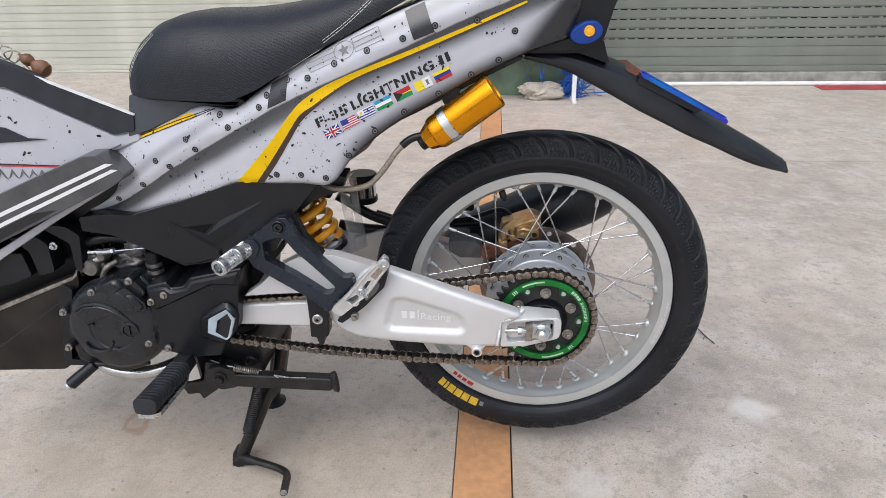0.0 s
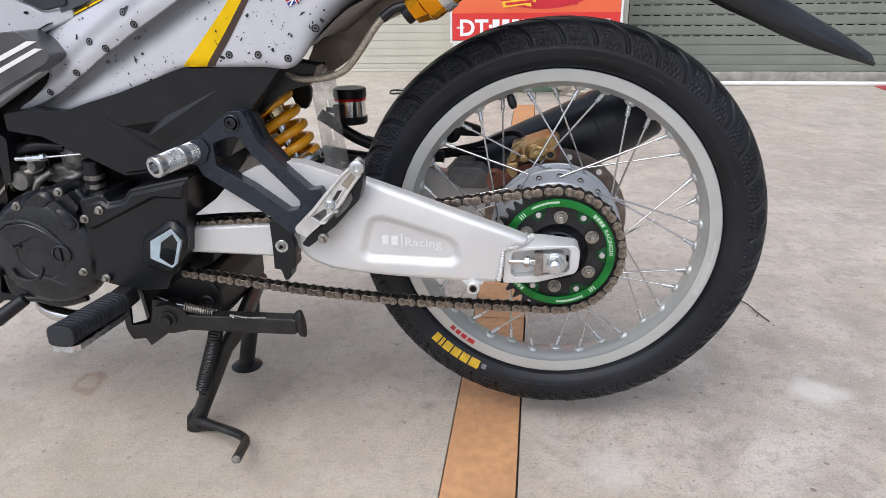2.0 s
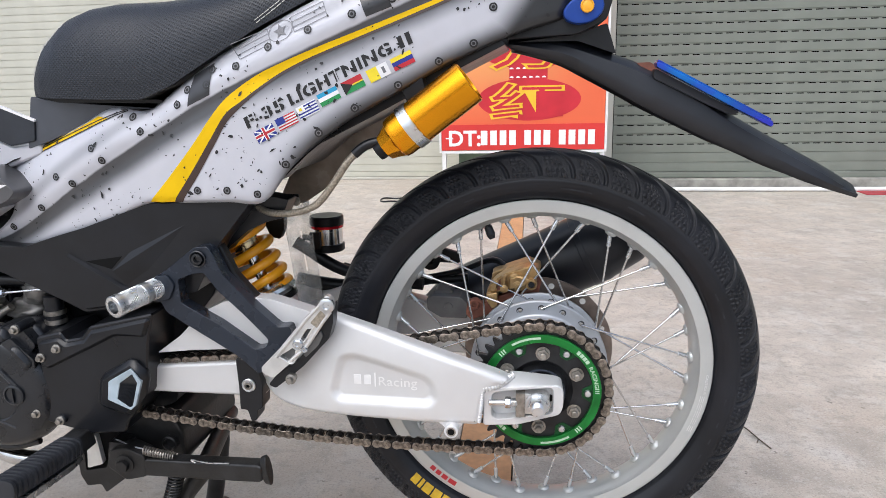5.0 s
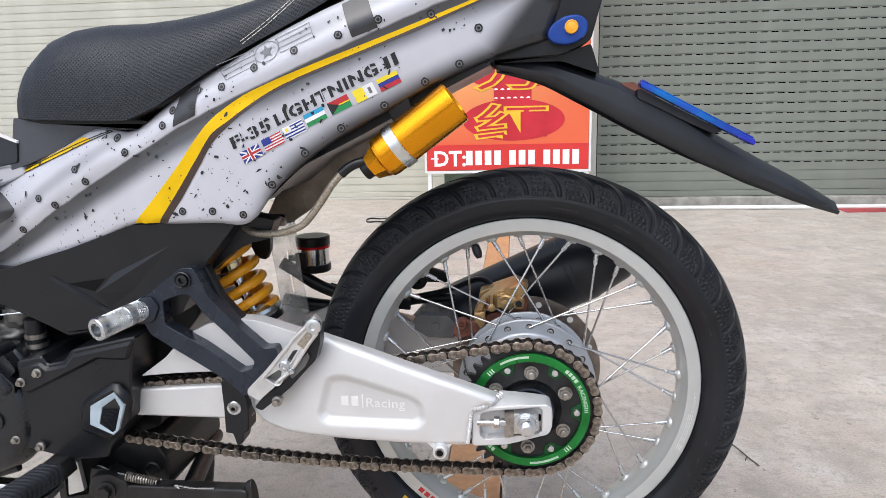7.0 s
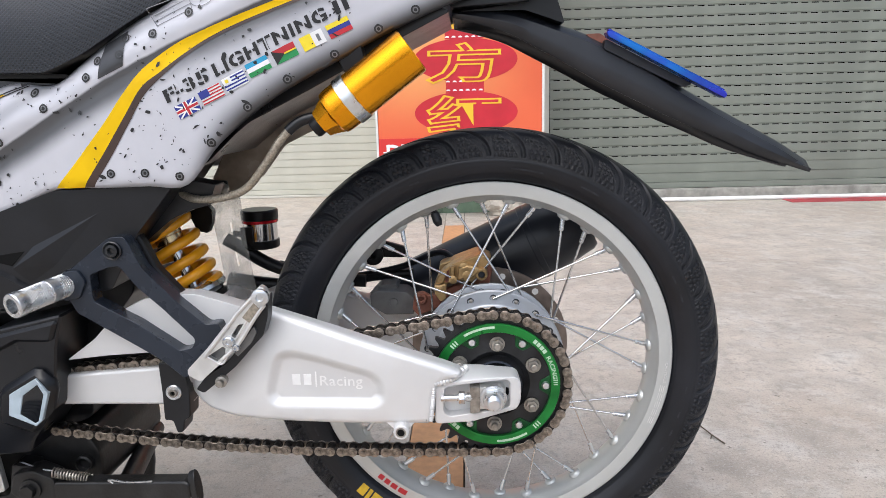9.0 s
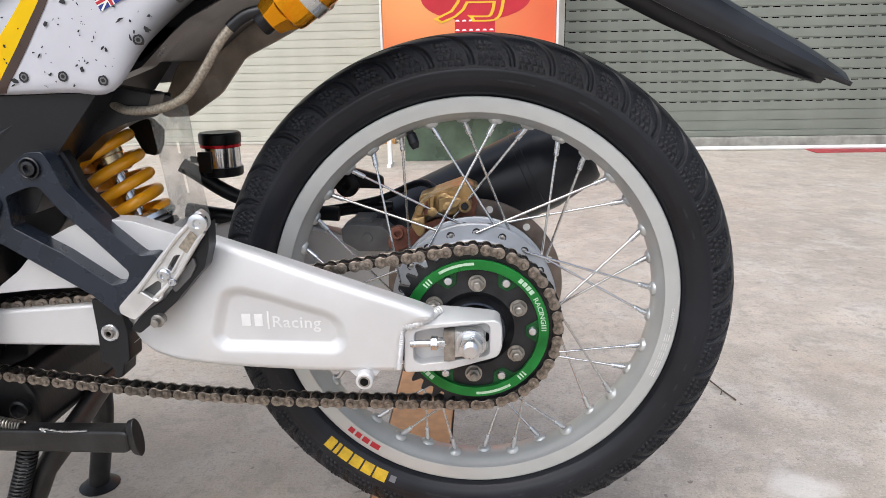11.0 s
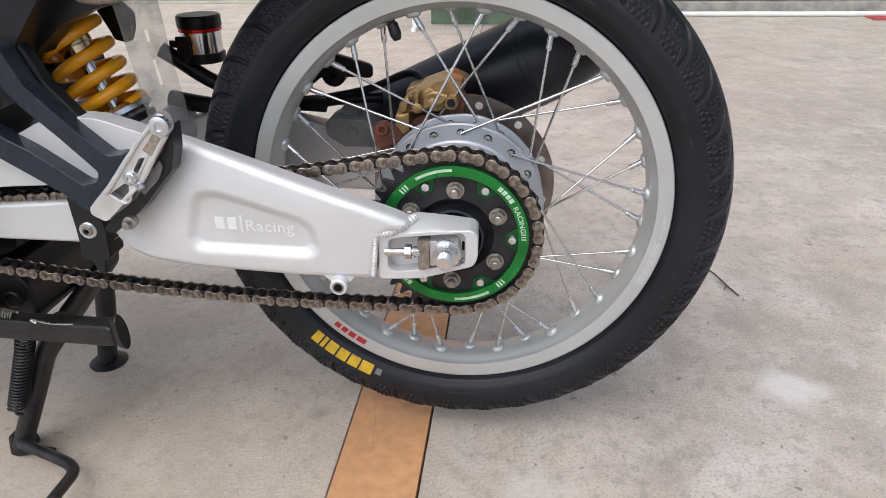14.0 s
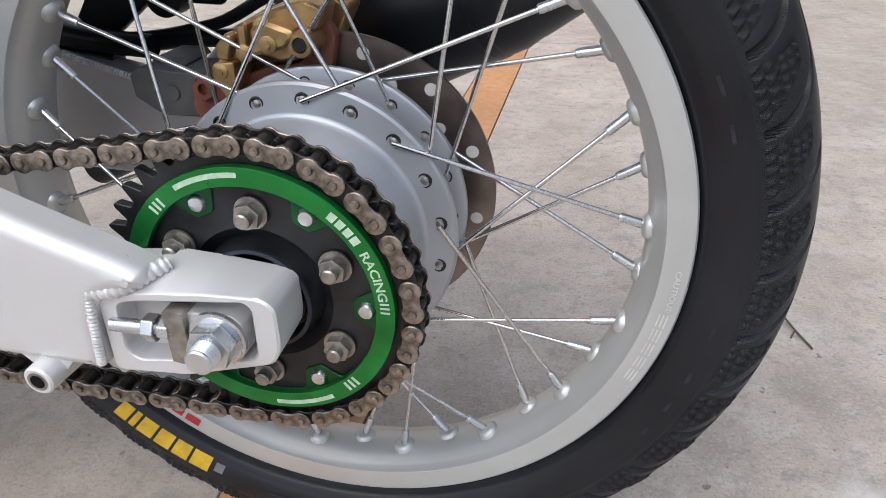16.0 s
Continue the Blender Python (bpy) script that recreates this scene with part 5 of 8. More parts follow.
B_LO = [(-0.4020, 0.5802), (-0.3790, 0.6105), (-0.3560, 0.6440), (-0.3380, 0.6700), (-0.3190, 0.6872), (-0.2960, 0.7042), (-0.2700, 0.7203), (-0.2390, 0.7345), (-0.1780, 0.7575), (-0.0990, 0.7880), (-0.0290, 0.8185)]
part("yellow_stripe", drape(band(Y_UP, Y_LO)), M_YELLOW, tail, "glossy yellow stripe")
part("brown_pinstripe", drape(band(Y_LO, B_LO)), M_BROWN, tail)
trim_bm = band([(-0.640, 0.6200), (-0.596, 0.6400), (-0.540, 0.6630), (-0.506, 0.6780)], [(-0.640, 0.6192), (-0.592, 0.6372), (-0.534, 0.6595), (-0.492, 0.6755)])
part("yellow_edge", drape(trim_bm), M_YELLOW, tail, "thin yellow edge stripe")
for dz in (0.0, 0.0042):
    line_bm = band([(-0.655, 0.6110 + dz), (-0.592, 0.6372 + dz), (-0.526, 0.6625 + dz), (-0.466, 0.6850 + dz * 0.4)], [(-0.655, 0.6098 + dz), (-0.592, 0.6358 + dz), (-0.526, 0.6611 + dz), (-0.466, 0.6838 + dz * 0.4)], 8, 1)
    part("edge_line", drape(line_bm, 0.0009), M_INK, tail)

slope = math.atan2(0.0869, 0.1831)


def stencil(text, x0, x1):
    """One word set in stencil letters: each broken by narrow upright gaps, from x0 to x1 along the line."""
    whole = words(text, 0.0335, 0.0012, 0.0, 1.10)
    xs = [v.co.x for v in whole.verts]
    lo, k = min(xs), (x1 - x0) / (max(xs) - min(xs))
    for v in whole.verts:
        v.co = Vector((x0 + (v.co.x - lo) * k, 0, v.co.z * 0.52))
    seen = set()
    for start in list(whole.verts):
        if start in seen or not start.is_valid:
            continue
        letter, todo = {start}, [start]
        while todo:
            v = todo.pop()
            for e in v.link_edges:
                w = e.other_vert(v)
                if w not in letter:
                    letter.add(w)
                    todo.append(w)
        seen |= letter
        a, b = min(v.co.x for v in letter), max(v.co.x for v in letter)
        if b - a < 0.0055:
            continue
        mid, gap = a + (b - a) * 0.54, 0.00075
        for x in (mid - gap, mid + gap):
            geo = [f for f in whole.faces if f.verts[0] in letter]
            geo = geo + list({e for f in geo for e in f.edges}) + list({v for f in geo for v in f.verts})
            cut = bmesh.ops.bisect_plane(whole, geom=geo, dist=1e-7, plane_co=(x, 0, 0), plane_no=(1, 0, 0))
            letter |= {g for g in cut["geom_cut"] if isinstance(g, bmesh.types.BMVert)}
            seen |= letter
        drop = [f for f in whole.faces if f.verts[0] in letter and abs(f.calc_center_median().x - mid) < gap]
        bmesh.ops.delete(whole, geom=drop, context="FACES")
        letter = {v for v in letter if v.is_valid}
        seen = {v for v in seen if v.is_valid} | letter
    for v in whole.verts:
        x, z = v.co.x, v.co.z
        v.co = Vector((-0.3138 + x * math.cos(slope) - z * math.sin(slope) * 0.8, 0, 0.6632 + x * math.sin(slope) + z * math.cos(slope)))
    return whole


for text, x0, x1 in (("F-35", 0.0, 0.0490), ("LIGHTNING", 0.0560, 0.1800), ("II", 0.1890, 0.2035)):
    part("lettering", drape(stencil(text, x0, x1), 0.0010), M_INK, tail, "black stencil aircraft lettering")


def patch(cx, cz, w, h, turn, material, name, dx=0.0, dz=0.0, lift=0.0010, label="", skew=0.0):
    """A small flat print on the panel, w by h, moved by dx and dz in its own frame."""
    bm = bmesh.new()
    c, s = math.cos(turn), math.sin(turn)
    q = []
    for u, v in ((-0.5, -0.5), (0.5, -0.5), (0.5, 0.5), (-0.5, 0.5)):
        a, b = u * w + dx, v * h + dz
        a += skew * b
        q.append(bm.verts.new((cx + a * c - b * s, 0, cz + a * s + b * c)))
    bm.faces.new(q)
    return part(name, drape(bm, lift), material, tail, label)


def flag(cx, cz, kind):
    t, w, h = slope - 0.01, 0.0238, 0.0136
    def bar(mt, dx, dz, ww, hh, up=0.0010):
        patch(cx, cz, ww, hh, t, mt, "flag", dx, dz, up)
    if kind == "cross":
        bar(M_FLAG_BLUE, 0, 0, w, h)
        bar(M_DECAL_WHITE, 0, 0, w, h * 0.34, 0.0013)
        bar(M_DECAL_WHITE, 0, 0, w * 0.2, h, 0.0013)
        bar(M_FLAG_RED, 0, 0, w, h * 0.18, 0.0016)
        bar(M_FLAG_RED, 0, 0, w * 0.11, h, 0.0016)
        for s in (1, -1):
            patch(cx, cz, w * 1.05, h * 0.12, t + s * 0.56, M_DECAL_WHITE, "flag", 0, 0, 0.00125)
    elif kind == "stripes_red":
        bar(M_DECAL_WHITE, 0, 0, w, h)
        for k in range(5):
            bar(M_FLAG_RED, 0, h * (0.43 - 0.215 * k), w, h * 0.1, 0.0013)
        bar(M_FLAG_BLUE, -w * 0.28, h * 0.22, w * 0.44, h * 0.55, 0.0016)
    elif kind == "stripes_blue":
        bar(M_DECAL_WHITE, 0, 0, w, h)
        for k in range(4):
            bar(M_FLAG_BLUE, 0, h * (0.36 - 0.24 * k), w, h * 0.11, 0.0013)
        bar(M_DECAL_WHITE, -w * 0.31, h * 0.22, w * 0.38, h * 0.5, 0.0016)
        bar(M_FLAG_YELLOW, -w * 0.31, h * 0.22, w * 0.14, h * 0.24, 0.0019)
    elif kind == "tricolour":
        bar(M_FLAG_SKY, 0, h * 0.33, w, h * 0.34)
        bar(M_DECAL_WHITE, 0, 0, w, h * 0.31)
        bar(M_FLAG_GREEN, 0, -h * 0.33, w, h * 0.34)
    elif kind == "wedge":
        bar(M_FLAG_RED, 0, h * 0.27, w, h * 0.46)
        bar(M_FLAG_GREEN, 0, -h * 0.27, w, h * 0.46)
        bm, c, q = bmesh.new(), math.cos(t), math.sin(t)
        bm.faces.new([bm.verts.new((cx + a * c - b * q, 0, cz + a * q + b * c)) for a, b in ((-w * 0.5, -h * 0.5), (-w * 0.02, 0), (-w * 0.5, h * 0.5))])
        part("flag", drape(bm, 0.0013), M_INK, tail)
        bar(M_FLAG_YELLOW, w * 0.24, 0, w * 0.52, h * 0.1, 0.0016)
    elif kind == "halves":
        bar(M_FLAG_YELLOW, -w * 0.25, 0, w * 0.5, h)
        bar(M_DECAL_WHITE, w * 0.25, 0, w * 0.5, h)
        bar(M_GREY_INK, w * 0.26, 0, w * 0.14, h * 0.5, 0.0013)
    else:
        bar(M_FLAG_YELLOW, 0, h * 0.33, w, h * 0.34)
        bar(M_FLAG_BLUE, 0, 0, w, h * 0.33)
        bar(M_FLAG_RED, 0, -h * 0.33, w, h * 0.34)


for cx, cz, kind in ((-0.2939, 0.6575, "cross"), (-0.2690, 0.6705, "stripes_red"), (-0.2451, 0.6827, "stripes_blue"), (-0.2214, 0.6959, "tricolour"), (-0.1945, 0.7080, "wedge"), (-0.1672, 0.7201, "halves"), (-0.1413, 0.7317, "bands")):
    flag(cx, cz, kind)


def rosette(x, z, r=0.0046):
    bm = bmesh.new()
    for r0, r1 in ((r * 0.62, r), (0.0, r * 0.36)):
        n = 14
        wob = 0.12 * math.sin(x * 900)
        a = [bm.verts.new((x + r1 * math.cos(2 * math.pi * i / n), 0, z + r1 * (1 + wob * math.sin(2.0 * i)) * math.sin(2 * math.pi * i / n))) for i in range(n)]
        if r0:
            b = [bm.verts.new((x + r0 * math.cos(2 * math.pi * i / n), 0, z + r0 * math.sin(2 * math.pi * i / n))) for i in range(n)]
            for i in range(n):
                bm.faces.new((a[i], a[(i + 1) % n], b[(i + 1) % n], b[i]))
        else:
            bm.faces.new(a)
    part("printed_rivet", drape(bm, 0.0009), M_INK, tail)
    bm = bmesh.new()
    n = 12
    bm.faces.new([bm.verts.new((x + r * 0.6 * math.cos(2 * math.pi * i / n), 0, z + r * 0.6 * math.sin(2 * math.pi * i / n))) for i in range(n)])
    part("rivet_fill", drape(bm, 0.0006), M_GREY_INK, tail)


RIVETS = ((-0.458, 0.677), (-0.512, 0.642), (-0.566, 0.608), (-0.445, 0.661), (-0.499, 0.628), (-0.545, 0.600), (-0.594, 0.570), (-0.640, 0.545), (-0.381, 0.594), (-0.345, 0.594), (-0.309, 0.590), (-0.396, 0.690),
          (-0.359, 0.711), (-0.323, 0.730), (-0.285, 0.749), (-0.240, 0.7655), (-0.192, 0.780), (-0.274, 0.623), (-0.235, 0.657), (-0.194, 0.683), (-0.147, 0.706), (-0.103, 0.730), (-0.066, 0.748), (-0.384, 0.706), (-0.353, 0.727), (-0.150, 0.795), (-0.095, 0.800), (-0.045, 0.785))
for x, z in RIVETS:
    rosette(x, z)

# airbrushed grey panels on the upper rail
part("grey_panel", drape(band([(-0.377, 0.7215), (-0.351, 0.7345)], [(-0.3836, 0.6880), (-0.3560, 0.7000)], 8, 8), 0.0008), M_LEG_GREY, tail, "dark grey painted block")
part("grey_panel", drape(band([(-0.190, 0.8130), (-0.164, 0.8240)], [(-0.1777, 0.7770), (-0.1505, 0.7870)], 8, 8), 0.0008), M_LEG_GREY, tail, "soft dark grey block")


def roundel():
    """Outlined star roundel with side bars."""
    bm = bmesh.new()
    cx, cz, t = -0.272, 0.7655, 0.40
    c, s = math.cos(t), math.sin(t)

    def put(pts):
        bm.faces.new([bm.verts.new((cx + a * c - b * s, 0, cz + a * s + b * c)) for a, b in pts])

    star = []
    for i in range(10):
        r = 0.0085 if i % 2 == 0 else 0.0036
        a = radians(90 + 36 * i)
        star.append((r * math.cos(a), r * math.sin(a)))
    for i in range(10):
        put([(0, 0), star[i], star[(i + 1) % 10]])
    n = 36
    for i in range(n):
        a0, a1 = 2 * math.pi * i / n, 2 * math.pi * (i + 1) / n
        put([(0.0145 * math.cos(a0), 0.011 * math.sin(a0)), (0.0145 * math.cos(a1), 0.011 * math.sin(a1)), (0.0138 * math.cos(a1), 0.0103 * math.sin(a1)), (0.0138 * math.cos(a0), 0.0103 * math.sin(a0))])
    for sg in (-1, 1):
        x0, x1 = sg * 0.0145, sg * 0.054
        for z in (-0.0085, -0.0030, 0.0030, 0.0085):
            put([(x0, z), (x1, z), (x1, z + 0.0007), (x0, z + 0.0007)])
        for x in (x0, x1):
            put([(x, -0.0085), (x + 0.0007, -0.0085), (x + 0.0007, 0.0092), (x, 0.0092)])
    return bm


part("star_roundel", drape(roundel(), 0.0009), M_GREY_INK, tail, "thin outlined star and bar insignia")


def speckle():
    """Sprayed black specks of uneven shape and size over the panel."""
    bm = bmesh.new()
    r = random.Random(12)
    made = 0
    while made < 520:
        i = r.uniform(0, len(TOP) - 1.02)
        k = int(i)
        t = i - k
        v = r.uniform(0.03, 0.97)
        a = Vector(TOP[k]).lerp(Vector(TOP[k + 1]), t)
        b = Vector(HEM[k]).lerp(Vector(HEM[k + 1]), t)
        p = a.lerp(b, v)
        if noise.noise(Vector((p.x * 14, p.y * 14, 3))) < -0.12:
            continue
        size = min(0.0034, 0.0004 + r.expovariate(1 / 0.00080))
        ang, el = r.uniform(0, math.pi), r.uniform(1.0, 2.6)
        n = 7
        pts = []
        for q in range(n):
            w = 2 * math.pi * q / n
            rr = size * r.uniform(0.35, 1.2)
            x, z = rr * el * math.cos(w) * 0.7, rr * math.sin(w) * 0.7
            pts.append(bm.verts.new((p.x + x * math.cos(ang) - z * math.sin(ang), 0, p.y + x * math.sin(ang) + z * math.cos(ang))))
        bm.faces.new(pts)
        made += 1
    return bm


tagged(part("paint_specks", drape(speckle(), 0.0012), M_INK, tail, "scattered black paint specks"), kind="stuff")

# tail end, signal, fender and number plate holder
part("tail_end", prism(rounded([(-0.034, 0.752), (-0.012, 0.785), (0.012, 0.830), (0.050, 0.905), (0.130, 0.905), (0.088, 0.815), (0.076, 0.770), (0.045, 0.756)], 0.006), -0.074, 0.074, 0.010, 3), M_BLACK, tail, "black tail end piece")
sig = prism([(0.052 + 0.0215 * math.cos(2 * math.pi * i / 32) * (1 + 0.10 * math.cos(2 * math.pi * i / 32 + 2.6)), 0.781 + 0.0150 * math.sin(2 * math.pi * i / 32) + 0.0035 * math.cos(2 * math.pi * i / 32)) for i in range(32)], -0.089, -0.073, 0.003, 2)
signal = part("signal_base", sig, M_BLUE_BASE, bike, "blue oval signal base")
part("signal_lens", lathe([(0.0072, -0.089), (0.0072, -0.0925), (0.0062, -0.0935), (0.0055, -0.0925), (0.0, -0.0945)], 24, 0.0535, 0.7835), M_AMBER, signal, "amber signal lens")

FEND_TOP = [(-0.0300, 0.7500), (0.0000, 0.7500), (0.0300, 0.7475), (0.0565, 0.7400), (0.0923, 0.7270), (0.1206, 0.7160), (0.1771, 0.6870), (0.2155, 0.6630), (0.2684, 0.6322), (0.3222, 0.6025), (0.3690, 0.5745)]
FEND_LOW = [(-0.0300, 0.7440), (-0.0001, 0.7360), (0.0306, 0.7256), (0.0575, 0.7116), (0.0959, 0.6908), (0.1343, 0.6693), (0.1726, 0.6502), (0.2109, 0.6312), (0.2490, 0.6147), (0.2983, 0.5924), (0.3670, 0.5700)]


def fender():
    """A channel-shaped blade: a rounded top with side walls that fade out to the tip."""
    bm = bmesh.new()
    a, b = curve([(x, 0, z) for x, z in FEND_TOP], 5), curve([(x, 0, z) for x, z in FEND_LOW], 5)
    rows = []
    for i, (p, q) in enumerate(zip(a, b)):
        t = i / (len(a) - 1)
        w = 0.062 - 0.016 * t if t < 0.93 else 0.062 - 0.016 * t - 0.20 * (t - 0.93)
        prof = [(q, -w), (q.lerp(p, 0.5), -w - 0.001), (p + Vector((0, 0, -0.004)), -w + 0.002), (p + Vector((0, 0, 0.0015)), -w + 0.010), (p + Vector((0, 0, 0.006)), -w * 0.5), (p + Vector((0, 0, 0.0075)), 0)]
        full = prof + [(pt, -y) for pt, y in prof[::-1][1:]]
        rows.append([bm.verts.new((pt.x, y, pt.z)) for pt, y in full])
    for r0, r1 in zip(rows, rows[1:]):
        for j in range(len(r0) - 1):
            bm.faces.new((r0[j], r1[j], r1[j + 1], r0[j + 1]))
    return bm


fend = part("rear_fender", fender(), M_FENDER, bike, "matt black plastic rear mudguard blade", sharp=24, weighted=False)
fs = fend.modifiers.new("thickness", "SOLIDIFY")
fs.thickness, fs.offset = 0.003, 0.0
part("fender_bracket", prism(rounded([(-0.022, 0.750), (0.045, 0.757), (0.078, 0.768), (0.0885, 0.735), (0.046, 0.750)], 0.003), -0.058, 0.058, 0.004, 2), M_BLACK, bike)
holder = part("plate_holder", prism(rounded([(0.1302, 0.7240), (0.1330, 0.7255), (0.2560, 0.6600), (0.2575, 0.6560), (0.2550, 0.6535), (0.1315, 0.7195)], 0.001), -0.072, -0.054, 0.0012, 2), M_BLUE_ANO, bike, "blue heat-tinted metal number plate frame")
part("plate", prism([(0.1320, 0.7262), (0.1330, 0.7275), (0.2555, 0.6622), (0.2548, 0.6608)], -0.069, -0.058, 0.0004, 1), M_BLUE_ANO, holder, "blue tinted upper lip")
part("plate_spacer", prism(rounded([(0.1140, 0.7250), (0.1290, 0.7255), (0.152, 0.7100), (0.150, 0.7050), (0.124, 0.7150)], 0.002), -0.040, 0.040, 0.002, 2), M_BRACKET_RED, holder)
part("plate_stay", prism(rounded([(0.132, 0.7185), (0.226, 0.6690), (0.216, 0.6660), (0.190, 0.6780), (0.130, 0.7080)], 0.003), -0.0560, 0.0560, 0.003, 2), M_FENDER, holder)

# ---- seat ----
SEAT_X = [-0.613, -0.608, -0.596, -0.578, -0.552, -0.525, -0.490, -0.440, -0.400, -0.350, -0.300, -0.250, -0.200, -0.140]
SEAT_T = [0.716, 0.732, 0.754, 0.776, 0.796, 0.805, 0.809, 0.809, 0.812, 0.819, 0.829, 0.846, 0.872, 0.905]
SEAT_B = [0.706, 0.704, 0.702, 0.700, 0.699, 0.698, 0.697, 0.696, 0.712, 0.741, 0.769, 0.793, 0.820, 0.850]
SEAT_W = [0.030, 0.060, 0.085, 0.100, 0.110, 0.115, 0.119, 0.122, 0.123, 0.122, 0.119, 0.114, 0.108, 0.100]


def seat_shape():
    bm = bmesh.new()
    uv = bm.loops.layers.uv.new("UVMap")
    n, m = 60, 36
    rows, where = [], {}
    for i in range(n + 1):
        f = i / n * (len(SEAT_X) - 1)
        g = lambda a: float(np.interp(f, range(len(a)), a))
        x, zt, zb, w = g(SEAT_X), g(SEAT_T), g(SEAT_B), g(SEAT_W)
        row, arc, last = [], 0.0, None
        for j in range(m + 1):
            a = math.pi * j / m
            c, s = -math.cos(a), math.sin(a)
            y = w * math.copysign(abs(c) ** 0.55, c)
            z = zb + (zt - zb) * abs(s) ** 0.75
            v = bm.verts.new((x, y, z))
            arc += (v.co - last).length if last else 0.0
            last = v.co.copy()
            where[v] = ((x + arc) / 0.0046, (x - arc) / 0.0046)
            row.append(v)
        rows.append(row)
    for r0, r1 in zip(rows, rows[1:]):
        for j in range(m):
            f = bm.faces.new((r0[j], r1[j], r1[j + 1], r0[j + 1]))
            for l in f.loops:
                l[uv].uv = where[l.vert]
    for i in range(n):
        bm.faces.new((rows[i][0], rows[i][m], rows[i + 1][m], rows[i + 1][0]))
    bm.faces.new(rows[0][::-1])
    bm.faces.new(rows[-1])
    return bm


seat_bm_ = seat_shape()
SEAT_TREE = BVHTree.FromBMesh(seat_bm_)
seat = part("seat", seat_bm_, M_LEATHER, bike, "black perforated leather seat with pale stitching", sharp=70, weighted=False)
part("seat_base", prism(rounded([(-0.580, 0.7035), (-0.430, 0.6955), (-0.424, 0.690), (-0.438, 0.685), (-0.560, 0.694), (-0.578, 0.699)], 0.003), -0.096, 0.096, 0.003), M_BLACK, seat)


def stitches(pts, gap=0.0016):
    """Two rows of short stitches following a line on the seat's side."""
    bm = bmesh.new()
    line = curve([(x, 0, z) for x, z in pts], 40)
    for row in (-1, 1):
        last, on = None, True
        run_ = []
        for i, p in enumerate(line):
            t = (line[min(i + 1, len(line) - 1)] - line[max(i - 1, 0)]).normalized()
            q = p + Vector((-t.z, 0, t.x)) * row * gap
            hit = SEAT_TREE.ray_cast(Vector((q.x, -1, q.z)), Vector((0, 1, 0)))
            if hit[0]:
                run_.append(hit[0] + Vector((0, -0.0004, 0)))
        seg, length = [run_[0]] if run_ else [], 0.0
        for a, b in zip(run_, run_[1:]):
            length += (b - a).length
            seg.append(b)
            if length > 0.0048:
                tube([seg[0], seg[-1]], 0.0005, 5, bm)
                seg, length = [], -0.0018
            if length < 0:
                seg = [b]
    return bm


part("stitching", stitches([(-0.600, 0.706), (-0.592, 0.730), (-0.574, 0.759), (-0.548, 0.786)]), M_SEAM, seat)
part("stitching", stitches([(-0.300, 0.776), (-0.270, 0.797), (-0.240, 0.822), (-0.212, 0.850)]), M_SEAM, seat)
part("under_seat_panel", prism(rounded([(-0.594, 0.702), (-0.607, 0.640), (-0.575, 0.650), (-0.494, 0.6855), (-0.440, 0.6850), (-0.432, 0.6920), (-0.560, 0.6945)], 0.003), -0.096, 0.096, 0.004), M_SLATE, bike, "dark grey panel under the seat")

# ---- side cover and undertray ----
cover = prism(rounded([(-0.700, 0.520), (-0.668, 0.5250), (-0.6156, 0.5236), (-0.5788, 0.5353), (-0.5352, 0.5475), (-0.450, 0.5769), (-0.3656, 0.5794), (-0.3230, 0.5790), (-0.3460, 0.5520), (-0.3660, 0.5290), (-0.380, 0.505), (-0.400, 0.470), (-0.470, 0.455), (-0.5217, 0.4450), (-0.5480, 0.4410), (-0.5705, 0.4528), (-0.6125, 0.4726), (-0.6545, 0.4915), (-0.700, 0.4979)], 0.003), -0.118, -0.070, 0.004, 3)
side = part("side_cover", cover, M_BLACK, bike, "satin black frame cover with two raised ribs")


def ridge(points, low, high):
    """A raised facet: the outline at the panel's face, drawn in to a smaller outline standing proud."""
    bm = bmesh.new()
    foot = [bm.verts.new((x, low, z)) for x, z in points]
    cx, cz = sum(p[0] for p in points) / len(points), sum(p[1] for p in points) / len(points)
    crown = []
    n = len(points)
    for i, (x, z) in enumerate(points):
        a, b = Vector(points[i - 1]), Vector(points[(i + 1) % n])
        p = Vector((x, z))
        e0, e1 = (p - a).normalized(), (b - p).normalized()
        n0, n1 = Vector((-e0.y, e0.x)), Vector((-e1.y, e1.x))
        m = (n0 + n1).normalized()
        if m.dot(Vector((cx, cz)) - p) < 0:
            m = -m
        crown.append(bm.verts.new((x + m.x * 0.0042, high, z + m.y * 0.0042)))
    bm.faces.new(crown)
    for i in range(n):
        bm.faces.new((foot[i], foot[(i + 1) % n], crown[(i + 1) % n], crown[i]))
    return bm


part("rib", ridge([(-0.5600, 0.5170), (-0.5059, 0.4870), (-0.4830, 0.4720), (-0.4830, 0.4580), (-0.5190, 0.4470), (-0.5440, 0.4440), (-0.5680, 0.4640)], -0.1165, -0.1235), M_BLACK, side).data.shade_flat()
blade = bmesh.new()
tip, heel = blade.verts.new((-0.4020, -0.1178, 0.5545)), blade.verts.new((-0.5020, -0.1240, 0.4955))
upper, lower, end = (blade.verts.new(p) for p in ((-0.4780, -0.1176, 0.5200), (-0.4560, -0.1176, 0.4970), (-0.5010, -0.1176, 0.4975)))
under = blade.verts.new((-0.4870, -0.1176, 0.4770))
for f in ((tip, heel, upper), (tip, heel, lower), (heel, upper, end), (heel, lower, under), (heel, end, under)):
    blade.faces.new(f)
part("rib", blade, M_BLACK, side).data.shade_flat()
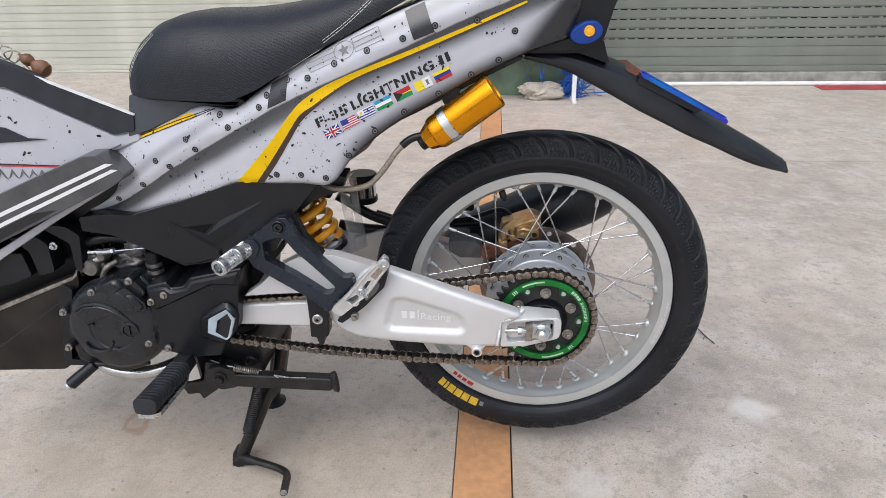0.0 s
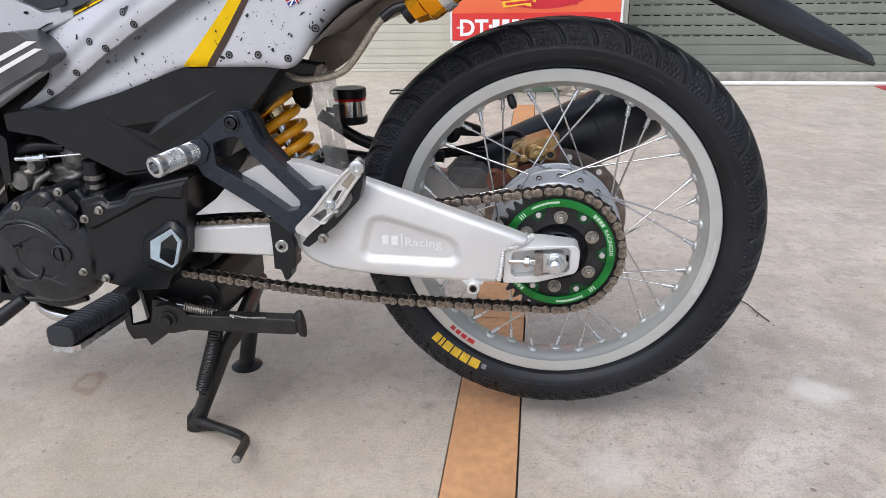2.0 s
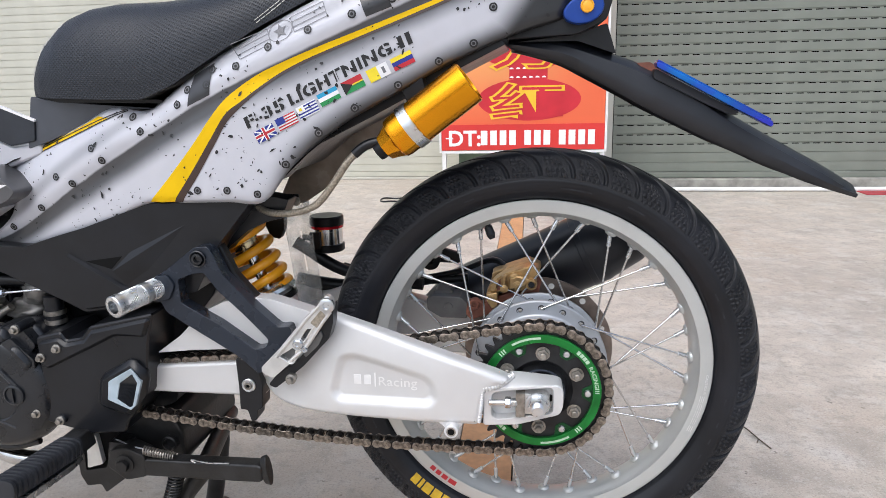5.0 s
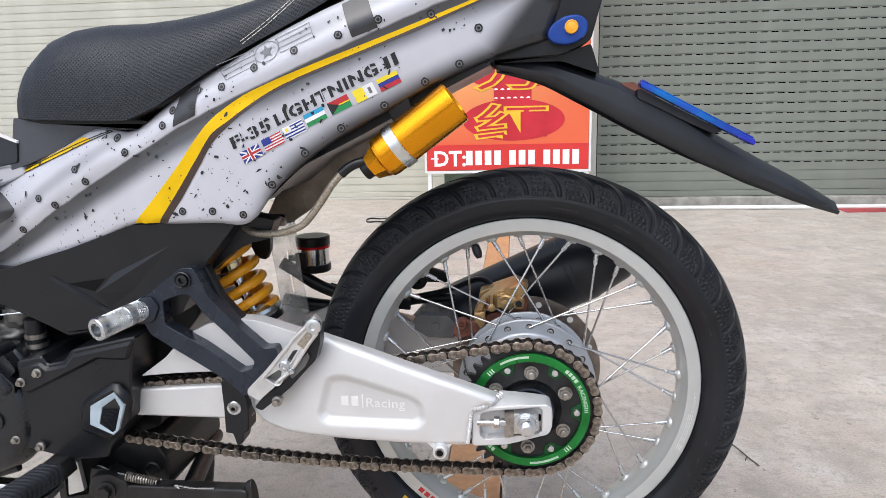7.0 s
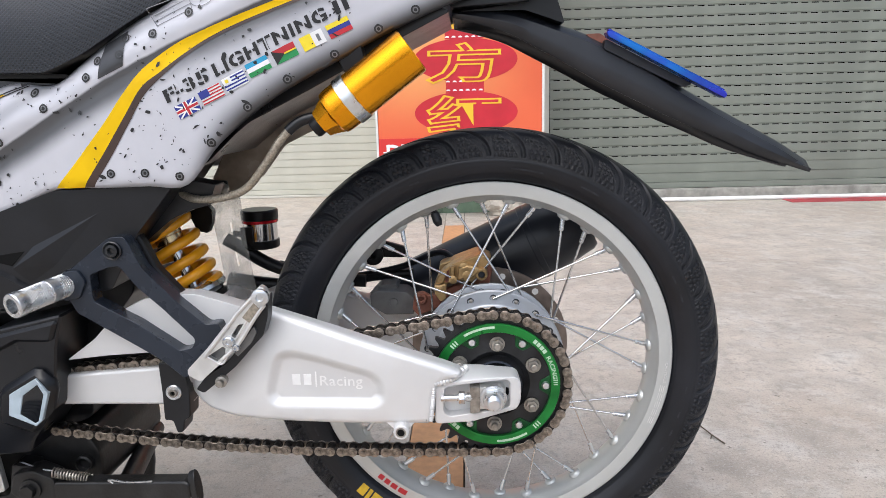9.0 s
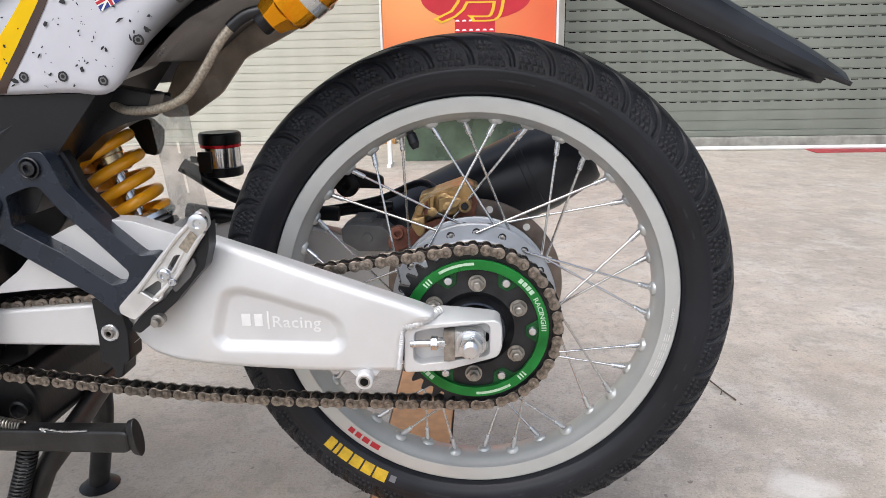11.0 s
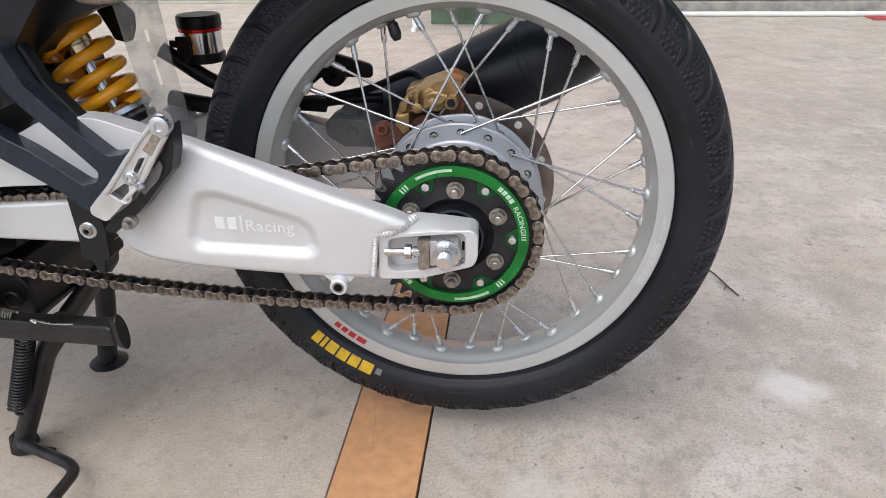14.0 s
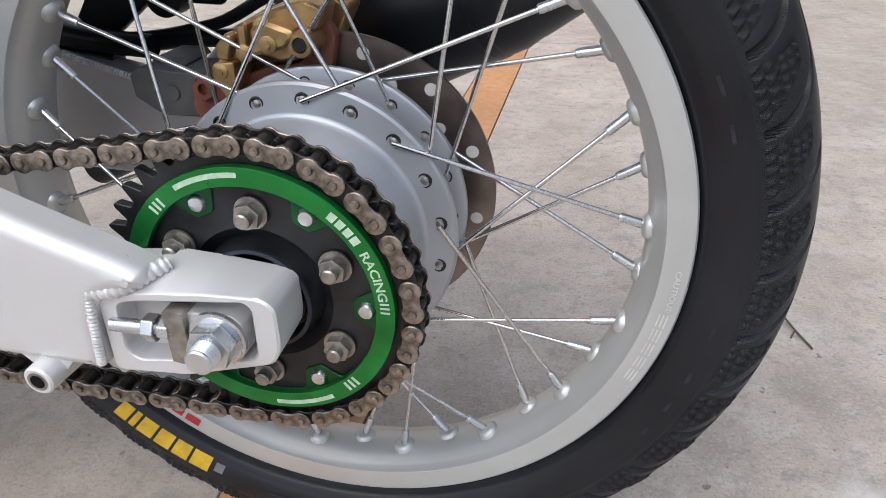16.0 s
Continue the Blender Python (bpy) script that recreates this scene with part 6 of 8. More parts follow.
# Vent is a flat black sheet; its inner shade is only colour.
part("vent", prism([(-0.5389, 0.5062), (-0.4900, 0.5130), (-0.5060, 0.4968)], -0.1186, -0.116, 0.0005), M_SHADE_BLACK, side)
# Black plate added only to darken the see-through gap under the wing.
part("inner_guard", prism(rounded([(-0.770, 0.480), (-0.620, 0.480), (-0.620, 0.580), (-0.665, 0.600), (-0.770, 0.585)], 0.004), -0.072, -0.060, 0.003), M_BLACK, bike)
part("rear_cover", prism(rounded([(-0.3367, 0.5851), (-0.296, 0.600), (-0.258, 0.634), (-0.300, 0.640), (-0.370, 0.600), (-0.399, 0.540), (-0.392, 0.522), (-0.380, 0.511), (-0.3755, 0.5105), (-0.3690, 0.5180), (-0.3427, 0.5385), (-0.3190, 0.5490), (-0.2995, 0.5535), (-0.2900, 0.5760)], 0.003), -0.085, -0.055, 0.003), M_BLACK, bike)
part("undertray", prism(rounded([(-0.298, 0.602), (-0.248, 0.641), (-0.181, 0.673), (-0.080, 0.724), (-0.030, 0.748), (-0.060, 0.757), (-0.200, 0.704), (-0.320, 0.640)], 0.006), -0.085, 0.085, 0.006), M_BLACK, bike, "black undertray below the tail")
GUARD_OUT = rounded([(-0.3700, 0.5450), (-0.3610, 0.5390), (-0.3315, 0.5402), (-0.2905, 0.5669), (-0.2584, 0.6069), (-0.2152, 0.6270), (-0.1500, 0.6600), (-0.1500, 0.6900), (-0.2632, 0.6500), (-0.3415, 0.6000)], 0.005)
part("splash_guard", prism(GUARD_OUT, 0.098, 0.1025, 0.0015), mat("dusty_smoked_plastic", (0.33, 0.275, 0.22), 0.24, var=0.3, scale=16, rvar=0.12, patch=0.35, pscale=14), bike, "dusty smoked plastic splash guard")

# gold reservoir with its clamp, end fitting and hose
R0, R1 = Vector((-0.163, -0.106, 0.641)), Vector((-0.0705, -0.106, 0.7085))
L = (R1 - R0).length
gold = turned([(0, 0.004), (0.012, 0.004), (0.0205, 0.0105), (0.0235, 0.0125), (0.0245, 0.018), (0.0245, L - 0.0015), (0.0235, L), (0.0225, L), (0.0215, L - 0.002), (0, L - 0.002)], R0, R1, 48)
reservoir = part("shock_reservoir", gold, M_GOLD, bike, "gold anodised shock reservoir")
part("clamp_band", turned([(0.0248, 0.030), (0.0262, 0.0305), (0.0262, 0.0425), (0.0248, 0.043)], R0, R1, 48), M_ZINC, reservoir, "bright alloy clamp band")
hexend = turned([(0, -0.004), (0.0155, -0.004), (0.0185, 0.004), (0.0225, 0.012), (0, 0.012)], R0, R1, 8)
part("hex_end", hexend, M_GOLD, reservoir)
part("knob", turned([(0, -0.014), (0.0095, -0.014), (0.0105, -0.012), (0.0105, -0.005), (0.0085, -0.004), (0, -0.004)], R0, R1, 10), M_FRAME_BLACK, reservoir)
part("reservoir_stay", prism(rounded([(-0.140, 0.688), (-0.118, 0.700), (-0.122, 0.716), (-0.146, 0.704)], 0.003), -0.108, -0.080, 0.002), M_FRAME_BLACK, reservoir)
hose = curve([(-0.170, -0.106, 0.646), (-0.189, -0.108, 0.6405), (-0.208, -0.110, 0.624), (-0.229, -0.108, 0.596), (-0.250, -0.105, 0.5735), (-0.277, -0.100, 0.5635), (-0.310, -0.092, 0.5615), (-0.332, -0.080, 0.567)], 8)
part("hose", tube(hose[10:], 0.0042, 12), M_HOSE, reservoir, "braided steel hose")
part("hose_sleeve", tube(hose[:14], 0.0056, 12), M_BLACK, reservoir)

# ---- shock absorber ----
S0, S1 = Vector((-0.3985, -0.018, 0.556)), Vector((-0.3500, -0.018, 0.4420))
shock = new("shock_absorber")
shock.parent = bike
turns, axis = 5.75, (S1 - S0).normalized()
right_, front_ = Vector((-axis.z, 0, axis.x)), Vector((0, -1, 0))
wire = []
for i in range(int(turns * 26) + 1):
    q = i / 26
    f = q / turns
    a = 2 * math.pi * (q - 0.65)
    wire.append(S0 + (S1 - S0) * (f + 0.05 * math.sin(math.pi * f)) + 0.0298 * (math.cos(a) * right_ + math.sin(a) * front_))
part("spring", tube(wire, 0.0061, 14), M_SPRING, shock, "orange coil spring")
part("damper_body", turned([(0, -0.03), (0.0175, -0.03), (0.0175, 0.052), (0.0165, 0.053), (0.0165, 0.060), (0.0185, 0.061), (0.0185, 0.070), (0.0165, 0.071), (0, 0.071)], S0, S1, 28), M_DAMPER, shock, "gold-tinted damper body")
part("damper_rod", rod(S0.lerp(S1, 0.5), S1, 0.0075, None, 16), M_CHROME, shock)
part("lower_cup", turned([(0, -0.004), (0.032, -0.004), (0.0365, 0.0), (0.0365, 0.005), (0.028, 0.011), (0, 0.011)], S1, S1 + (S1 - S0), 32), M_ZINC, shock)
part("preload_ring", turned([(0.030, 0.011), (0.034, 0.012), (0.034, 0.018), (0.030, 0.019)], S1, S1 + (S1 - S0), 32), M_FRAME_BLACK, shock)
part("upper_cup", turned([(0, 0.006), (0.033, 0.006), (0.033, 0.0), (0, -0.002)], S0, S0 + (S0 - S1), 28), M_FRAME_BLACK, shock)
part("shock_mount", prism(rounded([(-0.3794, 0.5500), (-0.3450, 0.5440), (-0.3345, 0.5330), (-0.3365, 0.5169), (-0.3430, 0.5040), (-0.3570, 0.5075), (-0.3588, 0.5142), (-0.3683, 0.5344)], 0.003), 0.018, 0.030, 0.003), M_FRAME_BLACK, bike, "black frame plate behind the shock")
GL, GR = ((-0.3145, -0.045, 0.560), (-0.3068, -0.045, 0.4974), (-0.3005, -0.045, 0.4330)), ((-0.2948, 0.004, 0.560), (-0.2910, 0.004, 0.4924), (-0.2822, 0.004, 0.4245))


def guard_sheet():
    """A clear sheet set nearly along the wheel's plane, with two narrow slots and a folded lower edge."""
    def at(u, v):
        k = min(1, int(v * 2))
        f = v * 2 - k
        a, b = Vector(GL[k]).lerp(Vector(GL[k + 1]), f), Vector(GR[k]).lerp(Vector(GR[k + 1]), f)
        return a.lerp(b, u)
    us, vs = [0, 0.2, 0.5, 0.60, 0.62, 1.0], [0, 0.16, 0.28, 0.37, 0.5, 0.69, 0.85, 1.0]
    bm = bmesh.new()
    rows = [[bm.verts.new(at(u, v)) for u in us] for v in vs]
    for i in range(len(vs) - 1):
        for j in range(len(us) - 1):
            if (i, j) in ((2, 2), (4, 2)):
                continue
            bm.faces.new((rows[i][j], rows[i][j + 1], rows[i + 1][j + 1], rows[i + 1][j]))
    return bm


sheet_ob = part("clear_guard", guard_sheet(), M_CLEAR, bike, "scuffed clear plastic splash guard", weighted=False)
gs = sheet_ob.modifiers.new("thickness", "SOLIDIFY")
gs.thickness, gs.offset = 0.0016, 0.0
part("guard_plate", prism(rounded([(-0.318, 0.575), (-0.294, 0.575), (-0.294, 0.560), (-0.316, 0.560)], 0.003), -0.036, -0.0325, 0.001), M_FRAME_BLACK, bike)
for gx in (-0.312, -0.298):
    part("guard_screw", lathe([(0, -0.036), (0.006, -0.036), (0.0055, -0.039), (0.002, -0.0395), (0, -0.039)], 16, gx, 0.566), M_STEEL_WORN, bike)

# brake fluid cup on the far side
cup = new("fluid_cup")
cup.parent = bike
FXc, FYc = -0.304, 0.110
def upright(profile, name, material, label=""):
    bm = turned([(r, h * 0.885) for r, h in profile], (FXc, FYc, 0.467), (FXc, FYc, 1.0), 36)
    return part(name, bm, material, cup, label)
upright([(0, 0), (0.0235, 0), (0.025, 0.002), (0.025, 0.012), (0.0235, 0.013), (0, 0.013)], "cup_base", M_FRAME_BLACK)
upright([(0.0228, 0.0125), (0.0228, 0.040), (0, 0.040)], "cup_body", M_CHROME, "polished alloy cup")
upright([(0.0238, 0.0395), (0.0245, 0.040), (0.0245, 0.044), (0.0238, 0.0445), (0, 0.0445)], "red_ring", M_RED_RING, "red anodised ring")
upright([(0.0245, 0.0445), (0.0252, 0.046), (0.0252, 0.058), (0.0235, 0.060), (0, 0.060)], "cup_lid", M_FRAME_BLACK)
part("cup_stay", prism([(-0.340, 0.484), (-0.315, 0.482), (-0.315, 0.490), (-0.340, 0.492)], 0.100, 0.106, 0.001), M_FRAME_BLACK, cup)
part("cup_wrap", prism(rounded([(-0.324, 0.474), (-0.308, 0.474), (-0.308, 0.499), (-0.324, 0.499)], 0.002), 0.0845, 0.0880, 0.0004), M_FRAME_BLACK, cup)

# subframe tubes seen past the shock
sub = tube(curve([(-0.350, 0.098, 0.482), (-0.332, 0.100, 0.470), (-0.290, 0.100, 0.4435), (-0.230, 0.102, 0.424), (-0.160, 0.102, 0.418)], 6), 0.0092, 12)
part("subframe_tube", sub, M_FRAME_BLACK, bike)
part("subframe_tube", tube(curve([(-0.350, 0.100, 0.424), (-0.305, 0.100, 0.4165), (-0.260, 0.106, 0.410), (-0.200, 0.112, 0.402)], 6), 0.0105, 12), M_FRAME_BLACK, bike)
part("inner_fender", prism(rounded([(-0.440, 0.560), (-0.330, 0.640), (-0.300, 0.640), (-0.360, 0.565), (-0.425, 0.540), (-0.440, 0.540)], 0.01), -0.050, 0.060, 0.004), M_FRAME_BLACK, bike)

# ---- footrest bracket and pegs ----
hanger = new("footrest_hanger")
hanger.parent = bike
hanger["label"] = "grey-black forked alloy footrest hanger"
outline = rounded([(-0.4411, 0.4907), (-0.4289, 0.4993), (-0.3884, 0.5291), (-0.3729, 0.5300), (-0.3678, 0.5214), (-0.3577, 0.4959), (-0.3238, 0.4591), (-0.2958, 0.4335), (-0.2822, 0.4354), (-0.2790, 0.4230), (-0.2964, 0.4060), (-0.3140, 0.3800), (-0.3240, 0.3740), (-0.3480, 0.3960), (-0.3857, 0.4200), (-0.4315, 0.4490), (-0.4396, 0.4660)], 0.0035, 2)
hole = rounded([(-0.4132, 0.4899), (-0.3936, 0.4972), (-0.3813, 0.4988), (-0.3644, 0.4757), (-0.3389, 0.4509), (-0.3085, 0.4180), (-0.3120, 0.4083), (-0.3260, 0.4050), (-0.3693, 0.4364), (-0.4124, 0.4611)], 0.003, 2)
part("fork", prism(outline, -0.136, -0.116, 0.0030, 1, holes=(hole,)), M_GREY_BLACK, hanger)
back = rounded([(-0.4560, 0.4880), (-0.4010, 0.5310), (-0.3900, 0.5350), (-0.3700, 0.5330), (-0.3620, 0.5180), (-0.3520, 0.4930), (-0.3190, 0.4530), (-0.2960, 0.4310), (-0.3040, 0.4180), (-0.3290, 0.4480), (-0.3600, 0.4790), (-0.3790, 0.5020), (-0.4000, 0.5010), (-0.4200, 0.4900), (-0.4300, 0.4700)], 0.003, 2)
part("backing_plate", prism(back, -0.1155, -0.1000, 0.002, 1), M_FRAME_BLACK, hanger, "black steel backing plate")
hb = lathe([(0.0100, -0.134), (0.0100, -0.1385), (0.0088, -0.1392), (0.0064, -0.1370), (0.0064, -0.1400), (0.0038, -0.1405), (0.0036, -0.1370), (0, -0.1370)], 24, -0.3853, 0.5157)
part("hanger_bolt", hb, M_ENGINE, hanger)
P0, P1 = Vector((-0.434, -0.122, 0.4815)), Vector((-0.4615, -0.1925, 0.4735))
PL = (P1 - P0).length
peg = part("passenger_peg", turned([(0, 0.012), (0.0115, 0.012), (0.0118, 0.014), (0.0118, PL * 0.42), (0.0126, PL * 0.43), (0.0126, PL * 0.50), (0.0118, PL * 0.51), (0.0118, PL * 0.86), (0.0129, PL * 0.88), (0.0129, PL * 0.985), (0.0120, PL), (0.0078, PL), (0.0070, PL - 0.012), (0, PL - 0.012)], P0, P1, 40), M_ZINC, hanger, "knurled bright alloy peg")
kn = bmesh.new()
axis = (P1 - P0).normalized()
side_v = axis.orthogonal().normalized()
up_v = axis.cross(side_v)
for lo_, hi_ in ((0.18, 0.41), (0.53, 0.85)):
    rows = int((hi_ - lo_) * PL / 0.0022)
    for i in range(rows):
        for k in range(34):
            a = 2 * math.pi * (k + 0.5 * (i % 2)) / 34
            out = math.cos(a) * side_v + math.sin(a) * up_v
            tan = -math.sin(a) * side_v + math.cos(a) * up_v
            c = P0 + axis * (lo_ * PL + i * 0.0022) + out * 0.0117
            tip = kn.verts.new(c + out * 0.0008)
            q = [kn.verts.new(c + d) for d in (axis * 0.0011, tan * 0.0010, -axis * 0.0011, -tan * 0.0010)]
            for j in range(4):
                kn.faces.new((q[j], q[(j + 1) % 4], tip))
tagged(part("knurling", kn, M_ZINC, peg, sharp=10), kind="stuff")
part("peg_clevis", prism(rounded([(-0.452, 0.470), (-0.440, 0.495), (-0.424, 0.497), (-0.416, 0.484), (-0.424, 0.466), (-0.440, 0.462)], 0.004), -0.140, -0.112, 0.003), M_GREY_BLACK, hanger)

# folded bright alloy lever at the fork's tip, with a rubber pad
lever_o = rounded([(-0.2229, 0.4840), (-0.2165, 0.4794), (-0.2147, 0.4700), (-0.2231, 0.4582), (-0.2312, 0.4461), (-0.2513, 0.4187), (-0.2620, 0.4084), (-0.2924, 0.3818), (-0.3052, 0.3886), (-0.3053, 0.3950), (-0.2820, 0.4185), (-0.2586, 0.4461), (-0.2375, 0.4654)], 0.003, 3)
web = rounded([(-0.2480, 0.4430), (-0.2400, 0.4440), (-0.2500, 0.4270), (-0.2560, 0.4310)], 0.0015, 2)
web2 = rounded([(-0.2660, 0.4200), (-0.2600, 0.4150), (-0.2740, 0.4030), (-0.2830, 0.4090)], 0.0015, 2)
LV = -0.172
lever = part("folded_lever", prism(lever_o, LV - 0.003, LV + 0.006, 0.0018, 2, holes=(web, web2)), M_RAW_ARM, hanger, "cast bright alloy folded lever")
part("lever_back", prism(shrink(lever_o, 0.0025), LV + 0.004, LV + 0.010, 0.001), M_CARRIER, lever)
part("lever_ridge", tube(curve([(-0.2270, LV - 0.0035, 0.4750), (-0.2440, LV - 0.0035, 0.4590), (-0.2640, LV - 0.0035, 0.4350), (-0.2860, LV - 0.0035, 0.4090)], 5), 0.0022, 8), M_RAW_ARM, lever)
part("lever_ridge", tube(curve([(-0.2190, LV - 0.0035, 0.4640), (-0.2300, LV - 0.0035, 0.4500), (-0.2490, LV - 0.0035, 0.4230), (-0.2680, LV - 0.0035, 0.4060)], 5), 0.0020, 8), M_RAW_ARM, lever)
part("lever_ridge", tube([(-0.2380, LV - 0.003, 0.4480), (-0.2520, LV - 0.003, 0.4270)], 0.0013, 8), M_RAW_ARM, lever)
part("lever_ridge", tube(curve([(-0.2830, LV - 0.003, 0.4090), (-0.2700, LV - 0.003, 0.4010), (-0.2640, LV - 0.003, 0.4060), (-0.2620, LV - 0.003, 0.4170)], 4), 0.0013, 8), M_RAW_ARM, lever)
part("lever_eye", lathe([(0, LV - 0.003), (0.0090, LV - 0.003), (0.0086, LV - 0.0075), (0.0060, LV - 0.0085), (0.0040, LV - 0.0085), (0.0034, LV - 0.006), (0, LV - 0.006)], 24, -0.2222, 0.4724), M_ZINC, lever)
part("lever_tag", prism(rounded([(-0.2300, 0.4660), (-0.2240, 0.4590), (-0.2360, 0.4450), (-0.2430, 0.4510)], 0.001), LV - 0.0042, LV - 0.003, 0.0004), M_HOSE, lever, "tan printed tag")
for x, z, r in ((-0.2590, 0.4252, 0.0046), (-0.2517, 0.4190, 0.0030)):
    part("lever_screw", lathe([(0, LV - 0.003), (r * 1.3, LV - 0.003), (r * 1.3, LV - 0.006), (r, LV - 0.0072), (r * 0.5, LV - 0.0073), (r * 0.45, LV - 0.0055), (0, LV - 0.0055)], 18, x, z), M_ZINC, lever)
part("pad", prism(rounded([(-0.2171, 0.4719), (-0.2190, 0.4480), (-0.2250, 0.4290), (-0.2350, 0.4190), (-0.2560, 0.3960), (-0.2751, 0.3800), (-0.2930, 0.3660), (-0.3013, 0.3703), (-0.2900, 0.3840), (-0.2661, 0.3989), (-0.2450, 0.4250), (-0.2343, 0.4452)], 0.003), LV + 0.004, LV + 0.022, 0.003), M_BLACK, lever, "black rubber pad")
part("pad_tongue", prism(rounded([(-0.2430, 0.4280), (-0.2330, 0.4400), (-0.2310, 0.4330), (-0.2370, 0.4220), (-0.2530, 0.4070), (-0.2560, 0.4120)], 0.002), LV + 0.001, LV + 0.005, 0.001), M_CARRIER, lever)
ps = bmesh.new()
screw(-0.2715, LV - 0.001, 0.3810, 0.0042, 0.006, ps)
rod((-0.2715, LV + 0.006, 0.3810), (-0.2715, LV - 0.001, 0.3810), 0.0055, None, 14, 0.0005, ps)
part("pad_screw", ps, M_STEEL_WORN, lever)
lever.location = (-0.006, 0.018, -0.003)
part("lever_pivot", prism(rounded([(-0.3150, 0.3840), (-0.3080, 0.3960), (-0.2900, 0.4040), (-0.2800, 0.3980), (-0.2950, 0.3850), (-0.3080, 0.3780)], 0.003), LV + 0.022, -0.120, 0.003), M_GREY_BLACK, hanger)

# ---- engine ----
engine = new("engine")
engine.parent = bike
engine["label"] = "black single-cylinder engine with raw alloy head"
EX, EZ = -0.676, 0.336
crank = rounded([(-0.770, 0.322), (-0.752, 0.364), (-0.716, 0.394), (-0.690, 0.412), (-0.660, 0.424), (-0.622, 0.424), (-0.604, 0.395), (-0.606, 0.320), (-0.630, 0.290), (-0.655, 0.262), (-0.706, 0.244), (-0.764, 0.260)], 0.010)
part("crankcase", prism(crank, -0.118, 0.10, 0.008, 3), M_ENGINE, engine)
dome = lathe([(0, -0.142), (0.030, -0.142), (0.034, -0.1405), (0.036, -0.142), (0.066, -0.1395), (0.074, -0.134), (0.079, -0.124), (0.081, -0.112), (0, -0.112)], 72, EX, EZ)
part("generator_cover", dome, M_ENGINE, engine, "round black generator cover")
for pts, r in (([(-0.7303, -0.139, 0.3697), (-0.7140, -0.141, 0.3803), (-0.6903, -0.142, 0.3839), (-0.6731, -0.142, 0.3792), (-0.6570, -0.142, 0.3695), (-0.6400, -0.141, 0.3500)], 0.0030), ([(-0.7276, -0.141, 0.3689), (-0.7124, -0.1425, 0.3440), (-0.7023, -0.1425, 0.3470)], 0.0022), ([(-0.6793, -0.1425, 0.3046), (-0.6511, -0.140, 0.2915)], 0.0020), ([(-0.7245, -0.1425, 0.3130), (-0.7176, -0.1425, 0.3013), (-0.7027, -0.1425, 0.2964), (-0.6863, -0.1425, 0.3022), (-0.6767, -0.1425, 0.3163)], 0.0024)):
    part("cover_rib", tube(curve(pts, 6) if len(pts) > 3 else pts, r, 8), M_ENGINE, engine)
part("cover_step", prism([(-0.7300, 0.3660), (-0.7140, 0.3770), (-0.6903, 0.3805), (-0.6731, 0.3760), (-0.6560, 0.3660), (-0.6420, 0.3500), (-0.6620, 0.3560), (-0.6790, 0.3620), (-0.7060, 0.3480), (-0.7160, 0.3470)], -0.1440, -0.1390, 0.0015, 1), M_ENGINE, engine)
part("housing_facet", prism([(-0.6449, 0.3968), (-0.6351, 0.4050), (-0.6131, 0.3796), (-0.6265, 0.3671)], -0.1440, -0.115, 0.0045, 1), M_ENGINE, engine)
part("housing_facet", prism([(-0.6863, 0.4156), (-0.6610, 0.4279), (-0.6409, 0.4166), (-0.6453, 0.4046), (-0.6775, 0.3790), (-0.6909, 0.3800), (-0.7058, 0.3903)], -0.1390, -0.110, 0.0070, 1), M_ENGINE, engine)
cap = lathe([(0.0135, -0.136), (0.0138, -0.1445), (0.0112, -0.1455), (0.0105, -0.1435), (0, -0.1435)], 28, -0.6442, 0.3382)
box(-0.6450, -0.6434, -0.1462, -0.1430, 0.3290, 0.3474, 0.0004, cap)
part("filler_cap", cap, M_ENGINE, engine, "round black screw cap")
part("upper_housing", prism(rounded([(-0.712, 0.388), (-0.690, 0.412), (-0.652, 0.424), (-0.628, 0.423), (-0.612, 0.400), (-0.632, 0.380), (-0.660, 0.398), (-0.690, 0.396)], 0.005), -0.132, -0.110, 0.004), M_ENGINE, engine)
part("upper_housing", prism(rounded([(-0.655, 0.405), (-0.640, 0.412), (-0.612, 0.384), (-0.613, 0.372), (-0.624, 0.375)], 0.003), -0.139, -0.112, 0.003), M_ENGINE, engine)
spc = rounded([(-0.6094, 0.4120), (-0.5753, 0.4199), (-0.5690, 0.4094), (-0.5486, 0.4134), (-0.5364, 0.4277), (-0.4511, 0.4466), (-0.4620, 0.4080), (-0.4720, 0.3400), (-0.5000, 0.3050), (-0.5075, 0.2880), (-0.5567, 0.2842), (-0.6180, 0.3000), (-0.6080, 0.3300), (-0.6086, 0.3668)], 0.003, 2)
part("sprocket_cover", prism(spc, -0.134, -0.060, 0.0045, 1), M_BLACK, engine, "angular satin black sprocket cover")
part("cover_facet", prism([(-0.6060, 0.4070), (-0.5765, 0.4135), (-0.5680, 0.4060), (-0.5440, 0.4110), (-0.5330, 0.4235), (-0.4545, 0.4415), (-0.4640, 0.4170), (-0.5010, 0.4180), (-0.5970, 0.3715), (-0.6050, 0.3760)], -0.1385, -0.130, 0.0035, 1), M_BLACK, engine)
hexo = [(-0.4811, 0.3913), (-0.4626, 0.3703), (-0.4721, 0.3396), (-0.4932, 0.3130), (-0.5348, 0.3264), (-0.5270, 0.3656)]
part("hex_frame", prism(hexo, -0.1445, -0.125, 0.0065, 1), M_BLACK, engine)
hin = [(-0.4970, 0.3612), (-0.4797, 0.3733), (-0.4747, 0.3618), (-0.4843, 0.3314), (-0.4887, 0.3290), (-0.5033, 0.3397)]
